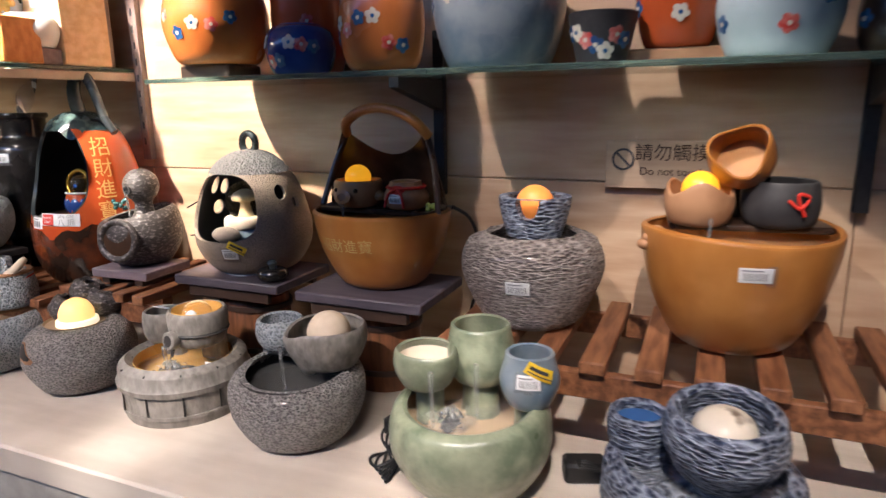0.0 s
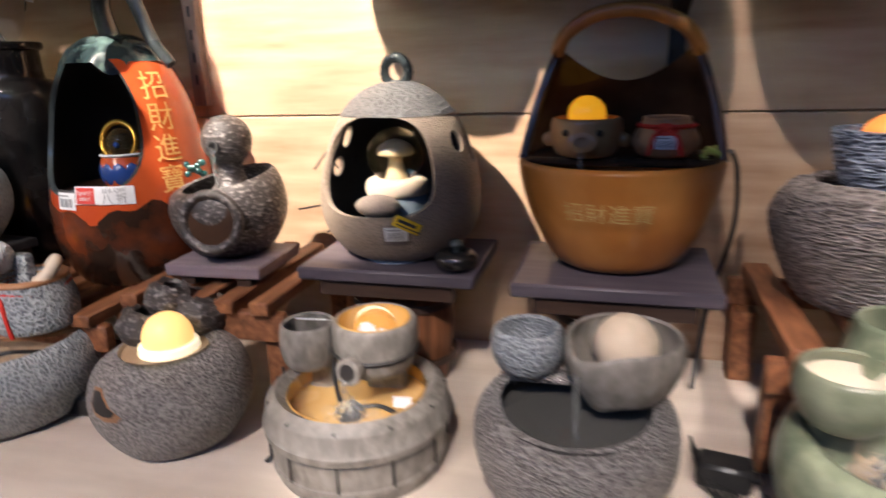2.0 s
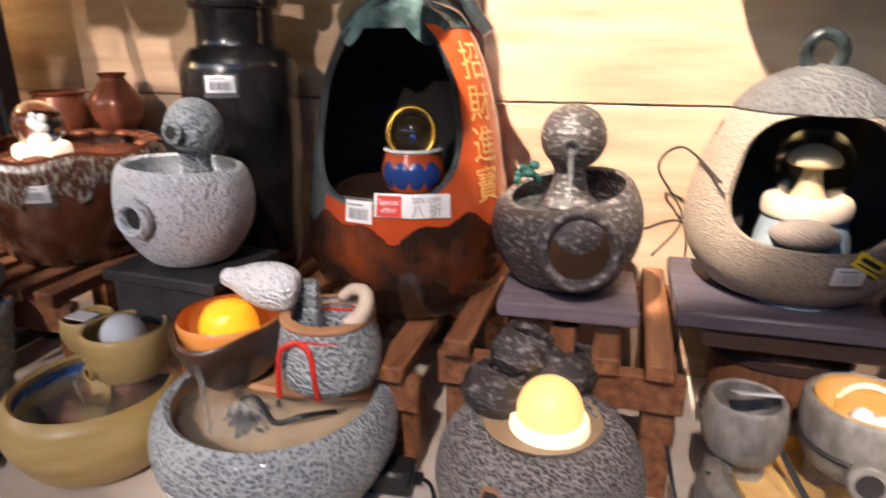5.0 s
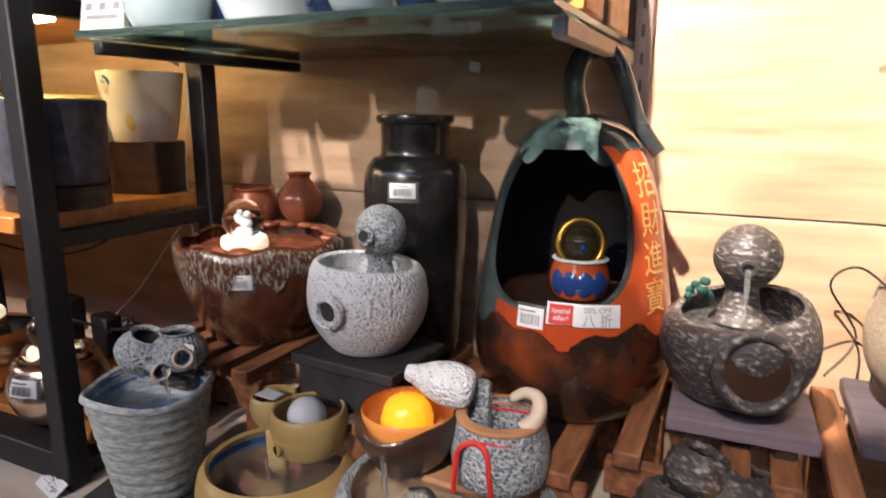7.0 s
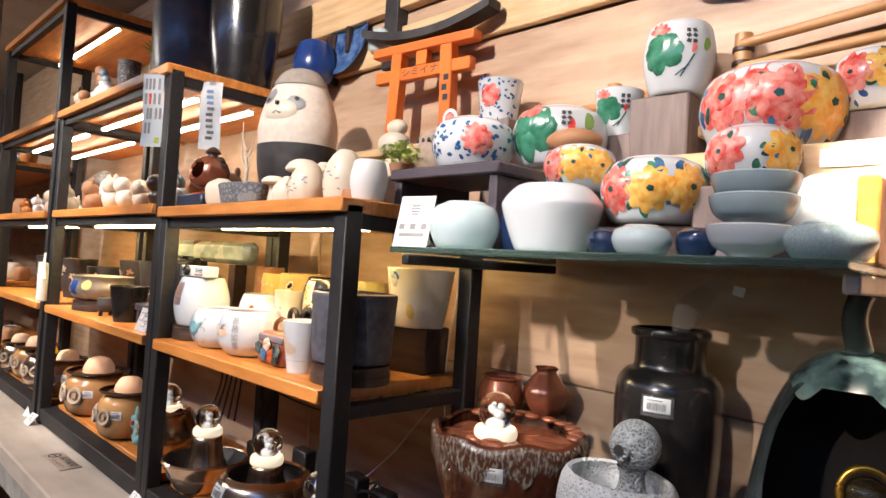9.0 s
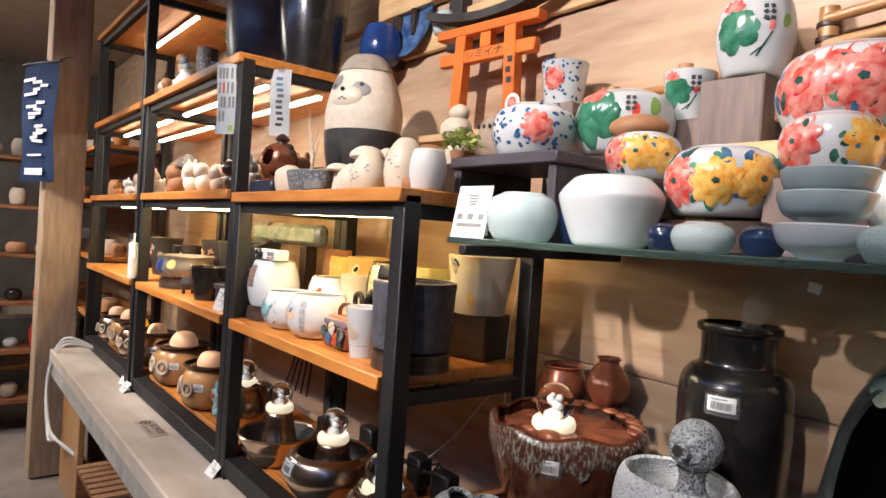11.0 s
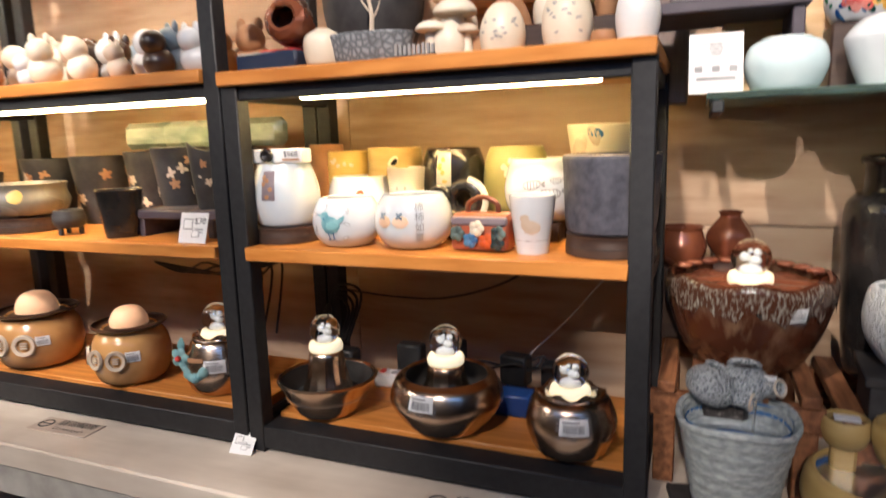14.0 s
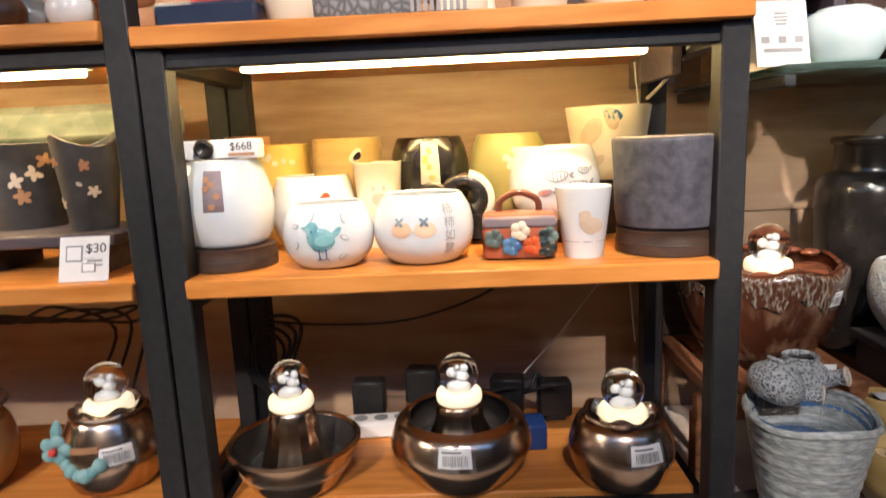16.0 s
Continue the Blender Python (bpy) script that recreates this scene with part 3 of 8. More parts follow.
wall = slab("wall_north", (-3.0, YW + 0.075, 1.6), (13.0, 0.11, 3.2), WALL)

bench = tagged(new("bench"), "long pale stone-topped display bench along the wall", "bench", kind="structure")
part("bench_top", boxes(((-2.25, 1.21, ZB - 0.035), (7.1, 0.80, 0.07)), bevel=0.006), BENCH, bench)
part("bench_apron", boxes(((-2.25, 0.835, ZB - 0.115), (7.08, 0.03, 0.09)), bevel=0.004), CONCRETE, bench, "grey concrete front edge")
for k in range(7):
    part("bench_leg", boxes(((-5.7 + k * 1.15, 1.30, (ZB - 0.07) / 2), (0.10, 0.56, ZB - 0.07)), bevel=0.006), CONCRETE, bench)
part("end_panel", boxes(((-5.45, 0.90, 0.40), (0.55, 0.03, 0.74)), bevel=0.004), BAMBOO, bench, "tan plywood end panel")
part("bottom_deck", boxes(((-2.25, 1.22, 0.16), (7.0, 0.6, 0.03))), SLAT, bench, "low slatted deck under the bench")


def rack(name, x0, x1, levels, top, label, y0=1.0, y1=1.44, low=ZB, double=False):
    """A black steel shelving bay with thick pine boards."""
    t = thing(name, x0, y0, low, label, "shelf")
    w, d = x1 - x0, y1 - y0
    for px in (0.0225, w - 0.0225):
        for py in (0.02, d - 0.02):
            part("post", boxes(((px, py, (top - low) / 2), (0.045, 0.045, top - low)), bevel=0.003), STEEL, t)
    for z in levels:
        zz = z - low
        foot = z < 1.0 and low > 0.5
        # upper boards lengthened to the wall to block spot light in the gap
        back = YW - 0.016 - y0 if z > 1.5 else d
        if foot:
            part("rail", boxes(((w / 2, 0.034, zz - 0.040), (w - 0.08, 0.068, 0.060)), bevel=0.003), STEEL, t)
        elif abs(z - 1.38) > 0.01:
            part("rail", boxes(((w / 2, 0.022, zz - 0.048), (w - 0.08, 0.03, 0.032)), bevel=0.002), STEEL, t)
        for px in (0.022, w - 0.022):
            part("side_rail", boxes(((px, d / 2, zz - 0.048), (0.03, d - 0.08, 0.032)), bevel=0.002), STEEL, t)
        front = 0.072 if foot else -0.016
        full = abs(z - top) < 0.02
        part("shelf_board", boxes(((w / 2, (front + back) / 2, zz - 0.016), (w + (0.0 if full else -0.085), back - front, 0.032)), bevel=0.003), SHELF, t, "orange-brown pine board")
    return t


rack("shelf_rack", -3.390, -2.422, (0.930, 1.380, 1.788), 1.775, "black steel rack bay with three pine boards, full of pots")
rack("shelf_rack", -4.62, -3.394, (0.930, 1.380, 1.800, 2.250), 2.235, "taller black steel rack bay with pine boards")
rack("shelf_rack", -5.86, -4.665, (0.930, 1.380, 1.800, 2.250, 2.80), 2.785, "tallest black steel rack bay with pine boards")

# LED tubes
for x0, x1, y, z, m in ((-3.27, -2.54, 1.15, 1.738, LED), (-4.50, -3.56, 1.15, 1.745, LED), (-5.7, -4.8, 1.15, 1.745, LED),
                        (-4.52, -3.55, 1.15, 2.192, LEDW), (-4.52, -3.55, 1.36, 2.192, LEDW), (-5.75, -4.75, 1.15, 2.192, LEDW), (-5.75, -4.75, 1.36, 2.192, LEDW),
                        (-5.75, -4.75, 1.25, 2.742, LEDW)):
    t = thing("led_light", (x0 + x1) / 2, y, z, "glowing white LED tube under a shelf board", "light", group="shelf LED tubes")
    part("tube", boxes(((0, 0, -0.004), (x1 - x0, 0.020, 0.010)), bevel=0.003), m, t)
    part("housing", boxes(((0, 0, 0.005), (x1 - x0 + 0.02, 0.024, 0.006)), bevel=0.001), PAPER, t, "white plastic housing")

# glass shelves with brackets


def glass_shelf(x0, x1, y0, z, brackets, label):
    t = thing("glass_shelf", x0, y0, z, label, "shelf")
    part("pane", boxes((((x1 - x0) / 2, (YW - 0.02 - y0) / 2, -0.006), (x1 - x0, YW - 0.02 - y0, 0.012)), bevel=0.002), GLASS_SHELF, t, "thick green-edged glass pane").visible_shadow = False
    for bx in brackets:
        d = YW - y0 - 0.02
        bm = bmesh.new()
        pts = [(0, d), (0, 0.06), (-0.022, 0.06), (-0.075, d - 0.02), (-0.12, d)]
        f = [bm.verts.new((bx - x0 + s, p[1], p[0] - 0.013)) for s in (-0.012, 0.012) for p in pts]
        n = len(pts)
        bm.faces.new(f[:n]); bm.faces.new(f[n:])
        for i in range(n):
            bm.faces.new((f[i], f[(i + 1) % n], f[n + (i + 1) % n], f[n + i]))
        part("bracket", bm, STEEL, t, "black steel bracket", smooth=False)
        part("upright", boxes(((bx - x0, d - 0.009, -0.10), (0.03, 0.022, 0.42)), bevel=0.002), STEEL, t, "slotted wall upright")
    return t


t = glass_shelf(-2.34, -1.53, 1.05, 1.690, (), "dark-edged glass shelf crowded with glazed pots")
part("arm", boxes(((0.80, 0.31, -0.027), (0.020, 0.49, 0.026)), bevel=0.003), ARM, t, "beige steel shelf arm")
part("arm", boxes(((0.02, 0.29, -0.025), (0.022, 0.53, 0.022)), bevel=0.003), STEEL, t, "black steel shelf arm")
glass_shelf(-1.14, 0.80, 1.27, 1.637, (-0.46, 0.50), "green-edged glass shelf carrying orange pots")
t = thing("wall_upright", -1.516, YW - 0.012, 1.40, "grey slotted steel upright on the wall", "bracket")
part("channel", boxes(((0, 0, 0.42), (0.035, 0.022, 0.84))), BLOCK, t)
for k in range(16):
    part("slot", boxes(((0, -0.0118, 0.06 + k * 0.05), (0.006, 0.003, 0.022)), bevel=0), INK, t)

# ---- display stands ----


def slatted_stand(name, x0, x1, y0, y1, z, slats, label, legs=True):
    """A low pallet: rails front and back, narrow slats across."""
    t = thing(name, x0, y0, ZB, label, "stand")
    w, d, h = x1 - x0, y1 - y0, z - ZB
    for yy in (0.012, d - 0.012):
        part("rail", boxes(((w / 2, yy, h - 0.055), (w, 0.024, 0.055)), bevel=0.003), SLAT, t)
    rnd = random.Random(len(label))
    for k in range(slats):
        sx = w * (k + 0.5) / slats
        part("slat", boxes(((sx + rnd.uniform(-0.004, 0.004), d / 2 - 0.005, h - 0.013), (min(w / slats * 0.55, 0.05), d + 0.02 + rnd.uniform(-0.006, 0.006), 0.026)), bevel=0.003), SLAT, t)
    for sx in (0.03, w - 0.03) if w < 0.5 else (0.03, w / 2, w - 0.03):
        for yy in (0.04, d - 0.04):
            part("leg", boxes(((sx, yy, (h - 0.083) / 2), (0.045, 0.045, h - 0.083)), bevel=0.003), SLAT, t)
    return t


slatted_stand("slatted_stand", -0.335, 0.80, 1.19, 1.58, 1.080, 11, "red-brown slatted wooden stand under large pots")
slatted_stand("slatted_stand", -1.47, -1.125, 1.20, 1.56, 1.085, 5, "red-brown slatted wooden crate stand")
slatted_stand("slatted_stand", -2.075, -1.49, 1.17, 1.58, 1.045, 7, "dark slatted wooden stand beneath the gourd")
slatted_stand("slatted_stand", -2.43, -2.095, 1.16, 1.58, 1.098, 5, "dark slatted wooden stand beneath the glazed tub")


def plank_stool(x, y, w, d, z, label):
    t = thing("stool", x, y, ZB, label, "stool")
    h = z - ZB
    part("seat", boxes(((0, 0, h - 0.013), (w, d, 0.026)), bevel=0.004), STOOL, t, "dull purple-grey plank top")
    for sy in (-1, 1):
        part("apron", boxes(((0, sy * (d / 2 - 0.02), h - 0.042), (w - 0.08, 0.018, 0.03))), DARKWOOD, t)
    pr = [(0.085, 0), (0.097, 0.06), (0.102, 0.12), (0.098, h - 0.065), (0.09, h - 0.058), (0.0, h - 0.058)]
    part("barrel", lathe([(0, 0)] + pr, 28, flat=0.85), BARREL, t, "dark wooden barrel leg")
    for z1 in (0.05, h - 0.10):
        part("hoop", lathe([(0.101, z1), (0.107, z1), (0.107, z1 + 0.014), (0.101, z1 + 0.014)], 28, flat=0.85), DARKWOOD, t)
    return t


plank_stool(-0.968, 1.42, 0.345, 0.25, 1.118, "purple-grey plank stool on a wooden barrel")
plank_stool(-0.555, 1.41, 0.345, 0.27, 1.118, "purple-grey plank stool on a wooden barrel beside another")
t = thing("display_board", -1.295, 1.33, 1.085, "purple-grey painted riser board on the slatted crate", "riser", rz=2)
part("top", boxes(((0, 0, 0.030), (0.20, 0.17, 0.024)), bevel=0.003), LAVENDER, t)
for s in (-1, 1):
    part("foot", boxes(((s * 0.06, 0, 0.009), (0.03, 0.15, 0.018))), DARKWOOD, t)
t = thing("display_board", -1.915, 1.26, 1.045, "black stepped riser under the white stone fountain", "riser", rz=-4)
part("top", boxes(((0, 0, 0.082), (0.22, 0.18, 0.020)), bevel=0.003), MATTBLACK, t)
part("step", boxes(((0, 0, 0.036), (0.20, 0.16, 0.072)), bevel=0.003), MATTBLACK, t)
t = thing("display_board", -2.262, 1.06, ZB, "dark blue-black riser under the grey bucket", "riser", rz=12)
part("top", boxes(((0, 0, 0.016), (0.22, 0.20, 0.016)), bevel=0.003), MATTBLACK, t)
part("foot", boxes(((0, 0, 0.004), (0.18, 0.16, 0.008))), DARKWOOD, t)

# ---- back row of fountains ----
F = -math.pi / 2      # towards the aisle


def small_pot(name, parent, x, y, z, pr, outer, inner=None, label="", thick=0.006, seg=32, bend=None, rz=0, flat=1.0, tilt=(0, 0)):
    """A turned pot that is a part of a fountain."""
    return part(name, lathe(walls(pr, thick), seg, bend, flat=flat), outer, parent, label, at=pose(x, y, z, tilt[0], tilt[1], rz))


def bowl_pr(r, h, foot=0.55, belly=0.5, rim=0.92):
    return spline([(r * foot, 0), (r * (foot + 0.25), h * 0.1), (r, h * belly), (r * (rim + 0.04), h * 0.88), (r * rim, h)], 4)


def lining(parent, pr, thick, floor, m, label="", gap=0.0016):
    """A glaze skin just inside a pot made by walls()."""
    top = pr[-1][1]
    inner = [(max(r - thick - gap, 0.002), z + 0.003) for r, z in pr if z > floor * top + 0.002]
    return part("lining", lathe([(0, inner[0][1])] + inner, 44), m, parent, label)


# amber bowl with a bag handle
t = thing("amber_fountain", -0.555, 1.43, 1.118, "amber glazed bowl fountain with an arched bag handle", "fountain", rz=-4)
PR = spline([(0.085, 0), (0.115, 0.018), (0.152, 0.085), (0.172, 0.15), (0.178, 0.185), (0.175, 0.192)], 4)
part("bowl", lathe(walls(PR, 0.008, 0.3), 56, flat=0.92), GOLDEN, t)
pond(t, 0.165, 0.165, 0.92)


bm = bmesh.new()
rows = []
for k in range(15):
    s = k / 14
    half = 0.172 * (1 - 0.32 * s ** 1.6)
    row = []
    for i in range(25):
        a = math.radians(8 + 164 * i / 24)
        row.append(bm.verts.new((half * math.cos(a), 0.155 * (1 - 0.55 * s) * math.sin(a) * 0.92, 0.188 + (0.135 + 0.065 * math.cos(a) ** 2) * s)))
    rows.append(row)
for a, b in zip(rows, rows[1:]):
    for i in range(24):
        bm.faces.new((a[i], a[i + 1], b[i + 1], b[i]))
bmesh.ops.solidify(bm, geom=bm.faces, thickness=0.008)
part("back_wall", bm, mat("brown_screen_glaze", (0.07, 0.035, 0.02), (0.15, 0.085, 0.05), 0.18, scale=7, coat=0.5), t, "dark brown curved back screen")
part("handle", tube(curve3([(-0.118, 0.03, 0.375), (-0.10, 0.005, 0.405), (-0.055, 0, 0.432), (0.0, 0, 0.440), (0.055, 0, 0.430), (0.10, 0.005, 0.405), (0.122, 0.03, 0.37)], 6), 0.013, 10), GOLDEN, t, "arched amber handle")
for s in (-1, 1):
    part("strap", tube(curve3([(s * 0.118, 0.03, 0.375), (s * 0.148, 0.01, 0.29), (s * 0.170, -0.02, 0.19)], 5), 0.008, 8), DKBROWN, t, "dark upright strap")
part("ledge", boxes(((0, 0.02, 0.190), (0.32, 0.13, 0.014)), bevel=0.005), DKBROWN, t, "dark ledge across the bowl")
pp = part("face_pot", lathe(walls(bowl_pr(0.062, 0.066, 0.6, 0.5, 0.95), 0.006), 32), TANCLAY, t, "tan clay pot with a smiling spout", at=pose(-0.058, -0.015, 0.197))
part("spout", lathe([(0.012, 0), (0.022, 0.004), (0.024, 0.016), (0.013, 0.018)], 20, flat=0.7), TANCLAY, pp, at=pose(0.002, -0.060, 0.03, 80, 0, 0))
part("mouth", lathe([(0, 0.0), (0.015, 0.0), (0.015, 0.006), (0, 0.006)], 20, flat=0.7), TERRA, pp, at=pose(0.002, -0.066, 0.032, 80, 0, 0))
for s in (-1, 1):
    part("eye", ball(0.006, (s * 0.028, -0.055, 0.046), 10), DKBROWN, pp)
    part("ear", ball(0.013, (s * 0.064, -0.005, 0.03), 12), TANCLAY, pp)
part("rolling_ball", ball(0.033, (0, 0, 0.072), 20), GLOWYELLOW, pp, "glowing amber ball")
pp = part("money_bag", lathe(walls(bowl_pr(0.056, 0.066, 0.6, 0.45, 0.7), 0.006), 28, bend=lambda a, r, z: (r * (1 + 0.05 * math.sin(9 * a) * (z / 0.066) ** 4), z)), TERRA, t, "brown clay bag with a red cord", at=pose(0.075, -0.005, 0.197))
part("wrap", decal(bowl_pr(0.056, 0.066, 0.6, 0.45, 0.7), F, 0.028, [[(-0.040, -0.024), (0.040, -0.024), (0.026, 0.024), (0.012, 0.032), (-0.012, 0.032), (-0.026, 0.024)]], 0.0016), RED, pp, "red cloth wrap")
part("cord", lathe([(0.046, 0.050), (0.050, 0.054), (0.046, 0.058)], 24), RED, pp)
for s in (-1, 1):
    part("cord_tail", tube(curve3([(0, -0.048, 0.054), (s * 0.018, -0.056, 0.04), (s * 0.026, -0.060, 0.01)], 4), 0.0035, 6), RED, pp)
price_label(pp, bowl_pr(0.056, 0.066, 0.6, 0.45, 0.7), F, 0.03, 0.034, 0.022, sleeve=False)
part("moss", merge(*[ball(0.006, (0.150 + 0.012 * math.cos(k * 2.4), -0.01 + 0.012 * math.sin(k * 2.4), 0.200 + 0.004 * (k % 4)), 6) for k in range(9)]), LIME, t, "tuft of yellow-green moss")
stream(t, -0.057, -0.085, 0.222, 0.167, 0.004)
for k, ch in enumerate("招財進寶"):
    part("character", write_on(PR, F - 0.35 + 0.22 * k, 0.125, ch, 0.036, 0.0012), OCHRE, t, "faint raised character")

# rough stone basin with a glowing ball
t = thing("stone_fountain", -0.152, 1.385, 1.080, "chiselled brown-grey stone basin fountain with glowing orange ball", "fountain")
PR = spline([(0.085, 0), (0.115, 0.02), (0.152, 0.10), (0.158, 0.15), (0.142, 0.19), (0.115, 0.20)], 4)
part("basin", lathe(walls(PR, 0.02, 0.5), 64, lump=0.02, freq=9), STONE2, t)
pond(t, 0.115, 0.165)
PR2 = spline([(0.060, 0), (0.070, 0.03), (0.080, 0.075), (0.080, 0.088)], 4)
pp = part("upper_cup", shell(PR2, [(F + 0.05, 0.09, 0.33, 0.045, 2.5)], 64, 0.02, 24), STONE6, t, "notched dark stone cup", at=pose(0, 0.015, 0.195))
part("cup_floor", lathe([(0, 0.018), (0.062, 0.018), (0.062, 0.03), (0, 0.03)], 28), STONE6, pp)
part("rolling_ball", ball(0.042, (0, 0, 0.070), 24), GLOWORANGE, pp, "glowing orange ball")
price_label(t, PR, F + 0.07, 0.115, 0.05, 0.028)

# amber bowl with pouring pots
t = thing("amber_fountain", 0.262, 1.40, 1.080, "amber bowl fountain with tipped pots and yellow ball", "fountain", rz=6)
PR = spline([(0.088, 0), (0.12, 0.02), (0.160, 0.10), (0.180, 0.18), (0.186, 0.232), (0.182, 0.238)], 4)
part("bowl", lathe(walls(PR, 0.009, 0.3), 56, bend=lambda a, r, z: (r * (1 + 0.015 * math.sin(3 * a + 1)), z + 0.006 * math.sin(2 * a) * z / 0.24)), GOLDEN, t)
pond(t, 0.172, 0.212)
price_label(t, PR, F + 0.05, 0.185, 0.056, 0.028)
part("ledge", boxes(((0.02, 0.06, 0.236), (0.30, 0.14, 0.014)), bevel=0.005), DKBROWN, t, "dark ledge")
pp = small_pot("tipped_pot", t, -0.075, 0.0, 0.240, bowl_pr(0.066, 0.075, 0.6, 0.5, 0.95), TERRA, label="brown lotus cup with a lip", bend=lambda a, r, z: (r, z + 0.012 * math.sin(3 * a) * (z / 0.075) ** 3))
part("rolling_ball", ball(0.036, (0.0, -0.005, 0.072), 20), GLOWYELLOW, pp, "glowing yellow ball")
pp = small_pot("money_bag", t, 0.075, 0.02, 0.240, bowl_pr(0.072, 0.088, 0.65, 0.5, 0.9), MATTBLACK, label="dark clay bag with red cord")
part("cord", tube(curve3([(0.0, -0.074, 0.06), (0.02, -0.076, 0.045), (0.035, -0.070, 0.065), (0.015, -0.074, 0.07), (0.03, -0.07, 0.03)], 4), 0.0035, 6), RED, pp)
part("post", tube(curve3([(0.01, 0.10, 0.24), (0.0, 0.095, 0.30), (0.01, 0.075, 0.37)], 4), 0.016, 10), DKBROWN, t, "dark clay post")
small_pot("upper_pot", t, 0.01, 0.05, 0.350, bowl_pr(0.062, 0.085, 0.5, 0.5, 0.9), GOLDEN, label="small amber leaf-lipped jug lying on its side", tilt=(58, -28), bend=lambda a, r, z: (r * (1 + 0.14 * math.sin(3 * a + 0.6) * (z / 0.085) ** 3), z))
stream(t, -0.06, -0.075, 0.265, 0.215, 0.004)
for k in range(3):
    part("frog", ball(0.014, (-0.175 + k * 0.010, -0.05, 0.205 + k * 0.014), 10, (1.2, 1, 0.8)), TERRA, t)

# stone lantern cave pot
t = thing("cave_lantern", -0.972, 1.445, 1.118, "sandy stone egg-shaped lantern pot with an open front", "fountain", rz=-3)
PR = spline([(0.075, 0), (0.115, 0.012), (0.150, 0.06), (0.160, 0.115), (0.148, 0.185), (0.120, 0.255), (0.078, 0.305), (0.036, 0.328), (0.012, 0.332)], 6)
part("shell", shell(PR, [(F + 0.0, 0.188, 0.80, 0.086, 3.2), (F + 1.30, 0.225, 0.12, 0.020, 2.0), (F + 1.62, 0.195, 0.09, 0.016, 2.0), (F - 1.45, 0.232, 0.10, 0.024, 2.0), (F - 1.75, 0.225, 0.09, 0.022, 2.0), (F - 1.65, 0.165, 0.12, 0.020, 2.0)], 112, 0.009, 60), STONE4, t)
# second skin whose dark colour stands for the shade within the lantern
part("interior", shell([(max(r - 0.0095, 0.002), z + 0.001) for r, z in PR if z < 0.325], [(F + 0.0, 0.188, 0.82, 0.088, 3.2), (F + 1.30, 0.225, 0.14, 0.022, 2.0), (F + 1.62, 0.195, 0.11, 0.018, 2.0), (F - 1.45, 0.232, 0.12, 0.026, 2.0), (F - 1.75, 0.225, 0.11, 0.024, 2.0), (F - 1.65, 0.165, 0.14, 0.022, 2.0)], 96, 0.002, 50), DARK_AND_SHADE, t, "inner wall coloured dark for the shade inside")
part("cap", lathe([(r + 0.003, z) for r, z in PR if z > 0.268] + [(0, 0.336)], 48, lump=0.01), mat("grey_cap_stone", (0.06, 0.058, 0.058), (0.15, 0.145, 0.145), 0.5, scale=150, kind="chips", bump=1.2, lo=0.1, hi=0.6, coat=0.2), t, "dark grey stone cap")
part("ring_handle", tube([(0.024 * math.cos(a), 0.003, 0.350 + 0.026 * math.sin(a)) for a in [math.radians(-60 + 300 * k / 16) for k in range(17)]], 0.010, 10), DARKGLAZE, t, "dark ring handle")
part("plinth", lathe([(0, 0.0), (0.07, 0.0), (0.064, 0.09), (0.056, 0.124), (0, 0.124)], 28), BLUEGLAZE, t, at=pose(0.005, -0.035, 0.0))
part("cream_lip", ball(0.036, (0, 0, 0), 18, (1.25, 0.7, 0.62)), STONE4, t, "pale pitted stone lip", at=pose(-0.006, -0.105, 0.112))
snow_globe(t, 0.005, -0.035, 0.122, 0.054, glow=False)
price_label(t, PR, F + 0.30, 0.072, 0.042, 0.028, yellow=True)
t = thing("mist_dish", -0.835, 1.335, 1.118, "small black glazed holed dish", "dish")
part("body", lathe(spline([(0.020, 0), (0.036, 0.008), (0.040, 0.022), (0.032, 0.034), (0.016, 0.036), (0.014, 0.026), (0, 0.024)], 4), 32), BLACKPOT, t)
part("knob", lathe(spline([(0.008, 0.024), (0.010, 0.04), (0.014, 0.048), (0.008, 0.056), (0, 0.057)], 3), 16), DARKGLAZE, t)

# dark bowl with a ball on top
t = thing("ball_fountain", -1.308, 1.355, 1.127, "pitted dark stone bowl fountain with a ring window and ball", "fountain", rz=2)
PR = spline([(0.050, 0), (0.078, 0.010), (0.106, 0.055), (0.114, 0.095), (0.108, 0.135), (0.096, 0.158)], 5)
part("bowl", lathe(walls(PR, 0.012, 0.4), 56, bend=lambda a, r, z: (r, z - (0.026 * (0.5 + 0.5 * math.cos(a - math.pi)) - 0.012 * math.sin(a)) * max(0, (z - 0.07) / 0.09) ** 2)), STONE3, t)
ring = [(0.036, 0), (0.050, 0.004), (0.053, 0.013), (0.047, 0.020), (0.038, 0.016), (0.034, 0.0)]
pp = part("ring_window", lathe(spline(ring, 3), 36), STONE3, t, "thick pitted stone ring", at=pose(0.022, -0.094, 0.083, 82, 0, 12) @ Matrix.Scale(1.15, 4))
part("wheel", lathe([(0, 0.004), (0.037, 0.004), (0.037, 0.0125), (0.02, 0.0135), (0, 0.0135)], 24), DKBROWN, pp, "small dim water wheel")
part("neck", lathe(spline([(0.046, 0), (0.03, 0.02), (0.024, 0.05), (0.03, 0.062)], 4), 28), STONE3, t, at=pose(0.0, 0.02, 0.12))
pp = part("upper_ball", ball(0.049, (0, 0, 0), 32), STONE3, t, "pitted stone ball with spout", at=pose(0.003, 0.015, 0.222))
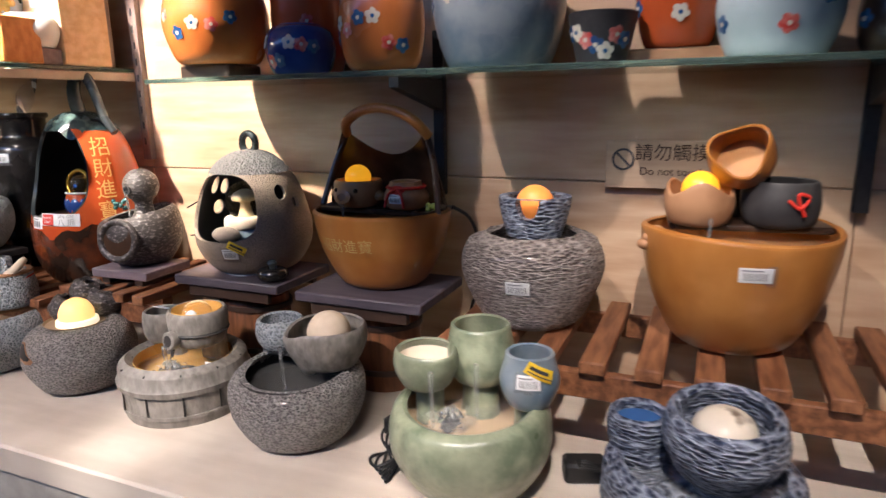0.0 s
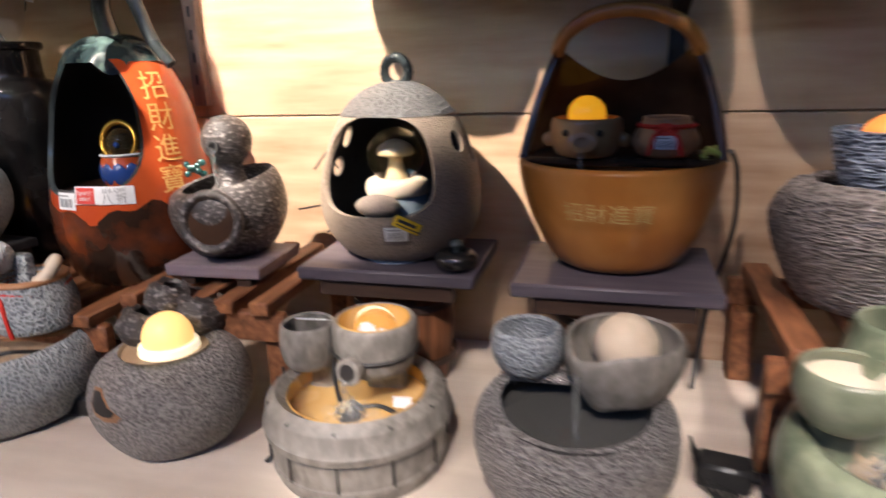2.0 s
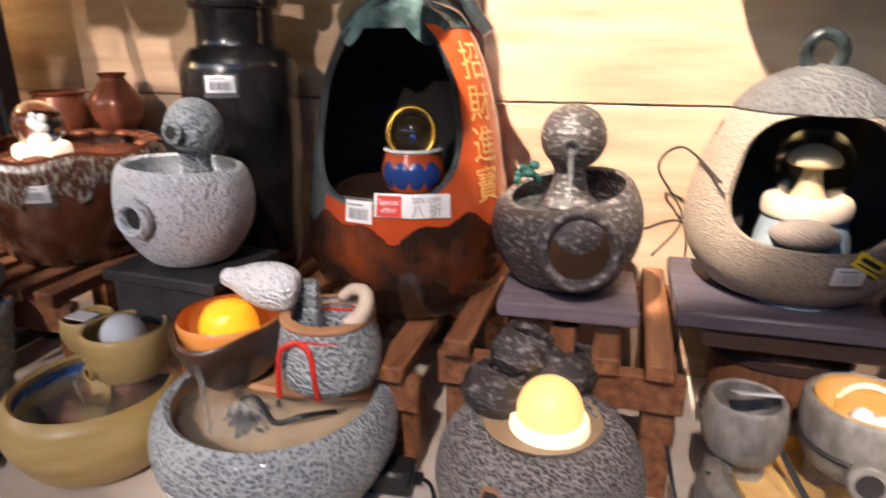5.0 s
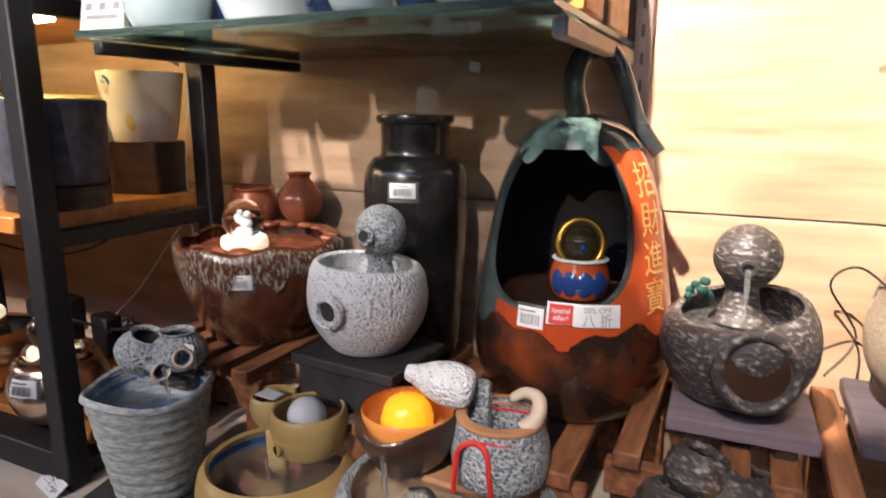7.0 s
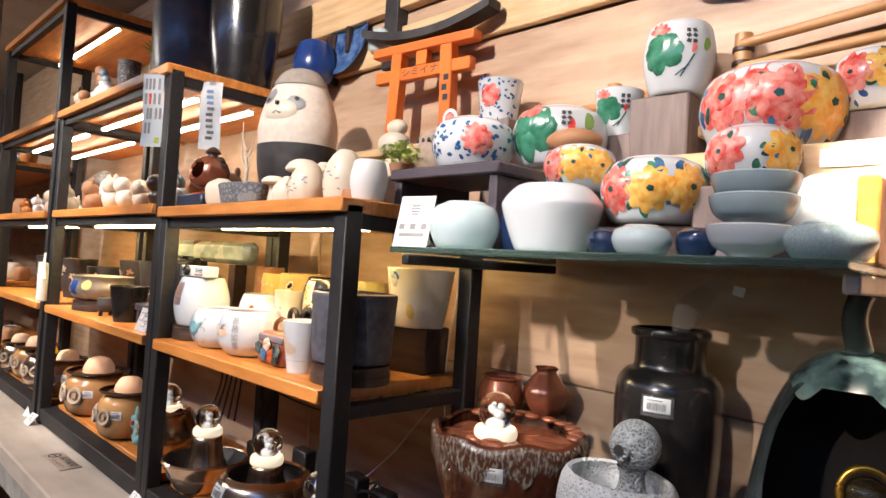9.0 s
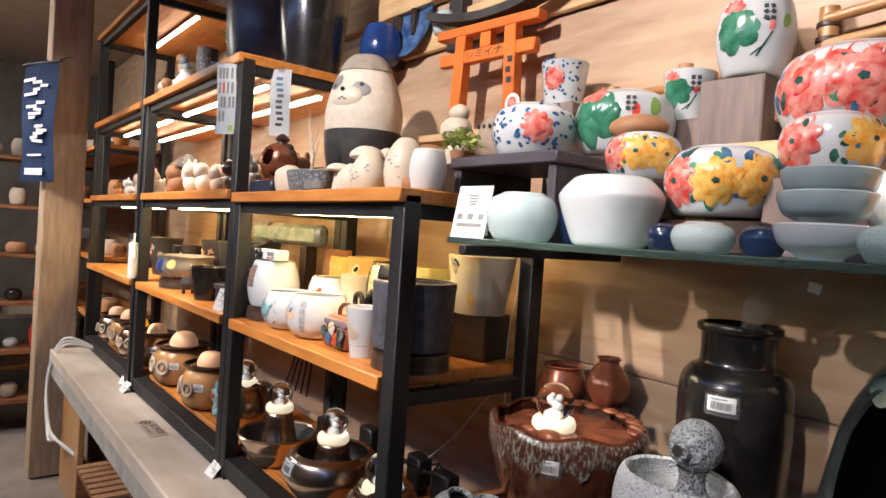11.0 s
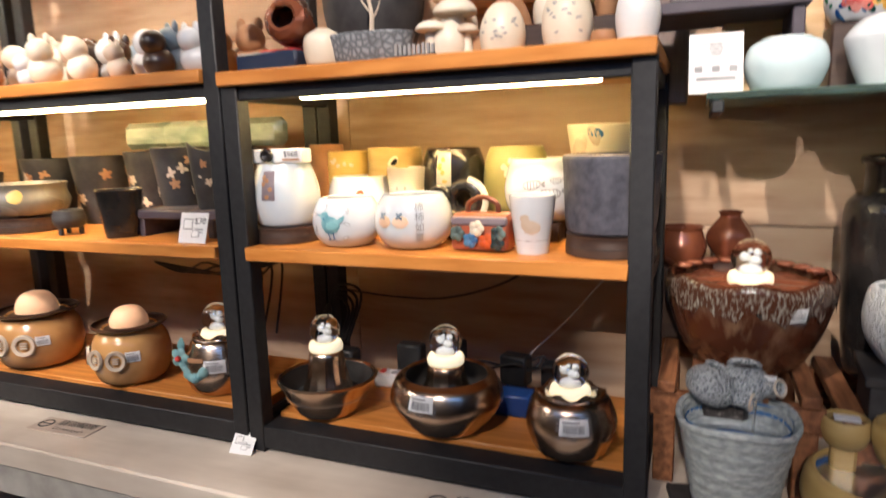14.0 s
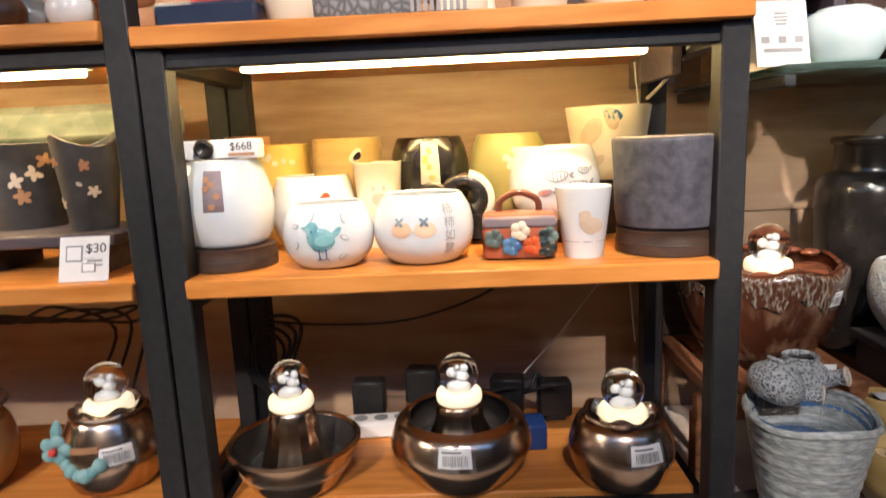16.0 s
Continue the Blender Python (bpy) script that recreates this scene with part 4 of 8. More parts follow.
part("spout", lathe([(0.008, 0), (0.012, 0.002), (0.012, 0.010), (0.008, 0.010)], 16), MATTBLACK, pp, at=pose(0.0, -0.044, -0.008, 90, 0, 0))
stream(t, 0.003, -0.036, 0.212, 0.135, 0.0045)
pond(t, 0.092, 0.115)
part("moss", merge(*[ball(0.007, (-0.060 + 0.016 * math.cos(k * 2.4), -0.01 + 0.016 * math.sin(k * 2.4), 0.158 + 0.007 * (k % 4)), 6) for k in range(12)]), LEAFDK, t, "tuft of dark moss")

# gourd lantern
t = thing("gourd_lantern", -1.585, 1.425, 1.045, "orange-red gourd-shaped lantern with an open front and dark leaf cap", "fountain", rz=10)
t.matrix_basis = t.matrix_basis @ Matrix.Diagonal((1, 1, 1.06, 1))
PR = spline([(0.10, 0), (0.135, 0.012), (0.165, 0.07), (0.172, 0.13), (0.166, 0.20), (0.151, 0.29), (0.130, 0.375), (0.095, 0.442), (0.050, 0.478), (0.012, 0.487)], 6)
lower = [p for p in PR if p[1] <= 0.175]
part("shell", shell(PR, [(F - 0.20, 0.325, 0.90, 0.130, 2.6)], 112, 0.009, 60), DARKGLAZE, t, "black-green glazed body")
# gourd's inner skin, shade put into its colour
part("interior", shell([(max(r - 0.0095, 0.002), z + 0.001) for r, z in PR if z < 0.47], [(F - 0.20, 0.325, 0.92, 0.132, 2.6)], 96, 0.002, 50), DARK_AND_SHADE, t, "inner wall coloured dark for the shade inside")
part("dark_foot", lathe([(0, -0.001)] + [(r + 0.0024, z) for r, z in lower if z < 0.172], 64, bend=lambda a, r, z: (r, z + (0.012 * math.sin(5 * a) + 0.008 * math.sin(13 * a) if z > 0.10 else 0))), mat("burnt_foot_glaze", (0.022, 0.012, 0.008), (0.15, 0.032, 0.010), 0.2, scale=14, lo=0.4, hi=0.75, coat=0.5), t, "dark brown lower glaze")
part("orange_glaze", shell([(r + 0.0012, z) for r, z in PR if 0.10 < z < 0.455], [(F - 2.066, 0.26, 1.317, 0.6, 8.0), (F - 0.20, 0.325, 0.93, 0.134, 2.6)], 112, 0.003, 44), ORANGE, t, "orange-red glaze over front and flank")
part("leaf_cap", lathe([(r + 0.005, z) for r, z in PR if z > 0.425] + [(0, 0.492)], 80, bend=lambda a, r, z: (r * (1 + 0.025 * math.sin(5 * a + 0.8)), z - (0.034 * max(0, math.sin(5 * a + 0.8)) * (0.452 - z) / 0.027 if z < 0.452 else 0))), GREENGLAZE, t, "glossy green leaf cap")
part("stem", tube(curve3([(0.0, 0.0, 0.475), (-0.012, 0, 0.530), (0.0, 0, 0.575), (0.035, -0.005, 0.585), (0.065, -0.01, 0.55), (0.095, -0.015, 0.475), (0.132, -0.02, 0.425)], 6), 0.021, 12, 0.55), DARKGLAZE, t, "thick bent dark stem")
part("ledge", lathe([(0, 0.18), (0.148, 0.18), (0.148, 0.192), (0, 0.192)], 40), DKBROWN, t)
pp = part("inner_pot", lathe(walls(bowl_pr(0.060, 0.075, 0.6, 0.5, 0.85), 0.006), 32), ORANGE, t, "small orange and blue painted pot", at=pose(0.015, -0.050, 0.193) @ Matrix.Scale(0.86, 4))
part("blue_band", decal(bowl_pr(0.060, 0.075, 0.6, 0.5, 0.85), F, 0.035, [petal(-0.045 + k * 0.03, -0.024, 0.05, math.pi / 2, 0.7) for k in range(4)]), COBALT, pp, "cobalt blue petals")
part("rim", lathe([(0.050, 0.072), (0.056, 0.076), (0.050, 0.08)], 28), PAPER, pp)
part("glass_ball", ball(0.036, (0, 0, 0.100), 22), mat("smoky_globe", (0.50, 0.40, 0.22), (0.45, 0.34, 0.18), 0.04, trans=0.95), pp, "smoky glass ball")
part("gold_ring", tube([(0.043 * math.cos(k * math.tau / 32), -0.012 + 0.01 * math.sin(k * math.tau / 32), 0.105 + 0.043 * math.sin(k * math.tau / 32)) for k in range(33)], 0.007, 10), mat("gold_ring_gilt", (0.55, 0.28, 0.03), (0.62, 0.36, 0.06), 0.2, metal=0.8), pp, "gilded ring")
part("blue_gem", ball(0.007, (0.006, -0.036, 0.10), 12), COBALT, pp)
for k, ch in enumerate("招財進寶"):
    part("character", write_on(PR, F + 1.04 - 0.02 * k, 0.385 - k * 0.058, ch, 0.056, 0.0035), GOLDINK, t, "raised gold character")
price_label(t, PR, F - 0.32, 0.185, 0.045, 0.032)
pp = part("price_card", decal(PR, F + 0.18, 0.196, [rect(0, 0, 0.112, 0.034, -0.03)], 0.006), PAPER, t, "white and red sale card")
part("red_block", decal(PR, F + 0.18, 0.196, [rect(-0.034, 0.001, 0.036, 0.030, -0.03)], 0.0072), REDINK, pp)
for text, size, du, dv, m in (("Special", 0.0105, -0.034, 0.007, PAPER), ("offer!", 0.0105, -0.034, -0.004, PAPER), ("20% OFF", 0.0115, 0.020, 0.009, GREYINK), ("八 折", 0.020, 0.020, -0.007, GREYINK)):
    part("print", write_on(PR, F + 0.18, 0.196, text, size, 0.0086, du, dv), m, pp, "printed words " + text)

# black jar
t = thing("black_jar", -1.930, 1.475, 1.045, "tall black glazed jar with a straight neck", "jar")
PR = spline([(0.070, 0), (0.086, 0.02), (0.098, 0.15), (0.106, 0.32), (0.104, 0.395), (0.086, 0.425), (0.071, 0.435), (0.070, 0.49), (0.074, 0.505)], 5)
part("body", lathe(walls(PR, 0.006, 0.4), 56), BLACKPOT, t)
part("rim", lathe(spline([(0.070, 0.492), (0.078, 0.497), (0.078, 0.510), (0.068, 0.512)], 3), 40), BLACKPOT, t)
price_label(t, PR, F + 0.25, 0.37, 0.050, 0.028)

t = thing("plastic_wrap", -1.925, 1.475, 1.545, "crumpled clear plastic sleeve with white tag in the jar's mouth", "packaging", rz=-8)
bm = bmesh.new()
rows = []
for k in range(11):
    v = k / 10
    rows.append([bm.verts.new((0.14 * v * v + (0.012 + 0.045 * v) * (u - 0.5) * 2, 0.02 * math.sin(7 * v + 5 * u), -0.04 + 0.19 * v + 0.05 * (u - 0.5) * v)) for u in [j / 6 for j in range(7)]])
for a, e in zip(rows, rows[1:]):
    for i in range(6):
        bm.faces.new((a[i], a[i + 1], e[i + 1], e[i]))
part("sheet", bm, FILM, t).visible_shadow = False
part("tag", boxes(((0.12, -0.02, 0.125), (0.022, 0.002, 0.018)), bevel=0), PAPER, t, "small white tag", at=pose(0, 0, 0, 0, 12, 0))

# white speckled ball fountain
t = thing("ball_fountain", -1.918, 1.265, 1.137, "white speckled stone bowl fountain with a ball on top", "fountain", rz=6)
PR = spline([(0.040, 0), (0.068, 0.008), (0.100, 0.055), (0.109, 0.10), (0.104, 0.145), (0.096, 0.165)], 5)
part("bowl", lathe(walls(PR, 0.012, 0.4), 56, bend=lambda a, r, z: (r, z - 0.012 * (0.5 + 0.5 * math.cos(a - 0.4)) * max(0, (z - 0.08) / 0.085) ** 2)), SPECK, t)
pp = part("ring_window", lathe(spline([(0.017, -0.004), (0.030, 0.002), (0.031, 0.012), (0.024, 0.019), (0.018, 0.014), (0.016, -0.004)], 3), 32), SPECK, t, "pitted white stone ring", at=pose(-0.018, -0.103, 0.098, 88, 0, -8))
part("hole", lathe([(0, 0.002), (0.018, 0.002), (0.018, 0.006), (0, 0.006)], 20), DARK_AND_SHADE, pp)
part("neck", lathe(spline([(0.04, 0), (0.026, 0.02), (0.022, 0.045), (0.028, 0.06)], 4), 28), STONE5, t, at=pose(0.02, 0.012, 0.12))
pp = part("upper_ball", ball(0.045, (0, 0, 0), 32), STONE5, t, "grey stone ball with a round spout", at=pose(0.024, 0.01, 0.220))
part("spout", lathe(spline([(0.009, 0), (0.017, 0.002), (0.018, 0.010), (0.010, 0.012)], 3), 20), STONE5, pp, at=pose(-0.008, -0.040, -0.004, 86, 0, -10))
part("spout_hole", lathe([(0, 0.006), (0.011, 0.006), (0.011, 0.009), (0, 0.009)], 18), DARK_AND_SHADE, pp, at=pose(-0.008, -0.043, -0.004, 86, 0, -10))
pond(t, 0.092, 0.13)

# rust glazed tub with a snow globe
t = thing("tub_fountain", -2.235, 1.345, 1.098, "rust and cream drip-glazed tub fountain with a lit snow globe", "fountain")
PR = spline([(0.095, 0), (0.118, 0.012), (0.150, 0.075), (0.170, 0.145), (0.175, 0.188), (0.168, 0.203)], 5)
part("tub", lathe(walls(PR, 0.012, 0.5), 64, bend=lambda a, r, z: (r * (1 + 0.02 * math.sin(4 * a + 1)), z + (0.006 * math.sin(7 * a) if z > 0.18 else 0))), RUSTGLAZE, t)
part("lid", lathe(spline([(0, 0.186), (0.11, 0.186), (0.15, 0.184), (0.158, 0.176)], 3), 48, bend=lambda a, r, z: (r, z + 0.004 * math.sin(9 * a))), COPPER, t, "rippled copper-brown inner ledge")
part("rim_glaze", lathe([(r + 0.0018, z) for r, z in PR if z > 0.135], 72, bend=lambda a, r, z: (r * (1 + 0.02 * math.sin(4 * a + 1)), z + (0.006 * math.sin(7 * a) if z > 0.18 else 0.014 * math.sin(11 * a) + 0.010 * math.sin(23 * a + 1) if z < 0.15 else 0))), mat("mottled_rim_glaze", (0.06, 0.022, 0.012), (0.27, 0.26, 0.22), 0.2, scale=160, stretch=(1, 1, 0.4), lo=0.46, hi=0.72, coat=0.4, bump=0.4), t, "pale mottled glaze running down from the rim")
for k in range(9):
    a = 0.35 + k * 0.30
    part("rim_lump", ball(0.017, (0.150 * math.cos(a), 0.150 * math.sin(a), 0.206), 12, (1.3, 1.0, 0.5)), COPPER, t)
for k in range(5):
    part("rock", ball(0.020 + 0.004 * (k % 3), (-0.03 + 0.028 * k, -0.085 + 0.01 * (k % 2), 0.186), 12, (1.2, 0.8, 0.55)), COPPER, t, "copper-brown rock")
price_label(t, PR, F + 0.48, 0.150, 0.050, 0.030)
snow_globe(t, 0.0, -0.045, 0.190, 0.042)
t = thing("small_bowl", -2.385, 1.50, 1.098, "small copper-brown glazed bowl on a block", "bowl")
part("block", boxes(((0, 0, 0.0935), (0.09, 0.09, 0.187)), bevel=0.004), DARKWOOD, t)
part("bowl", lathe(walls(spline([(0.035, 0), (0.055, 0.02), (0.062, 0.05), (0.054, 0.08), (0.050, 0.092), (0.056, 0.098)], 4), 0.005), 36), COPPER, t, at=pose(0, 0, 0.187))
t = thing("sprouting_vase", -2.270, 1.53, 1.098, "red-brown glazed bud-shaped vase", "vase")
part("block", boxes(((0, 0, 0.1035), (0.08, 0.08, 0.207)), bevel=0.004), DARKWOOD, t)
part("body", lathe(walls(spline([(0.03, 0), (0.05, 0.03), (0.054, 0.06), (0.035, 0.09), (0.024, 0.105), (0.03, 0.115)], 4), 0.005), 36, bend=lambda a, r, z: (r * (1 + 0.06 * math.sin(6 * a)), z)), COPPER, t, at=pose(0, 0, 0.207))

# ---- front row on the bench ----
# indigo stone cups
t = thing("stone_fountain", 0.225, 1.03, ZB, "indigo chiselled stone fountain with stacked cups", "fountain", rz=-6)
PR = spline([(0.10, 0), (0.13, 0.02), (0.155, 0.08), (0.152, 0.13), (0.140, 0.145)], 4)
part("basin", lathe(walls(PR, 0.02, 0.4), 56, lump=0.03), STONE6, t)
pond(t, 0.125, 0.125)
pp = small_pot("cup", t, -0.105, 0.02, 0.13, bowl_pr(0.052, 0.075, 0.6, 0.55, 0.95), STONE6, thick=0.011, label="small indigo stone cup")
part("lining", lathe([(0, 0.035), (0.036, 0.036), (0.04, 0.06)], 24), INNERBLUE, pp)
part("pillar", lathe([(0, 0), (0.05, 0), (0.045, 0.07), (0.05, 0.13), (0, 0.13)], 24, lump=0.04), STONE6, t, at=pose(-0.10, 0.02, 0.02))
pp = small_pot("cup", t, 0.03, 0.0, 0.14, bowl_pr(0.092, 0.11, 0.5, 0.55, 0.92), STONE6, thick=0.02, label="large indigo stone cup", tilt=(8, 0))
part("cream_ball", ball(0.048, (0.0, -0.01, 0.085), 24, (1, 1, 0.75)), mat("marbled_ball", (0.72, 0.64, 0.52), (0.16, 0.11, 0.08), 0.3, scale=14, lo=0.55, hi=0.62, coat=0.3), pp, "cream and brown marbled ball")
part("stem", lathe([(0, 0), (0.05, 0), (0.042, 0.08), (0.055, 0.15), (0, 0.15)], 24, lump=0.04), STONE6, t, at=pose(0.03, 0.02, 0.01))

# green celadon
t = thing("celadon_fountain", -0.185, 1.07, ZB, "green celadon bowl fountain with three pouring cups", "fountain", rz=4)
PR = spline([(0.085, 0), (0.115, 0.012), (0.150, 0.07), (0.156, 0.12), (0.148, 0.165), (0.138, 0.180)], 5)
part("bowl", lathe(walls(PR, 0.018, 0.35), 64, bend=lambda a, r, z: (r, z - 0.022 * (0.5 - 0.5 * math.sin(a + 0.4)) * max(0, (z - 0.09) / 0.09) ** 2)), CELADON, t)
lining(t, [p for p in PR if p[1] < 0.16], 0.018, 0.4, INNERTAN)
pond(t, 0.128, 0.132)
CUP = bowl_pr(0.062, 0.075, 0.5, 0.55, 0.95)
pp = small_pot("pouring_cup", t, -0.088, 0.0, 0.185, CUP, CELADON, thick=0.008, label="pale green cup with a lip", bend=lambda a, r, z: (r * (1 + 0.22 * max(0, math.cos(a - F - 0.9)) ** 8 * (z / 0.075) ** 2), z))
part("lining", lathe([(0, 0.03), (0.045, 0.032), (0.052, 0.062)], 28), CREAM, pp)
small_pot("pouring_cup", t, 0.0, 0.075, 0.175, bowl_pr(0.068, 0.118, 0.55, 0.5, 0.86), CELADON, thick=0.008, label="tall green jug cup")
pp = small_pot("side_cup", t, 0.110, 0.015, 0.165, bowl_pr(0.056, 0.105, 0.5, 0.5, 0.80), BLUEGLAZE, thick=0.007, label="blue-grey round cup")
price_label(pp, bowl_pr(0.056, 0.105, 0.5, 0.5, 0.80), F + 0.15, 0.068, 0.042, 0.026, yellow=True)
part("cup_post", lathe([(0, 0), (0.04, 0), (0.035, 0.10), (0, 0.10)], 20), CELADON, t, at=pose(0.0, 0.075, 0.08))
part("cup_post", lathe([(0, 0), (0.03, 0), (0.028, 0.10), (0, 0.10)], 20), CELADON, t, at=pose(0.108, 0.03, 0.075))
part("cup_post", lathe([(0, 0), (0.028, 0), (0.028, 0.12), (0, 0.12)], 20), CELADON, t, at=pose(-0.088, 0.02, 0.075))
stream(t, -0.052, -0.065, 0.245, 0.135, 0.0045)
stream(t, 0.012, 0.005, 0.24, 0.135, 0.005)
splash(t, -0.03, -0.03, 0.132)

# grey hammered stone
t = thing("stone_fountain", -0.602, 1.10, ZB, "grey hammered stone bowl fountain with two cups", "fountain", rz=2)
PR = spline([(0.080, 0), (0.110, 0.012), (0.143, 0.07), (0.148, 0.12), (0.138, 0.155), (0.124, 0.168)], 5)
part("bowl", lathe(walls(PR, 0.016, 0.4), 64, bend=lambda a, r, z: (r, z - 0.026 * (0.5 - 0.5 * math.sin(a)) * max(0, (z - 0.09) / 0.09) ** 2), lump=0.012), STONE, t)
lining(t, [p for p in PR if p[1] < 0.15], 0.016, 0.45, DARK_AND_SHADE)
pond(t, 0.118, 0.128)
part("shelf_lip", boxes(((-0.03, 0.07, 0.168), (0.17, 0.075, 0.014)), bevel=0.005), STONE, t)
small_pot("cup", t, -0.075, 0.055, 0.176, bowl_pr(0.056, 0.066, 0.55, 0.5, 0.93), STONE5, thick=0.010, label="small grey stone cup")
pp = small_pot("spouted_cup", t, 0.066, 0.03, 0.160, bowl_pr(0.083, 0.092, 0.5, 0.6, 0.98), TUBGREY, thick=0.008, label="grey clay cup with a pouring lip", bend=lambda a, r, z: (r * (1 + 0.20 * max(0, math.cos(a - F + 0.7)) ** 10 * (z / 0.092) ** 2), z - 0.014 * max(0, math.cos(a - F + 0.7)) ** 10))
part("cream_ball", ball(0.047, (0.002, 0.0, 0.076), 24), mat("cream_ball_clay", (0.62, 0.50, 0.36), (0.70, 0.58, 0.44), 0.5, scale=30, bump=0.1), pp, "matt cream ball")
stream(t, 0.002, -0.052, 0.225, 0.13, 0.0045)

# grey coopered tub
t = thing("tub_fountain", -0.955, 1.125, ZB, "grey coopered tub fountain with amber lining and two cups", "fountain", rz=6)
PR = [(0.138, 0), (0.140, 0.004), (0.142, 0.020), (0.146, 0.021), (0.146, 0.029), (0.143, 0.030), (0.146, 0.076), (0.153, 0.079), (0.155, 0.092), (0.150, 0.098), (0.148, 0.122), (0.146, 0.126)]
part("tub", lathe(walls(PR, 0.032, 0.4), 72), TUBGREY, t)
lining(t, [p for p in PR if p[1] > 0.03], 0.032, 0.42, INNERGOLD, "glossy amber lining")
pond(t, 0.112, 0.100)
for k in range(11):
    a = 2 * math.pi * k / 11 + 0.2
    part("stave_joint", boxes(((0.147 * math.cos(a), 0.147 * math.sin(a), 0.053), (0.003, 0.003, 0.044)), bevel=0), DARK_AND_SHADE, t)
    part("rim_joint", boxes(((0, 0, 0), (0.030, 0.003, 0.004)), bevel=0), DARK_AND_SHADE, t, at=pose(0.131 * math.cos(a), 0.131 * math.sin(a), 0.128, 0, 0, math.degrees(a)))
small_pot("cup", t, -0.098, 0.055, 0.135, bowl_pr(0.050, 0.078, 0.6, 0.5, 0.93), TUBGREY, thick=0.007, label="small grey coopered cup")
pp = small_pot("spouted_cup", t, 0.028, 0.030, 0.148, bowl_pr(0.070, 0.088, 0.6, 0.55, 0.97), TUBGREY, thick=0.008, label="grey coopered cup with a snow globe")
part("spout", lathe(spline([(0.012, 0), (0.020, 0.004), (0.022, 0.024), (0.014, 0.026)], 3), 20), TUBGREY, pp, at=pose(-0.018, -0.058, 0.028, 84, 0, -16))
part("spout_hole", lathe([(0, 0.022), (0.014, 0.022), (0.014, 0.0265), (0, 0.0265)], 16), DARK_AND_SHADE, pp, at=pose(-0.018, -0.058, 0.028, 84, 0, -16))
part("hoop", lathe([(0.0695, 0.034), (0.0725, 0.038), (0.0695, 0.042)], 32), DARK_AND_SHADE, pp)
lining(pp, bowl_pr(0.070, 0.088, 0.6, 0.55, 0.97), 0.008, 0.4, INNERGOLD)
g = part("glass_ball", ball(0.036, (0, 0, 0.072), 24), CLEAR, pp, "clear glass ball")
g.visible_shadow = False
part("inset", merge(ball(0.012, (-0.008, -0.006, 0.066), 8, (1, 0.8, 1.3)), ball(0.010, (0.010, -0.004, 0.062), 8, (1, 0.8, 1.1))), WHITE, g, "pale crystals inside the ball")
part("lit_base", lathe([(0, 0.038), (0.040, 0.038), (0.042, 0.048), (0, 0.050)], 28), GLOWBASE, pp, "softly lit base")
stream(t, 0.002, -0.060, 0.170, 0.102, 0.006)
part("cup_post", boxes(((0.03, 0.080, 0.115), (0.07, 0.030, 0.09)), bevel=0.008), TUBGREY, t)
part("cup_post", boxes(((-0.09, 0.075, 0.105), (0.06, 0.035, 0.08)), bevel=0.008), TUBGREY, t)
part("price_card", boxes(((0, 0, 0), (0.052, 0.030, 0.002)), bevel=0), PAPER, t, "white price card", at=pose(-0.088, 0.055, 0.220, -25, 0, 0))
part("pump_hose", tube(curve3([(-0.055, 0.05, 0.155), (-0.035, 0.0, 0.12), (-0.01, -0.03, 0.103), (0.04, -0.02, 0.105), (0.09, -0.05, 0.103)], 5), 0.004, 8), CORD, t)
splash(t, 0.0, -0.05, 0.101)
part("sticker", boxes(((0.075, 0.0, 0.098), (0.03, 0.002, 0.028)), bevel=0), PAPER, t, "white sticker in the pool")

# egg lamp pot
t = thing("egg_fountain", -1.306, 1.115, ZB, "hammered dark stone pot fountain with a glowing egg", "fountain", rz=-8)
t.matrix_basis = t.matrix_basis @ Matrix.Diagonal((1, 1, 0.86, 1))
PR = spline([(0.070, 0), (0.100, 0.010), (0.131, 0.07), (0.137, 0.12), (0.124, 0.175), (0.100, 0.200), (0.080, 0.206)], 5)
part("pot", lathe([(0, 0)] + PR + [(0.06, 0.198), (0, 0.196)], 72, bend=lambda a, r, z: (r, z - 0.014 * (0.5 - 0.5 * math.sin(a)) * max(0, (z - 0.1) / 0.1) ** 2)), STONE, t)
part("tray", lathe([(0, 0.197), (0.074, 0.199), (0.078, 0.205)], 40), INNERTAN, t, "tan glazed top tray")
part("glow_base", lathe(spline([(0, 0), (0.046, 0.0), (0.050, 0.010), (0.044, 0.020), (0, 0.022)], 3), 36), GLOWBASE, t, "bright glowing collar", at=pose(0.012, -0.005, 0.196))
part("egg", lathe(spline([(0.042, 0), (0.041, 0.025), (0.030, 0.050), (0.012, 0.063), (0, 0.065)], 4), 32), GLOW, t, "glowing warm egg", at=pose(0.012, -0.005, 0.212))
for x, y, z, r in ((-0.072, 0.01, 0.195, 0.040), (-0.052, 0.055, 0.245, 0.036), (-0.01, 0.075, 0.205, 0.046)):
    part("rock_cup", lathe(walls(spline([(r * 0.5, 0), (r, r * 0.6), (r * 0.9, r * 1.3), (r * 0.75, r * 1.5)], 4), 0.012), 32, lump=0.06), STONE3, t, "rough pitted rock cup", at=pose(x, y, z - r * 0.3, -12, 10, 0) @ Matrix.Scale(1.22, 4))
NOTCH = [(-0.034, 0.024), (-0.037, -0.008), (-0.024, -0.028), (0.0, -0.034), (0.022, -0.031), (0.031, -0.020), (0.012, -0.008), (-0.003, 0.012), (-0.014, 0.026)]
pp = part("notch", decal(PR, F - 0.02, 0.150, [NOTCH], 0.002), TERRA, t, "broken orange-brown notch")
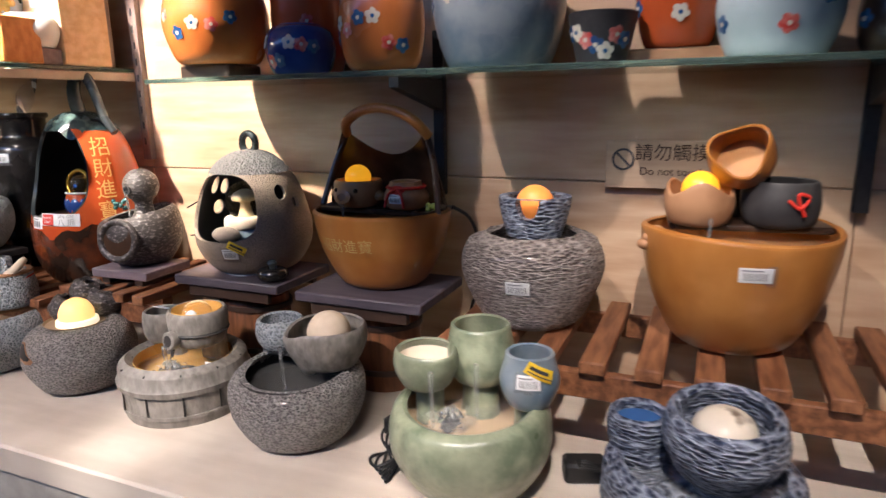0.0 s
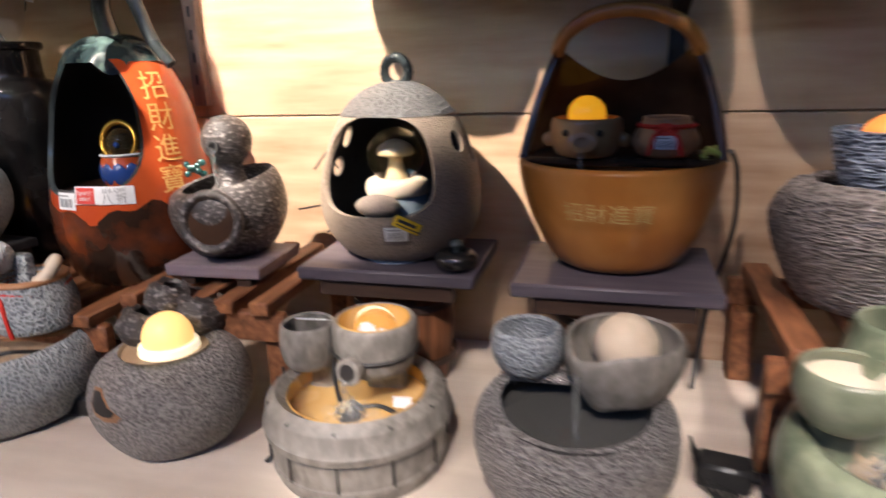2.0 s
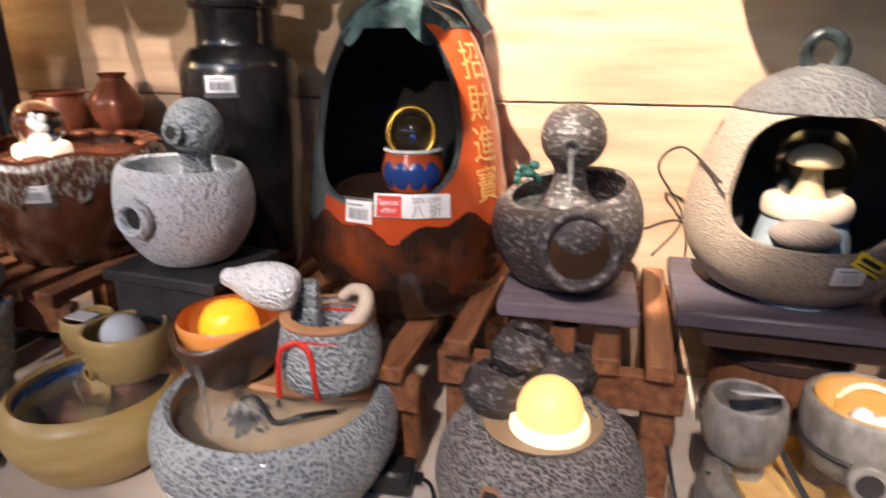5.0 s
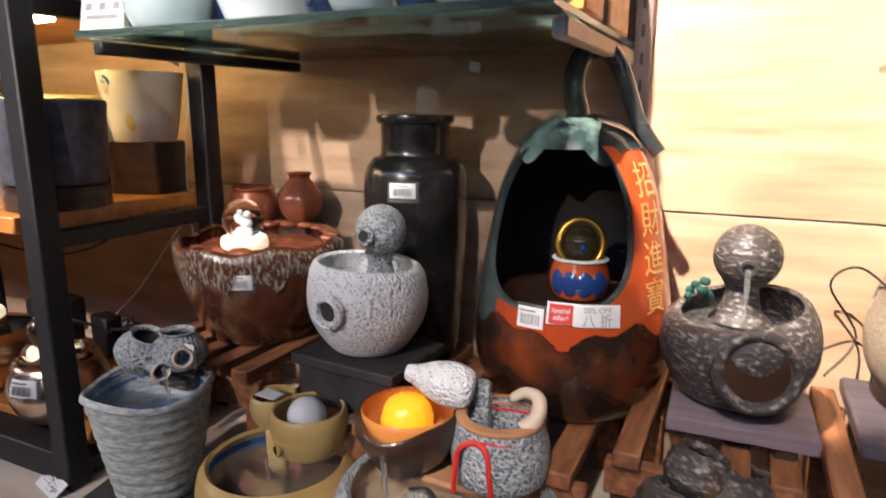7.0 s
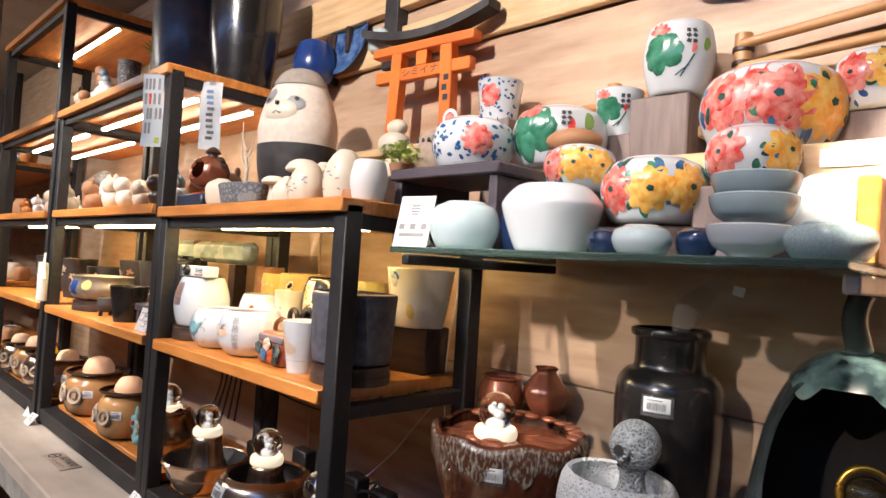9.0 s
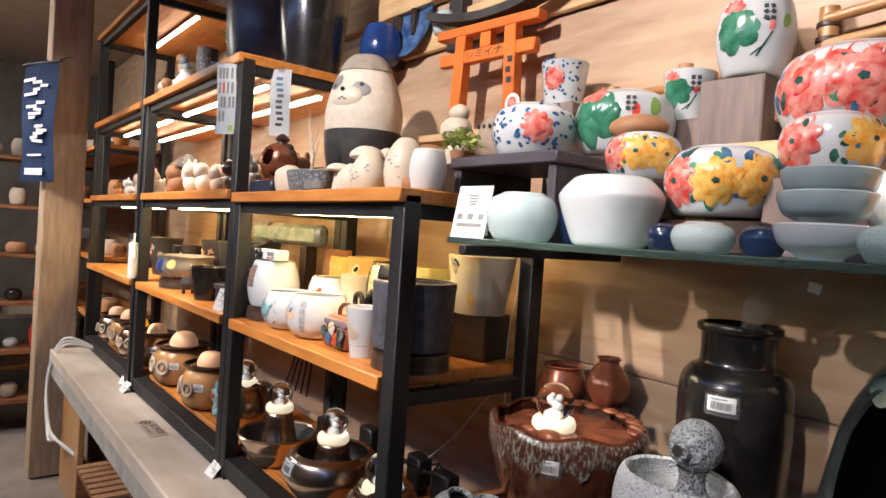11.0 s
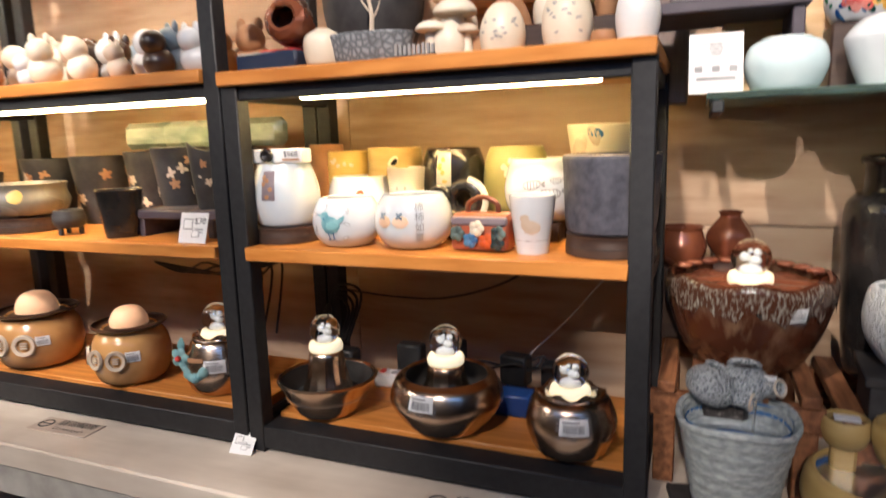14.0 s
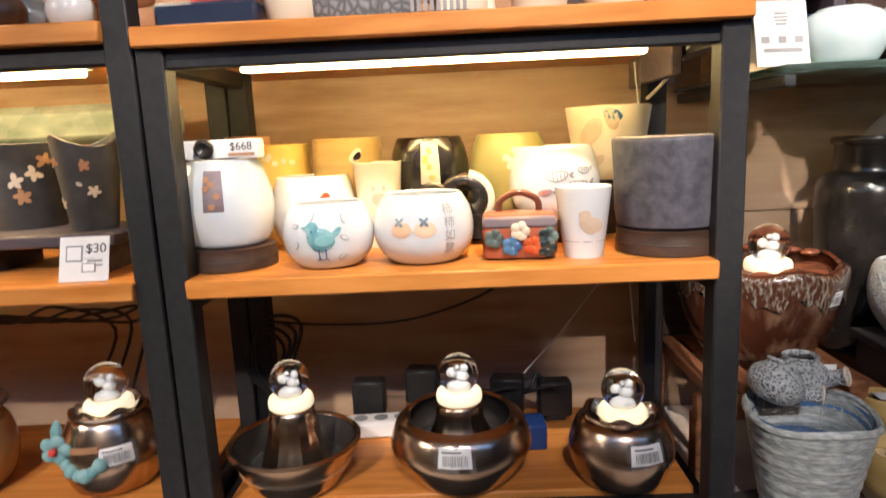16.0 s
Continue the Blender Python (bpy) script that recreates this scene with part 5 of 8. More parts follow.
# depth of the notch is only a dark decal, its shade painted on
part("hollow", decal(PR, F - 0.02, 0.152, [[(u * 0.78 - 0.003, v * 0.74) for u, v in NOTCH]], 0.0036), DARK_AND_SHADE, pp, "flat dark patch for the notch's shaded hollow")

# lotus basin
t = thing("lotus_fountain", -1.690, 1.115, ZB, "blue-grey stone basin fountain with yellow lotus ball and tied jar", "fountain", rz=4)
PR = spline([(0.100, 0), (0.135, 0.010), (0.172, 0.07), (0.177, 0.11), (0.168, 0.146), (0.158, 0.158)], 5)
part("basin", lathe(walls(PR, 0.014, 0.4), 72, bend=lambda a, r, z: (r, z - 0.012 * (0.5 - 0.5 * math.sin(a)) * max(0, (z - 0.1) / 0.09) ** 2)), STONE5, t)
lining(t, [p for p in PR if p[1] < 0.138], 0.014, 0.45, INNERTAN)
pond(t, 0.150, 0.126)
part("shelf_lip", lathe([(0, 0.158), (0.150, 0.158), (0.156, 0.165), (0.150, 0.172), (0, 0.172)], 40, bend=lambda a, r, z: (r * (1 + 0.06 * math.sin(4 * a)), z), flat=0.5), TERRA, t, "wavy brown ledge", at=pose(0.0, 0.055, 0.0))
pp = small_pot("lotus_cup", t, -0.066, 0.010, 0.176, bowl_pr(0.080, 0.088, 0.45, 0.6, 1.0), DKBROWN, thick=0.007, label="dark lotus cup with an orange lining", bend=lambda a, r, z: (r * (1 + 0.18 * max(0, math.cos(a - F)) ** 6 * (z / 0.072) ** 2), z - 0.012 * max(0, math.cos(a - F)) ** 6))
lining(pp, bowl_pr(0.080, 0.088, 0.45, 0.6, 1.0), 0.007, 0.3, mat("orange_lining", (0.62, 0.22, 0.05), (0.70, 0.30, 0.08), 0.3, coat=0.3))
part("yellow_ball", lathe(spline([(0.038, 0), (0.040, 0.025), (0.030, 0.05), (0.010, 0.058), (0, 0.059)], 4), 32, bend=lambda a, r, z: (r * (1 + 0.03 * math.sin(14 * a)), z)), GLOWYELLOW, pp, "glowing yellow lotus bud", at=pose(0.0, -0.005, 0.052))
part("cream_pad", lathe([(0, 0.036), (0.046, 0.036), (0.048, 0.050), (0.040, 0.054), (0, 0.054)], 28), CREAM, pp, at=pose(0.0, -0.008, 0))
pp = small_pot("tied_jar", t, 0.078, 0.025, 0.172, bowl_pr(0.074, 0.100, 0.7, 0.5, 0.86), STONE5, thick=0.007, label="speckled blue-grey jar with red cord")
part("rim", lathe(spline([(0.054, 0.092), (0.066, 0.096), (0.066, 0.103), (0.052, 0.104)], 3), 32), TERRA, pp, "brown rim")
part("cord", tube([(0.064 * math.cos(a), 0.064 * math.sin(a), 0.083 + 0.003 * math.sin(3 * a)) for a in [2 * math.pi * k / 30 for k in range(31)]], 0.004, 6), RED, pp)
for s in (-1, 1):
    part("cord_tail", tube(curve3([(-0.02, -0.062, 0.083), (-0.02 + s * 0.020, -0.072, 0.075), (-0.02 + s * 0.026, -0.074, 0.035), (-0.02 + s * 0.028, -0.072, 0.005)], 5), 0.0042, 6), RED, pp)
pp = part("gourd_spout", lathe(spline([(0, 0), (0.028, 0.006), (0.038, 0.035), (0.032, 0.07), (0.018, 0.10), (0.012, 0.118), (0, 0.12)], 4), 32), SPECK, t, "pale speckled gourd spout", at=pose(0.035, 0.03, 0.300, 0, -78, 10) @ Matrix.Scale(0.92, 4))
part("curled_lip", tube(curve3([(0.118, 0.0, 0.268), (0.135, 0.012, 0.285), (0.130, 0.04, 0.300), (0.105, 0.062, 0.296), (0.085, 0.066, 0.282)], 5), 0.013, 10, 0.6), PALECLAY, t, "cream curled lip")
part("gourd_stand", boxes(((0.03, 0.06, 0.25), (0.04, 0.03, 0.11)), bevel=0.006), STONE5, t)
stream(t, -0.062, -0.080, 0.235, 0.128, 0.0045)
part("pump_hose", tube(curve3([(-0.06, 0.0, 0.13), (-0.02, -0.02, 0.15), (0.02, -0.05, 0.135), (0.06, -0.04, 0.145), (0.09, 0.0, 0.13)], 5), 0.004, 8), CORD, t)
splash(t, -0.03, -0.04, 0.127, 0.026)
price_label(t, PR, F - 0.35, 0.075, 0.045, 0.030)

# ochre basin
t = thing("ochre_fountain", -2.005, 1.10, ZB, "ochre yellow glazed basin fountain with two cups and white egg", "fountain", rz=-4)
PR = spline([(0.080, 0), (0.105, 0.010), (0.132, 0.055), (0.137, 0.08), (0.132, 0.112), (0.124, 0.124)], 5)
part("basin", lathe(walls(PR, 0.012, 0.4), 64), OCHRE, t)
lining(t, [p for p in PR if p[1] < 0.108], 0.012, 0.45, INNERBLUE)
pond(t, 0.116, 0.100)
pp = small_pot("cup", t, -0.060, 0.06, 0.150, bowl_pr(0.044, 0.056, 0.55, 0.55, 0.93), OCHRE, label="small ochre cup")
part("price_card", boxes(((0.0, -0.01, 0.060), (0.045, 0.03, 0.002)), bevel=0), PAPER, pp, "white price card")
pp = small_pot("spouted_cup", t, 0.045, 0.035, 0.135, bowl_pr(0.066, 0.080, 0.55, 0.6, 0.97), OCHRE, thick=0.007, label="ochre cup with a spout hole")
part("white_egg", ball(0.034, (0.0, -0.005, 0.068), 24), WHITE, pp, "matt white egg")
part("spout", lathe([(0.007, 0), (0.013, 0.002), (0.012, 0.008), (0.007, 0.008)], 18), OCHRE, pp, at=pose(-0.015, -0.058, 0.028, 84, 0, -14))
part("post", boxes(((-0.06, 0.07, 0.10), (0.045, 0.04, 0.10)), bevel=0.006), OCHRE, t)
stream(t, 0.02, -0.04, 0.16, 0.115, 0.0035)

# grey bucket with blue lining and two little jugs
t = thing("bucket_fountain", -2.262, 1.065, ZB + 0.024, "ribbed grey bucket fountain with blue lining and small jugs", "fountain", rz=0)
PR = [(0.070, 0), (0.074, 0.004)] + [(0.074 + 0.034 * k / 40 + 0.0011 * math.sin(k * 1.25), 0.004 + 0.19 * k / 40) for k in range(1, 41)] + [(0.113, 0.198), (0.112, 0.204)]
part("bucket", lathe(walls(PR, 0.010, 0.4), 60, bend=lambda a, r, z: (r, z + 0.006 * math.sin(3 * a) * (z / 0.2) ** 3)), mat("grey_ash_glaze", (0.20, 0.23, 0.235), (0.42, 0.45, 0.45), 0.5, scale=60, stretch=(1, 1, 3), bump=0.8, bscale=30), t)
part("lining", lathe([(0, 0.095), (0.086, 0.096), (0.098, 0.199)], 40), INNERBLUE, t, "deep blue glazed lining")
pond(t, 0.095, 0.165)
JUG = spline([(0.022, 0), (0.040, 0.010), (0.051, 0.032), (0.046, 0.052), (0.034, 0.064), (0.030, 0.070), (0.033, 0.074)], 4)
for jx, jy, jz, jt, jr, lab in ((0.012, 0.062, 0.212, (0, 0), 40, "little blue-grey jug with a dark round mouth"), (-0.062, 0.030, 0.214, (6, 24), 60, "little blue-grey jug tipped towards its spout")):
    jug = small_pot("jug", t, jx, jy, jz, JUG, STONE5, label=lab, tilt=jt, rz=jr - 40)
    part("mouth", lathe([(0, 0.058), (0.029, 0.058), (0.029, 0.068)], 24), DARK_AND_SHADE, jug, "dark mouth")
    part("spout", lathe(walls(spline([(0.016, 0), (0.014, 0.018), (0.015, 0.030), (0.018, 0.036)], 3), 0.003), 20), STONE5, jug, "short round spout", at=pose(0.034, -0.024, 0.036, 72, 0, 50))
    part("spout_rim", lathe([(0.013, 0), (0.016, 0.003), (0.019, 0), (0.016, -0.003), (0.013, 0)], 20), PALECLAY, jug, at=pose(0.061, -0.046, 0.048, 72, 0, 50))
part("jug_foot", boxes(((-0.02, 0.085, 0.19), (0.09, 0.04, 0.075)), bevel=0.01), STONE3, t)
part("tag", boxes(((0.055, 0.045, 0.25), (0.03, 0.002, 0.045)), bevel=0), PAPER, t, "white paper tag")
stream(t, 0.03, 0.015, 0.235, 0.168, 0.004)

# ---- pots on the shelves ----


def pot(name, x, y, z, pr, m, label, category="pot", thick=0.006, seg=40, bend=None, rz=0, group="", flat=1.0, floor=0.25, scale=1.0):
    t = thing(name, x, y, z, label, category, rz, group, scale)
    part("body", lathe(walls(pr, thick, floor), seg, bend, flat=flat), m, t)
    return t


def globe_pr(r, h, foot=0.6, rim=0.75):
    return spline([(r * foot, 0), (r * 0.86, h * 0.1), (r, h * 0.45), (r * 0.93, h * 0.8), (r * rim, h)], 5)


def cup_pr(r, h, foot=0.72):
    return spline([(r * foot * 0.95, 0), (r * foot, h * 0.04), (r * (foot + 1) / 2, h * 0.5), (r * 0.98, h * 0.94), (r, h)], 4)


def drum_pr(r, h):
    return spline([(r * 0.78, 0), (r * 0.84, h * 0.04), (r * 0.95, h * 0.3), (r, h * 0.75), (r * 0.97, h)], 4)


def stand_disc(x, y, z, r, h, label="dark wooden saucer stand"):
    t = thing("saucer", x, y, z, label, "saucer")
    part("disc", lathe(spline([(0, 0), (r * 0.9, 0), (r, h * 0.2), (r * 0.97, h * 0.8), (r * 0.9, h), (0, h)], 3), 40), DARKWOOD, t)
    part("groove", lathe([(r * 0.99, h * 0.42), (r * 1.005, h * 0.46), (r * 0.99, h * 0.5)], 40), DARK_AND_SHADE, t)
    return t


S1 = 1.380


def round_pr(r, h, rim=0.78):
    return spline([(r * 0.48, 0), (r * 0.70, h * 0.05), (r * 0.93, h * 0.25), (r, h * 0.52), (r * 0.93, h * 0.80), (r * rim, h)], 5)


TEAL = mat("teal_paint", (0.10, 0.26, 0.30), (0.22, 0.40, 0.42), 0.3, scale=60, coat=0.3)
PALEORANGE = mat("pale_orange_paint", (0.78, 0.50, 0.32), (0.80, 0.58, 0.42), 0.3, coat=0.3)
# middle board, main bay
stand_disc(-3.310, 1.115, S1, 0.083, 0.040)
PR = spline([(0.056, 0), (0.072, 0.010), (0.084, 0.06), (0.080, 0.105), (0.066, 0.148), (0.063, 0.152)], 5)
t = pot("planter", -3.310, 1.115, S1 + 0.040, PR, mat("blue_white_glaze", (0.42, 0.50, 0.58), (0.56, 0.57, 0.57), 0.25, scale=7, coat=0.35), "pale blue-white planter with a patterned strip on a wooden saucer", rz=8)
pp = part("paper_strip", decal(PR, F - 0.06, 0.103, [rect(0, 0, 0.034, 0.070)], 0.0015), LAVENDER, t, "grey-blue patterned strip")
part("pattern", decal(PR, F - 0.06, 0.103, [petal(-0.008 + 0.012 * (k % 2), -0.026 + 0.013 * k, 0.012, k * 1.1, 0.9) for k in range(5)], 0.0028), TERRA, pp)
t = thing("sign_block", -3.305, 1.095, S1 + 0.195, "white wooden price block marked $668 with a black knob", "sign", rz=6)
part("block", boxes(((0, 0, 0.018), (0.145, 0.05, 0.034)), bevel=0.003), PAPER, t)
part("knob", lathe(spline([(0, 0), (0.015, 0.001), (0.017, 0.008), (0.012, 0.014), (0.008, 0.012), (0, 0.008)], 3), 24), BLACKPOT, t, at=pose(-0.02, -0.025, 0.020, 90, 0, 0))
bm = letters("$668", 0.019)
part("price", bm, INK, t, at=pose(0.042, -0.0262, 0.022, 90, 0, 0), label="black number $668")
part("underline", boxes(((0.042, -0.0258, 0.009), (0.045, 0.001, 0.005)), bevel=0), TERRA, t)

PR = round_pr(0.088, 0.150, 0.82)
t = pot("bowl", -3.185, 1.27, S1, PR, WHITE, "white bowl painted with red flowers and an orange bird", "bowl")
part("bird", decal(PR, F + 0.35, 0.095, [petal(-0.012, 0, 0.032, 0.3, 0.9), petal(0.004, 0.012, 0.020, 0.5, 1.0)]), ORANGE, t, "orange painted bird")
part("blossom", decal(PR, F - 0.25, 0.075, [petal(0, 0, 0.014, k * 1.257, 0.8) for k in range(5)]), PEONY, t)
part("branch", decal(PR, F + 0.0, 0.10, [rect(0, 0, 0.05, 0.0025, 0.5), rect(0.012, 0.012, 0.03, 0.002, 1.6)]), LEAFB, t)

PR = round_pr(0.081, 0.112)
t = pot("bowl", -3.120, 1.085, S1, PR, WHITE, "round white bowl painted with a teal bird and leaves", "bowl")
bird = part("bird", decal(PR, F + 0.02, 0.060, [petal(-0.024, 0.004, 0.050, -0.25, 0.85), petal(-0.026, 0.014, 0.024, 0.2, 1.0), petal(0.016, 0.0, 0.026, 0.7, 0.4), petal(-0.034, 0.018, 0.012, 0.1, 0.4)]), TEAL, t, "teal painted bird")
part("wing", decal(PR, F + 0.02, 0.060, [petal(-0.010, -0.006, 0.032, 0.1, 0.6)], 0.0032), TURQ, bird, "pale teal wing")
part("outline", decal(PR, F + 0.02, 0.060, [rect(-0.004, -0.028, 0.002, 0.018), rect(0.008, -0.028, 0.002, 0.018), rect(-0.004, -0.037, 0.010, 0.002), rect(0.008, -0.037, 0.010, 0.002), petal(-0.016, 0.012, 0.004, 0, 1)], 0.0026), LEAFB, bird)
for k, (u, v) in enumerate(((-0.055, 0.02), (-0.05, -0.02), (0.045, 0.022), (0.05, -0.005), (0.046, -0.03), (-0.012, 0.045))):
    part("leaf_outline", decal(PR, F, 0.060, [petal(u, v, 0.017, k * 0.9, 0.5)], 0.0012), GREYINK, t)
    part("leaf_fill", decal(PR, F, 0.060, [petal(u + 0.0015 * math.cos(k * .9), v + 0.0015 * math.sin(k * .9), 0.0138, k * 0.9, 0.42)], 0.0022), WHITE, t)

PR = round_pr(0.090, 0.120)
t = pot("bowl", -2.950, 1.095, S1, PR, WHITE, "round white bowl with orange persimmons and black characters", "bowl")
for k in range(2):
    part("persimmon", decal(PR, F - 0.12, 0.066, [petal(-0.044 + k * 0.042, 0, 0.040, 0, 0.62), petal(-0.04 + k * 0.042, 0.003, 0.034, 0, 0.7)]), PALEORANGE, t, "pale orange painted persimmon")
    part("calyx", decal(PR, F - 0.12, 0.080, [petal(-0.026 + k * 0.042, 0, 0.010, j * 1.57 + 0.8, 0.5) for j in range(4)], 0.0028), BLUEGLAZE, t)
for k, ch in enumerate("柿柿如意"):
    part("character", write_on(PR, F + 0.56, 0.098 - 0.022 * k, ch, 0.021, 0.0015), GREYINK, t, "brush character")

t = thing("handbag_pot", -2.780, 1.085, S1, "red-brown ceramic handbag with glazed flowers", "ornament", rz=-3)
pr = []
bm = bmesh.new()
box(bm, (0, 0, 0.042), (0.130, 0.070, 0.082), bevel=0.02, seg=4)
for v in bm.verts:
    k = 1 - 0.30 * max(0, (v.co.z - 0.03) / 0.055)
    v.co.y *= k
part("bag", bm, mat("red_brown_glaze", (0.30, 0.065, 0.03), (0.38, 0.10, 0.05), 0.28, coat=0.4), t)
part("handle", tube(curve3([(-0.035, 0, 0.078), (-0.032, 0, 0.102), (0, 0, 0.116), (0.032, 0, 0.102), (0.035, 0, 0.078)], 6), 0.006, 10), COPPER, t, "bent clay handle")
part("flap", boxes(((0, -0.026, 0.066), (0.128, 0.014, 0.020)), bevel=0.004), LAVENDER, t, "blue-violet flap edge")
for k, (u, v, m) in enumerate(((0.0, 0.052, CREAM), (-0.015, 0.026, LEAFB), (0.022, 0.026, ORANGE), (-0.045, 0.04, GREENGLAZE), (0.048, 0.042, GREENGLAZE), (0.045, 0.022, GREENGLAZE))):
    part("flower" if m is not GREENGLAZE else "leaf", merge(*[ball(0.009, (u + 0.009 * math.cos(j * 1.257), -0.040, v + 0.009 * math.sin(j * 1.257)), 10, (1, 0.45, 1)) for j in range(5)]), m, t, "raised glazed blossom")

PR = cup_pr(0.049, 0.122, 0.70)
t = pot("cup", -2.668, 1.075, S1, PR, WHITE, "tall white cup with a pale orange bird", "cup", thick=0.004)
part("bird", decal(PR, F + 0.12, 0.062, [petal(-0.02, 0.004, 0.044, -0.3, 0.7), petal(-0.02, 0.012, 0.02, 0.2, 1.0)]), PALECLAY, t, "faint painted bird")
part("band", decal(PR, F, 0.030, [rect(0, 0, 0.09, 0.0018)]), GREYINK, t)

stand_disc(-2.512, 1.105, S1, 0.091, 0.044)
PR = [(0.080, 0), (0.088, 0.006), (0.092, 0.03), (0.096, 0.13), (0.098, 0.150), (0.097, 0.156)]
t = pot("planter", -2.512, 1.105, S1 + 0.044, PR, SLATE, "dark slate leather-textured planter on a wooden saucer", thick=0.008, seg=56)
part("rim", lathe([(0.088, 0.154), (0.0965, 0.158), (0.088, 0.160)], 48), PALECLAY, t, "bare clay rim")

PR = round_pr(0.092, 0.145, 0.82)
t = thing("riser", -2.70, 1.27, S1, "small dark wooden riser block", "riser")
part("block", boxes(((0, 0, 0.022), (0.12, 0.12, 0.044)), bevel=0.003), DARKWOOD, t)
t = pot("bowl", -2.690, 1.27, S1 + 0.044, PR, WHITE, "white bowl drawn with striped fish", "bowl")
for k, (u, v, s) in enumerate(((-0.028, 0.012, 0.045), (0.012, -0.004, 0.05), (-0.045, -0.018, 0.03), (0.035, 0.025, 0.03))):
    f = part("fish", decal(PR, F, 0.075, [petal(u, v, s, 0.15 - 0.2 * (k % 2), 0.5)], 0.0012), GREYINK, t, "painted fish")
    part("fish_fill", decal(PR, F, 0.075, [petal(u + s * 0.06, v, s * 0.86, 0.15 - 0.2 * (k % 2), 0.42)], 0.0020), WHITE if k != 2 else PEONY, f)
    part("stripe", decal(PR, F, 0.075, [rect(u + s * (0.3 + 0.16 * j), v + s * 0.04, 0.0018, s * 0.32, 0.1) for j in range(4)] + [petal(u + s * 0.98, v + s * 0.1, s * 0.24, 0.6, 0.5), petal(u + s * 0.98, v + s * 0.1, s * 0.24, -0.5, 0.5)], 0.0028), GREYINK, f)

PR = globe_pr(0.086, 0.165, 0.6, 0.8)
t = thing("riser", -2.95, 1.345, S1, "wooden riser block behind the bowls", "riser")
part("block", boxes(((0.02, 0.0, 0.026), (0.62, 0.13, 0.052)), bevel=0.003), DARKWOOD, t)
t = pot("bowl", -2.945, 1.345, S1 + 0.052, PR, BLACKPOT, "black glazed bowl with a gold flower strip", "bowl")
pp = part("gold_strip", decal(PR, F + 0.05, 0.115, [rect(0, 0, 0.038, 0.085)]), CREAM, t, "gold flower strip")
part("flower", decal(PR, F + 0.05, 0.115, [petal(-0.004, -0.03 + k * 0.015, 0.014, k * 1.3, 0.8) for k in range(5)], 0.0028), YELLOWPOT, pp)
PR = globe_pr(0.084, 0.165, 0.6, 0.8)
t = pot("bowl", -2.775, 1.345, S1 + 0.052, PR, OLIVE, "olive green bowl with a flower strip", "bowl")
part("flower_strip", decal(PR, F - 0.02, 0.11, [petal(0.004 * (-1) ** k, -0.03 + k * 0.015, 0.016, k * 1.3, 0.8) for k in range(5)]), CREAM, t)
PR = cup_pr(0.050, 0.172, 0.75)
t = pot("cup", -3.050, 1.275, S1, PR, CREAM, "tall cream cup with a faint drawing", "cup", thick=0.004)
part("drawing", decal(PR, F + 0.1, 0.10, [petal(-0.014, 0, 0.03, 0, 1.0), petal(-0.010, 0.016, 0.012, 1.5, 0.6), petal(0.010, 0.016, 0.012, 1.5, 0.6)]), PALECLAY, t)
for k, (x, r, h, m, lab) in enumerate(((-3.270, 0.060, 0.215, YELLOWPOT, "yellow cylinder pot with a flower band"), (-3.125, 0.076, 0.222, OCHRE, "ochre yellow planter with a painted dark petal"))):
    PR = drum_pr(r, h)
    t = pot("planter", x, 1.365, S1, PR, m, lab, seg=36)
    if k == 0:
        part("flower_band", decal(PR, F, 0.185, [petal(-0.03 + 0.012 * j, 0.004 * (-1) ** j, 0.013, j * 1.2, 0.8) for j in range(6)]), CREAM, t)
    else:
        part("petal", decal(PR, F + 0.35, 0.175, [petal(-0.01, 0, 0.035, 0.8, 0.6)]), CREAM, t)
        part("dot", decal(PR, F + 0.4, 0.178, [petal(-0.006, 0, 0.022, 0.8, 0.6)], 0.003), BLACKPOT, t)
t = thing("riser", -2.560, 1.355, S1, "dark wooden cube riser", "riser", rz=12)
part("block", boxes(((0, 0, 0.058), (0.125, 0.11, 0.116)), bevel=0.004), DARKWOOD, t)
PR = cup_pr(0.090, 0.148, 0.74)
t = pot("planter", -2.560, 1.355, S1 + 0.116, PR, CREAM, "tall cream planter with painted petals on a dark block", seg=48)
for k, (a, z, s, m) in enumerate(((F - 0.5, 0.07, 0.07, PALECLAY), (F + 0.25, 0.10, 0.05, PALECLAY), (F + 0.35, 0.125, 0.04, LEAFB), (F - 0.1, 0.05, 0.035, PALECLAY), (F + 0.7, 0.06, 0.04, YELLOWPOT))):
    part("petal", decal(PR, a, z, [petal(-s / 2, 0, s, 0.9 + k, 0.55)]), m, t)
t = thing("curl_vase", -2.895, 1.235, S1, "black and cream curled ceramic vase", "vase")
part("curl", tube([(0.020 + 0.036 * math.cos(a), 0, 0.095 + 0.036 * math.sin(a)) for a in [math.radians(-60 + 270 * k / 20) for k in range(21)]][::-1] + [Vector((0.050, 0, 0.05)), Vector((0.045, 0, 0.015))], 0.013, 10, 1.6), BLACKPOT, t)
part("lining", tube([(0.022 + 0.050 * math.cos(a), -0.004, 0.093 + 0.050 * math.sin(a)) for a in [math.radians(-70 + 150 * k / 14) for k in range(15)]], 0.010, 8), CREAM, t)
part("base", lathe(spline([(0, 0), (0.05, 0), (0.062, 0.03), (0.045, 0.075), (0, 0.085)], 3), 32), BLACKPOT, t, at=pose(-0.03, 0.01, 0))
part("curl", tube([(-0.040 + 0.020 * math.cos(a), -0.02, 0.105 + 0.020 * math.sin(a)) for a in [math.radians(-20 + 240 * k / 16) for k in range(17)]], 0.008, 8), BLACKPOT, t)
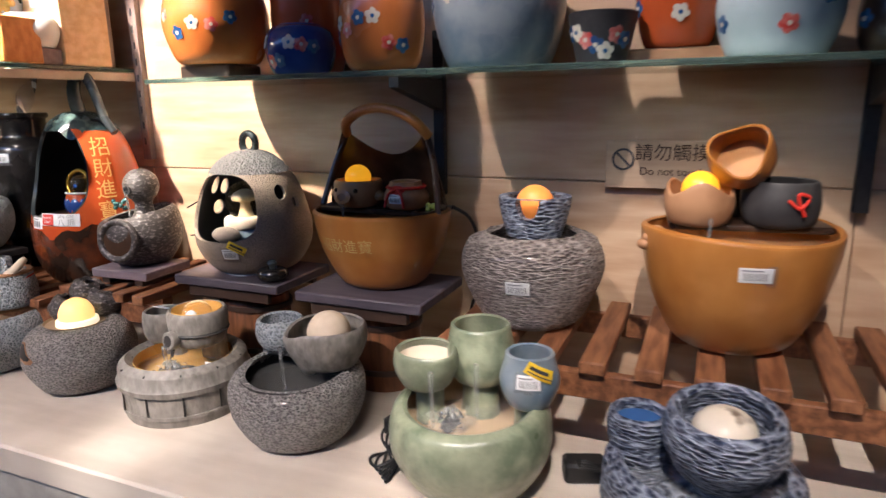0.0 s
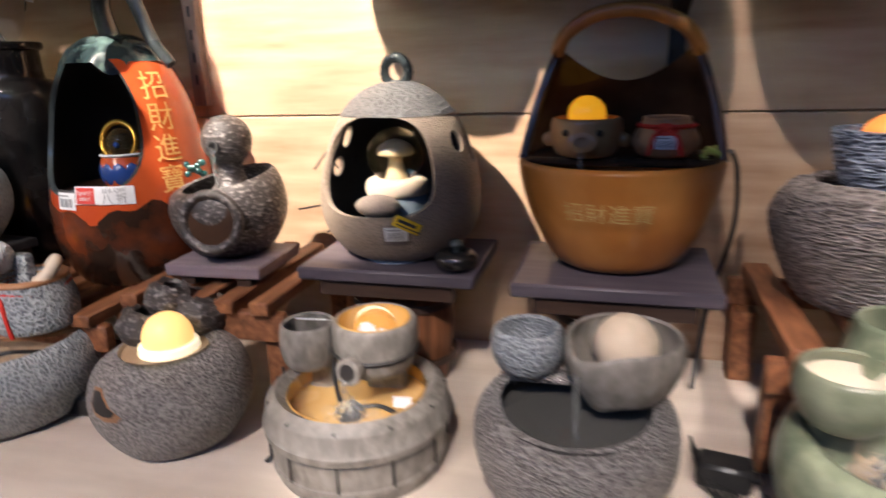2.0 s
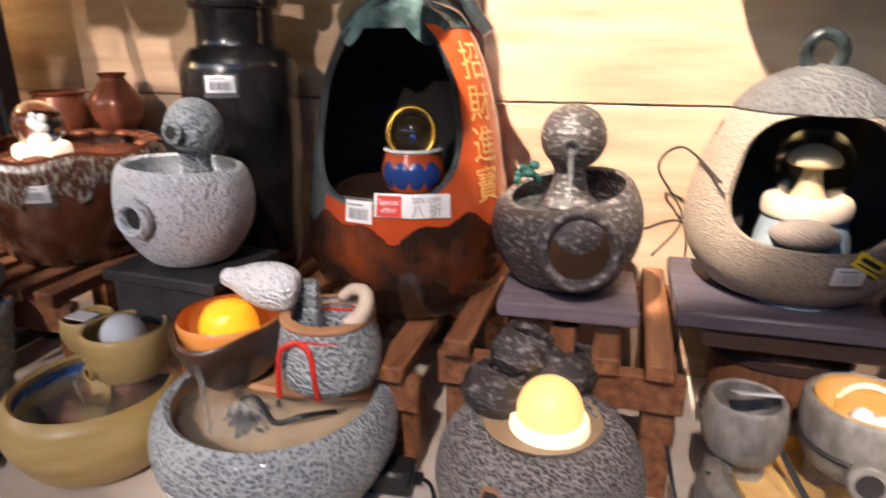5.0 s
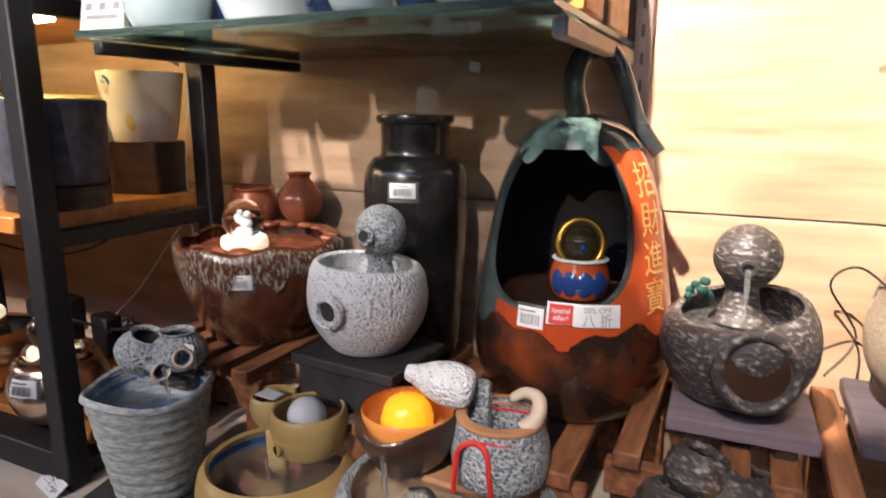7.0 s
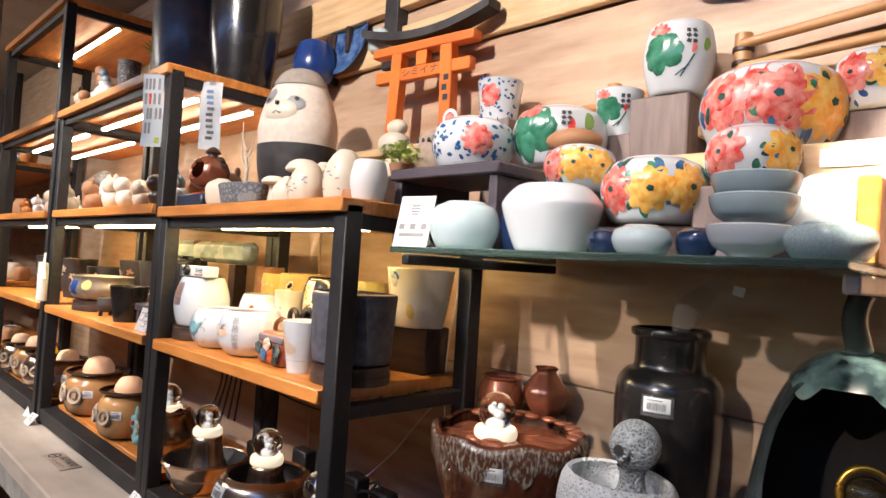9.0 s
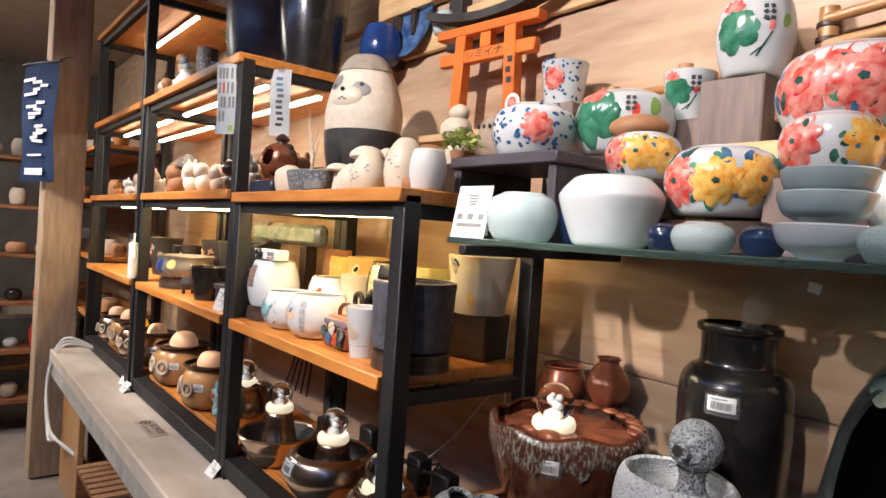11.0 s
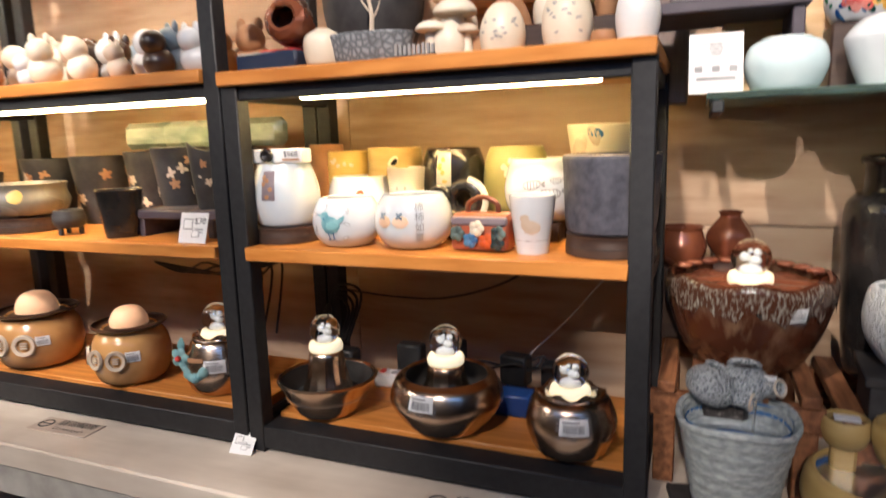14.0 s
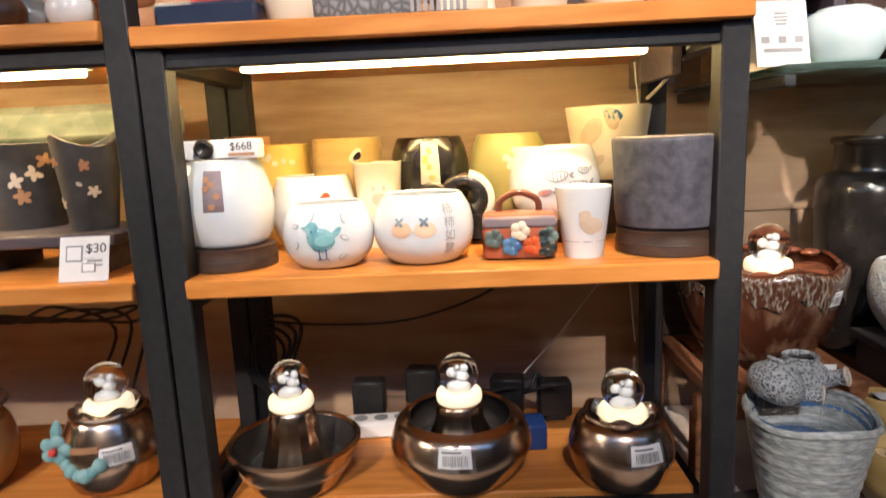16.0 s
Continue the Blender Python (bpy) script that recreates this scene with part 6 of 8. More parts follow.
for x, r, h, m, lab in ((-3.345, 0.05, 0.235, TERRA, "orange clay pot tucked at the back"), (-3.31, 0.0, 0, None, "")):
    if m:
        pot("planter", x, 1.37, S1, drum_pr(r, h), m, lab, seg=28)

# neighbouring bay, middle board: black ware with blossoms
rnd = random.Random(5)


def blossom_pot(x, y, z, r, h, label, m=None, seed=0, bend=None):
    PR = cup_pr(r, h, 0.7)
    t = pot("planter", x, y, z, PR, m or MATTBLACK, label, bend=bend, seg=36)
    rr = random.Random(seed)
    for k in range(5):
        a, zz = F + rr.uniform(-0.9, 1.1), h * rr.uniform(0.3, 0.85)
        part("blossom", decal(PR, a, zz, [petal(0, 0, r * 0.20, j * 1.257 + k, 0.6) for j in range(5 if k % 2 else 4)]), PALECLAY if k % 3 else TERRA, t, "painted blossom")
    return t


blossom_pot(-3.585, 1.16, S1 + 0.075, 0.060, 0.165, "black square-lipped pot painted with cream blossoms", seed=1, bend=lambda a, r, z: (r * (1 + 0.06 * math.cos(4 * a)), z + 0.012 * math.sin(2 * a) * (z / 0.165) ** 3))
blossom_pot(-3.76, 1.24, S1 + 0.05, 0.085, 0.19, "large black pot painted with pale blossoms", seed=2)
blossom_pot(-3.96, 1.33, S1, 0.09, 0.23, "tall black planter with small blossoms", seed=3)
blossom_pot(-4.20, 1.34, S1, 0.10, 0.22, "wide black planter with gold blossoms", seed=4)
blossom_pot(-4.44, 1.33, S1, 0.09, 0.215, "black planter with painted sprigs", seed=6)
for k in range(4):
    blossom_pot(-4.80 - 0.24 * k, 1.30 - 0.06 * (k % 2), S1, 0.09, 0.17 + 0.03 * (k % 2), "black painted planter in the far bay", seed=10 + k)
t = thing("riser", -3.66, 1.16, S1, "low dark painted bench riser", "riser")
part("block", boxes(((0, 0.02, 0.062), (0.30, 0.20, 0.024)), bevel=0.004), STOOL, t)
for s in (-1, 1):
    part("foot", boxes(((s * 0.12, 0.02, 0.025), (0.02, 0.18, 0.05))), STOOL, t)
PR = globe_pr(0.125, 0.10, 0.6, 0.97)
t = pot("bowl", -4.30, 1.13, S1 + 0.045, PR, mat("smoky_glaze", (0.10, 0.09, 0.075), (0.24, 0.22, 0.18), 0.3, scale=7, coat=0.3), "smoky grey bowl with a blue panel", "bowl", seg=48)
part("blue_panel", decal(PR, F + 0.15, 0.055, [rect(0, 0, 0.06, 0.06)]), COBALT, t)
for k in range(2):
    part("gold_panel", decal(PR, F + 0.75 - k * 1.3, 0.055, [petal(-0.02, 0, 0.045, 0.5 + k, 0.9)]), YELLOWPOT, t)
stand_disc(-4.30, 1.13, S1, 0.11, 0.045, "dark turned wooden stand")
t = pot("planter", -3.84, 1.08, S1, cup_pr(0.066, 0.13, 0.72), BLACKPOT, "black square cup with worn rim", bend=lambda a, r, z: (r * (1 + 0.07 * math.cos(4 * a)), z))
t = pot("censer", -4.05, 1.08, S1 + 0.02, globe_pr(0.045, 0.05, 0.7, 0.9), MATTBLACK, "small black three-legged censer", "censer")
for k in range(3):
    part("foot", boxes(((0.03 * math.cos(k * 2.1 - 1.57), 0.03 * math.sin(k * 2.1 - 1.57), -0.008), (0.012, 0.012, 0.024))), MATTBLACK, t)
t = thing("celadon_roll", -3.80, 1.38, S1 + 0.235, "pale green painted ceramic slab at the back", "ornament")
part("slab", boxes(((0, 0, 0.045), (0.62, 0.06, 0.085)), bevel=0.02), mat("celadon_painted", (0.17, 0.22, 0.21), (0.36, 0.41, 0.39), 0.25, scale=8, stretch=(1, 1, 3), coat=0.3), t)
for s in (-0.2, 0.2):
    part("prop", boxes(((s, 0, -0.117), (0.05, 0.05, 0.236))), DARKWOOD, t)


def price_card(x, y, z, w, h, label, rz=0, lean=-18, red=False, text=""):
    t = thing("price_card", x, y, z, label, "card", rz)
    c = part("card", boxes(((0, 0, h / 2), (w, 0.002, h)), bevel=0), PAPER, t, at=pose(0, 0, 0.001, lean, 0, 0))
    for k, (u, v, a, b) in enumerate(((-0.2, 0.62, 0.34, 0.36), (0.1, 0.30, 0.28, 0.2), (0.22, 0.45, 0.3, 0.05), (0.22, 0.35, 0.3, 0.04))):
        if k < 2:
            part("sketch", boxes(((u * w, -0.0016, v * h), (a * w, 0.001, b * h)), bevel=0), GREYINK, c)
            part("sketch_fill", boxes(((u * w, -0.0022, v * h), (a * w * 0.82, 0.001, b * h * 0.8)), bevel=0), PAPER, c)
        else:
            part("line", boxes(((u * w, -0.0016, v * h), (a * w, 0.001, b * h)), bevel=0), GREYINK, c)
    if text:
        part("price", letters(text, h * 0.30), INK, c, at=pose(w * 0.24, -0.0022, h * 0.72, 90, 0, 0), label="hand-written price " + text)
    part("prop", boxes(((0, 0.012, h * 0.25), (w * 0.4, 0.002, h * 0.5)), bevel=0), PAPER, t, at=pose(0, 0.006, 0, 10, 0, 0))
    return t


price_card(-3.533, 1.012, S1, 0.085, 0.078, "white handwritten price card marked $30", rz=2, text="$30")
price_card(-3.40, 0.968, ZB, 0.065, 0.055, "small clear-backed price card on the bench edge", rz=4, lean=-40)
price_card(-4.60, 0.955, ZB, 0.07, 0.055, "small price card on the bench edge", rz=4, lean=-40)
price_card(-4.75, 0.99, ZB, 0.05, 0.05, "small price card leaning on the rack", rz=24, lean=-30)
price_card(-2.47, 0.975, ZB, 0.09, 0.035, "folded pale price card on the bench", rz=-14, lean=-55)
for x in (-2.77, -3.98):
    t = thing("notice_plate", x, 0.935, ZB, "flat pale notice plate reading do not touch", "sign", rz=2)
    part("plate", boxes(((0, 0, 0.002), (0.215, 0.075, 0.004)), bevel=0.001), mat("kraft_plate", (0.52, 0.42, 0.34), (0.58, 0.48, 0.40), 0.5), t)
    part("symbol", lathe([(0.018, 0.004), (0.018, 0.0055), (0.022, 0.0055), (0.022, 0.004)], 28), INK, t, at=pose(-0.075, 0, 0))
    part("slash", boxes(((-0.075, 0, 0.0048), (0.036, 0.004, 0.001)), bevel=0), INK, t)
    part("notice_text", letters("請勿觸摸", 0.034), INK, t, at=pose(0.028, 0.014, 0.0052), label="dark printed line")
    part("notice_text", letters("Do not touch", 0.020), INK, t, at=pose(0.028, -0.018, 0.0052), label="dark printed line")
t = thing("notice_plate", 0.092, YW - 0.022, 1.418, "brown wooden notice plate on the wall", "sign")
part("plate", boxes(((0, 0, 0), (0.245, 0.006, 0.112)), bevel=0.001), mat("wood_plate", (0.40, 0.28, 0.19), (0.46, 0.33, 0.23), 0.5, scale=6, stretch=(1, 3, 12)), t)
part("symbol", lathe([(0.021, 0), (0.021, 0.002), (0.026, 0.002), (0.026, 0)], 28), INK, t, at=pose(-0.082, -0.003, 0.012, 90, 0, 0))
part("slash", boxes(((0, 0, 0), (0.044, 0.001, 0.005)), bevel=0), INK, t, at=pose(-0.082, -0.0045, 0.012, 0, 45, 0))
part("notice_text", letters("請勿觸摸", 0.042), DKBROWN, t, at=pose(0.028, -0.0045, 0.026, 90, 0, 0), label="dark printed line")
part("notice_text", letters("Do not touch", 0.026), DKBROWN, t, at=pose(0.028, -0.0045, -0.016, 90, 0, 0), label="dark printed line")

# ---- low boards: globe fountains ----
S0 = 0.930


def globe_fountain(x, y, pr, m, label, gx=0, gy=0, gz=None, gr=0.036, cone=True, lab=None, rz=0, cone_h=0.10, glow=True, lip=None):
    t = thing("globe_fountain", x, y, S0, label, "fountain", rz)
    part("bowl", lathe(walls(pr, 0.012, 0.35), 56), m, t)
    h = pr[-1][1]
    if cone:
        inner = [(r - 0.0135, z) for r, z in pr if z > h * 0.42]
        part("lining", lathe([(0, inner[0][1])] + inner, 48), DARK_AND_SHADE, t, "black glazed inside")
    pond(t, pr[-1][0] - 0.02, h * 0.52)
    if cone:
        part("cone", lathe(spline([(0.066, 0), (0.060, 0.02), (0.048, cone_h * 0.55), (0.039, cone_h), (0, cone_h + 0.002)], 4), 40, bend=lambda a, r, z: (r * (1 + 0.03 * math.sin(16 * a)), z)), BRONZE, t, "ribbed bronze cone", at=pose(gx, gy, h * 0.55))
        gz = h * 0.55 + cone_h
    else:
        part("lid", lathe(spline([(0, h - 0.006), (pr[-1][0] * 0.6, h - 0.004), (pr[-1][0] * 0.97, h + 0.008), (pr[-1][0] * 1.05, h + 0.002)], 3), 44, bend=lambda a, r, z: (r * (1 + 0.05 * math.sin(6 * a)), z + 0.003 * math.sin(6 * a))), m, t, "wavy lid")
        gz = h - 0.002
        part("collar", lathe([(gr * 0.9, 0.004), (gr * 1.15, 0.002), (gr * 1.42, 0.012), (gr * 1.45, 0.016), (gr * 1.38, 0.014), (gr * 1.1, 0.006)], 60, bend=lambda a, r, z: (r, z + (0.006 * math.sin(6 * a) if r > gr * 1.2 else 0))), mat("silver_collar", (0.62, 0.58, 0.52), (0.7, 0.66, 0.6), 0.15, metal=0.9), t, "wavy silver collar", at=pose(gx, gy, gz))
    snow_globe(t, gx, gy, gz, gr, glow)
    if lab is not None:
        price_label(t, pr, lab[0], lab[1], 0.060, 0.034)
    return t


globe_fountain(-3.228, 1.125, spline([(0.065, 0), (0.085, 0.012), (0.108, 0.055), (0.124, 0.082), (0.130, 0.094)], 4), BRONZE, "brown flared bowl fountain with a bronze cone and snow globe", cone_h=0.112, gr=0.039)
globe_fountain(-2.900, 1.14, spline([(0.065, 0), (0.095, 0.010), (0.132, 0.060), (0.138, 0.085), (0.126, 0.120), (0.112, 0.132)], 5), BRONZE, "mirror-bronze round bowl fountain with a snow globe", lab=(F - 0.08, 0.104), cone_h=0.085, gr=0.040)
globe_fountain(-2.592, 1.110, spline([(0.055, 0), (0.078, 0.010), (0.097, 0.055), (0.098, 0.085), (0.084, 0.122), (0.070, 0.132)], 5), BRONZE, "small bronze pot fountain with a gold snow globe", cone=False, lab=(F + 0.25, 0.094), gr=0.040, gy=-0.01)
t = globe_fountain(-3.61, 1.16, spline([(0.055, 0), (0.080, 0.010), (0.098, 0.06), (0.095, 0.10), (0.078, 0.145), (0.070, 0.155)], 5), BRONZE, "brown pot fountain with turquoise bead flower", cone=False, lab=(F + 0.55, 0.095), gr=0.042)
bloomp = part("bead_flower", merge(*[ball(0.014, (0.018 * math.cos(k * 1.257), 0, 0.018 * math.sin(k * 1.257)), 10, (1, 0.5, 1)) for k in range(5)]), TURQ, t, "turquoise bead flower", at=pose(-0.062, -0.088, 0.112))
part("red_bead", ball(0.008, (0, -0.01, 0), 10), REDINK, bloomp)
for k in range(6):
    a, zz = F - 0.50 + 0.15 * k, 0.082 - 0.020 * math.sin(math.pi * k / 5)
    part("bead", ball(0.012 + 0.003 * (k % 2), (0.098 * math.cos(a), 0.098 * math.sin(a), zz), 12), TURQ, t, "turquoise bead")
part("leaf_bead", lathe(spline([(0, 0), (0.008, 0.006), (0.012, 0.026), (0.005, 0.044), (0, 0.047)], 3), 12, flat=0.5), TURQ, t, "turquoise leaf bead", at=pose(-0.062, -0.085, 0.125, 0, 10, 0))
part("clay_band", decal(globe_pr(0.098, 0.155, 0.57, 0.72), F - 0.05, 0.112, [rect(0, 0, 0.055, 0.012, 0.05)], 0.004), TERRA, t, "raised clay band")
ORB = mat("orange_brown_glaze", (0.44, 0.20, 0.06), (0.56, 0.31, 0.12), 0.2, scale=7, third=(0.22, 0.085, 0.035), coat=0.3)
for k, (x, y, r, h) in enumerate(((-3.93, 1.14, 0.112, 0.165), (-4.36, 1.16, 0.130, 0.17), (-4.78, 1.15, 0.10, 0.16), (-5.02, 1.12, 0.10, 0.16), (-5.30, 1.14, 0.11, 0.16), (-5.55, 1.12, 0.10, 0.15))):
    pr = globe_pr(r, h, 0.55, 0.72)
    t = thing("lamp_fountain", x, y, S0, "orange-brown pot fountain with coin medallions and a glowing dome", "fountain", rz=8 * k, group="dome-topped lamp fountains")
    part("pot", lathe(walls(pr, 0.01, 0.4), 48), ORB if k % 2 == 0 or k == 1 else BRONZE, t)
    part("dome_tray", lathe(spline([(0, h - 0.004), (r * 0.75, h), (r * 0.95, h + 0.010), (r * 0.9, h + 0.016)], 3), 40), DKBROWN, t)
    part("dome", lathe(spline([(r * 0.48, 0), (r * 0.46, r * 0.2), (r * 0.30, r * 0.44), (0, r * 0.52)], 4), 32), GLOWDOME if k != 3 else GLOWYELLOW, t, "softly glowing dome", at=pose(0, 0, h + 0.006))
    for j in range(3):
        a = F - 0.75 + j * 0.6
        rr = radius(pr, h * 0.55)
        med = part("medallion", lathe([(r * 0.17, 0), (r * 0.17, 0.008), (r * 0.25, 0.010), (r * 0.27, 0.002)], 26), PALECLAY, t, "coin medallion", at=pose(rr * math.cos(a) * 0.99, rr * math.sin(a) * 0.99, h * 0.55, 86, 0, math.degrees(a) + 90))
        part("coin_frame", boxes(((0, 0, 0.006), (r * 0.15, r * 0.03, 0.006)), ((0, r * 0.06, 0.006), (r * 0.15, r * 0.03, 0.006)), ((0, -r * 0.06, 0.006), (r * 0.15, r * 0.03, 0.006)), bevel=0), PALECLAY, med)
    price_label(t, pr, F + 0.85, h * 0.6, 0.04, 0.03, sleeve=False)

# adapters, power strip, cables on the low board
for x, y, z, m, lab in ((-2.99, 1.41, 0.085, PLASTIC, "black square power adapter"), (-2.79, 1.37, 0.072, PLASTIC, "black square power adapter with a blue light"), (-3.30, 1.34, 0.05, PLASTIC, "black power adapter lying flat"), (-3.12, 1.41, 0.06, PLASTIC, "black plug block on the board"), (-2.68, 1.38, 0.055, PLASTIC, "black plug block beside the cable")):
    t = thing("power_adapter", x, y, S0, lab, "adapter", rz=random.Random(int(x * 50)).uniform(-10, 10))
    part("case", boxes(((0, 0, z), (0.078, 0.048, 0.085)), bevel=0.006), PLASTIC, t)
    part("foot", boxes(((0, 0, (z - 0.036) / 2), (0.05, 0.04, z - 0.040)), bevel=0.003), PLASTIC, t)
t = thing("power_strip", -3.07, 1.33, S0, "white multi-socket power strip with a red switch", "power strip", rz=4)
part("case", boxes(((0, 0, 0.02), (0.24, 0.055, 0.04)), bevel=0.006), PAPER, t)
for k in range(4):
    part("socket", lathe([(0, 0.0402), (0.016, 0.0402), (0.016, 0.041), (0, 0.041)], 18), GREYINK, t, at=pose(-0.06 + k * 0.046, 0, 0))
part("switch", boxes(((-0.10, 0, 0.042), (0.016, 0.022, 0.006))), REDINK, t)
t = thing("storage_box", -2.765, 1.26, S0, "flat dark blue plastic box", "box")
part("body", boxes(((0, 0, 0.028), (0.095, 0.07, 0.056)), bevel=0.004), mat("blue_plastic", (0.008, 0.03, 0.13), (0.01, 0.04, 0.16), 0.4), t)
cable("cable", [(-3.34, 1.42, 1.18), (-3.2, 1.43, 1.165), (-3.02, 1.43, 1.17), (-2.85, 1.43, 1.22), (-2.72, 1.42, 1.30), (-2.66, 1.42, 1.345)], 0.0035)
cable("cable", [(-2.66, 1.42, 1.335), (-2.62, 1.40, 1.30), (-2.58, 1.41, 1.31), (-2.56, 1.42, 1.34)], 0.004)
cable("cable", [(-2.64, 1.42, 1.34), (-2.60, 1.40, 1.31), (-2.55, 1.41, 1.33)], 0.004)
cable("cable", [(-2.47, 1.40, 1.34), (-2.56, 1.40, 1.26), (-2.66, 1.39, 1.14), (-2.75, 1.37, 1.05)], 0.0018, WHITECORD, "thin white cord hanging to an adapter")
cable("cable", [(-2.49, 1.41, 1.74), (-2.478, 1.41, 1.60), (-2.49, 1.40, 1.45), (-2.50, 1.41, 1.30), (-2.48, 1.42, 1.1)], 0.0018, WHITECORD, "thin white lamp cord down the post")
cable("cable", [(-2.46, 1.16, 1.74), (-2.445, 1.25, 1.72), (-2.46, 1.33, 1.68), (-2.47, 1.38, 1.66)], 0.004, WHITECORD, "white lamp lead looping to the post")
for k in range(4):
    cable("cable", [(-3.36 + 0.012 * k, 1.39, 1.02), (-3.31 + 0.015 * k, 1.385, 1.12 + 0.02 * k), (-3.36, 1.40, 1.16 + 0.01 * k), (-3.41 + 0.01 * k, 1.39, 1.08), (-3.34, 1.38, 1.0)], 0.0045)
for k in range(5):
    cable("cable", [(-3.80 + 0.05 * k, 1.41, 1.02), (-3.72 + 0.04 * k, 1.41, 1.18 + 0.02 * k), (-3.86 + 0.05 * k, 1.41, 1.24 - 0.01 * k), (-3.98 + 0.05 * k, 1.42, 1.20), (-4.1, 1.42, 1.23)], 0.004)
for k in range(3):
    cable("cable", [(-2.95 + 0.09 * k, 1.36, 1.0), (-2.88 + 0.09 * k, 1.33, 1.03), (-2.80 + 0.06 * k, 1.37, 1.01), (-2.72, 1.39, 1.04)], 0.004)
# cables on the bench and wall
cable("cable", [(-1.10, 1.33, 1.30), (-1.14, 1.50, 1.32), (-1.17, 1.57, 1.27), (-1.12, 1.58, 1.18), (-1.17, 1.50, 1.13)], 0.002)
cable("cable", [(-1.19, 1.42, 1.20), (-1.13, 1.52, 1.19), (-1.09, 1.58, 1.13), (-1.10, 1.56, 1.0), (-1.12, 1.5, 0.86)], 0.002)
cable("cable", [(-0.37, 1.45, 1.32), (-0.345, 1.52, 1.27), (-0.335, 1.56, 1.15), (-0.37, 1.55, 1.0), (-0.40, 1.45, 0.86)], 0.0045)
for k in range(5):
    cable("cable", [(-0.42, 1.22 + 0.01 * k, 0.87), (-0.36 - 0.012 * k, 1.12, 0.856 + 0.004 * k), (-0.40 + 0.015 * k, 1.06, 0.856), (-0.37 + 0.01 * k, 1.03 - 0.01 * k, 0.857), (-0.33, 1.08 + 0.012 * k, 0.87)], 0.003)
for k in range(4):
    cable("cable", [(-0.02 + 0.02 * k, 1.17, 0.86), (0.02, 1.13 - 0.01 * k, 0.90), (0.05 + 0.01 * k, 1.16, 0.87), (0.0, 1.20, 0.86)], 0.003)
cable("cable", [(-1.52, 1.17, 0.856), (-1.47, 1.15, 0.862), (-1.44, 1.10, 0.86), (-1.42, 1.13, 0.90)], 0.003)
cable("cable", [(-1.14, 1.21, 0.95), (-1.12, 1.17, 0.88), (-1.09, 1.14, 0.857), (-1.10, 1.06, 0.857)], 0.003)
for x, y, rz in ((0.02, 1.15, 20), (-0.38, 1.17, -10), (-1.53, 1.14, 5)):
    t = thing("power_adapter", x, y, ZB, "black power adapter lying on the bench", "adapter", rz)
    part("case", boxes(((0, 0, 0.022), (0.08, 0.05, 0.042)), bevel=0.006), PLASTIC, t)
    part("plug_pin", boxes(((0.045, 0, 0.022), (0.014, 0.02, 0.006)), bevel=0), STEEL, t)

# ---- painted pots on the glass shelf ----
G1 = 1.690


def floral(t, pr, seed, red=1, yellow=1, leaves=5, ang=F + 0.4, zc=0.5, size=0.5):
    """Peonies and leaves painted round the front."""
    rr = random.Random(seed)
    h, r = pr[-1][1], max(p[0] for p in pr)
    spots = [(ang - 0.75 + 1.5 * k / max(red + yellow - 1, 1), k < red) for k in range(red + yellow)]
    rr.shuffle(spots)
    for k in range(leaves):
        a, zz = ang - 1.3 + 2.6 * k / max(leaves - 1, 1), h * (zc + rr.uniform(-0.2, 0.22))
        for q, shape in enumerate(sprig(min(r, h) * 0.42, 6, seed * 7 + k)):
            part("leaf", decal(pr, a, zz, [shape], 0.0008 + 0.0002 * q), (LEAFG, LEAFB, LEAFDK)[(k + q // 3) % 3], t)
    for k, (a, isred) in enumerate(spots):
        zz = h * (zc + rr.uniform(-0.05, 0.12))
        m = PEONY if isred else PEONYY
        pb = part("peony", decal(pr, a, zz, [scallop(min(h, r) * size, 9, seed + k)], 0.0022), m, t, "red painted peony" if isred else "yellow painted peony")
        part("petal_ring", decal(pr, a, zz, [scallop(min(h, r) * size * 0.68, 7, seed + k + 3)], 0.0034), m, pb)
        part("petal_ring", decal(pr, a, zz, [scallop(min(h, r) * size * 0.36, 5, seed + k + 5)], 0.0046), m, pb)
        part("heart", decal(pr, a, zz, [scallop(min(h, r) * 0.06, 5, 2)], 0.0058), LEAFDK, pb)


def lotus_paint(t, pr, ang=F, s=1.0):
    h, r = pr[-1][1], max(p[0] for p in pr)
    part("lotus_leaf", decal(pr, ang - 0.30, h * 0.52, [petal(0, 0, r * 0.62, k * 0.7 - 0.5, 0.8) for k in range(8)], 0.0012), LEAFG, t, "large green painted lotus leaf")
    part("lotus_flower", decal(pr, ang - 0.42, h * 0.80, [petal(0, 0, r * 0.34, 0.3 + k * 0.6, 0.5) for k in range(5)], 0.0030), PEONY, t, "red painted lotus flower")
    part("lotus_bud", decal(pr, ang + 0.55, h * 0.50, [petal(0, 0, r * 0.30, 1.4, 0.5)], 0.0015), PEONY, t)
    part("small_leaf", decal(pr, ang + 0.92, h * 0.55, [petal(0, 0, r * 0.40, 1.3, 0.6)], 0.0015), mat("light_leaf_paint", (0.16, 0.30, 0.06), (0.25, 0.38, 0.10), 0.25, coat=0.4), t)
    part("stalk", decal(pr, ang + 0.42, h * 0.34, [rect(0, 0, 0.0028, h * 0.34, -0.5), rect(-0.01, -0.01, 0.0024, h * 0.22, -0.9)], 0.0015), LEAFDK, t)
    part("inscription", decal(pr, ang + 0.42, h * 0.82, [rect(0.012 * (j % 2), -0.012 * (j // 2), 0.008, 0.0085, 0.3 * j) for j in range(6)], 0.0015), INK, t, "small brush writing")


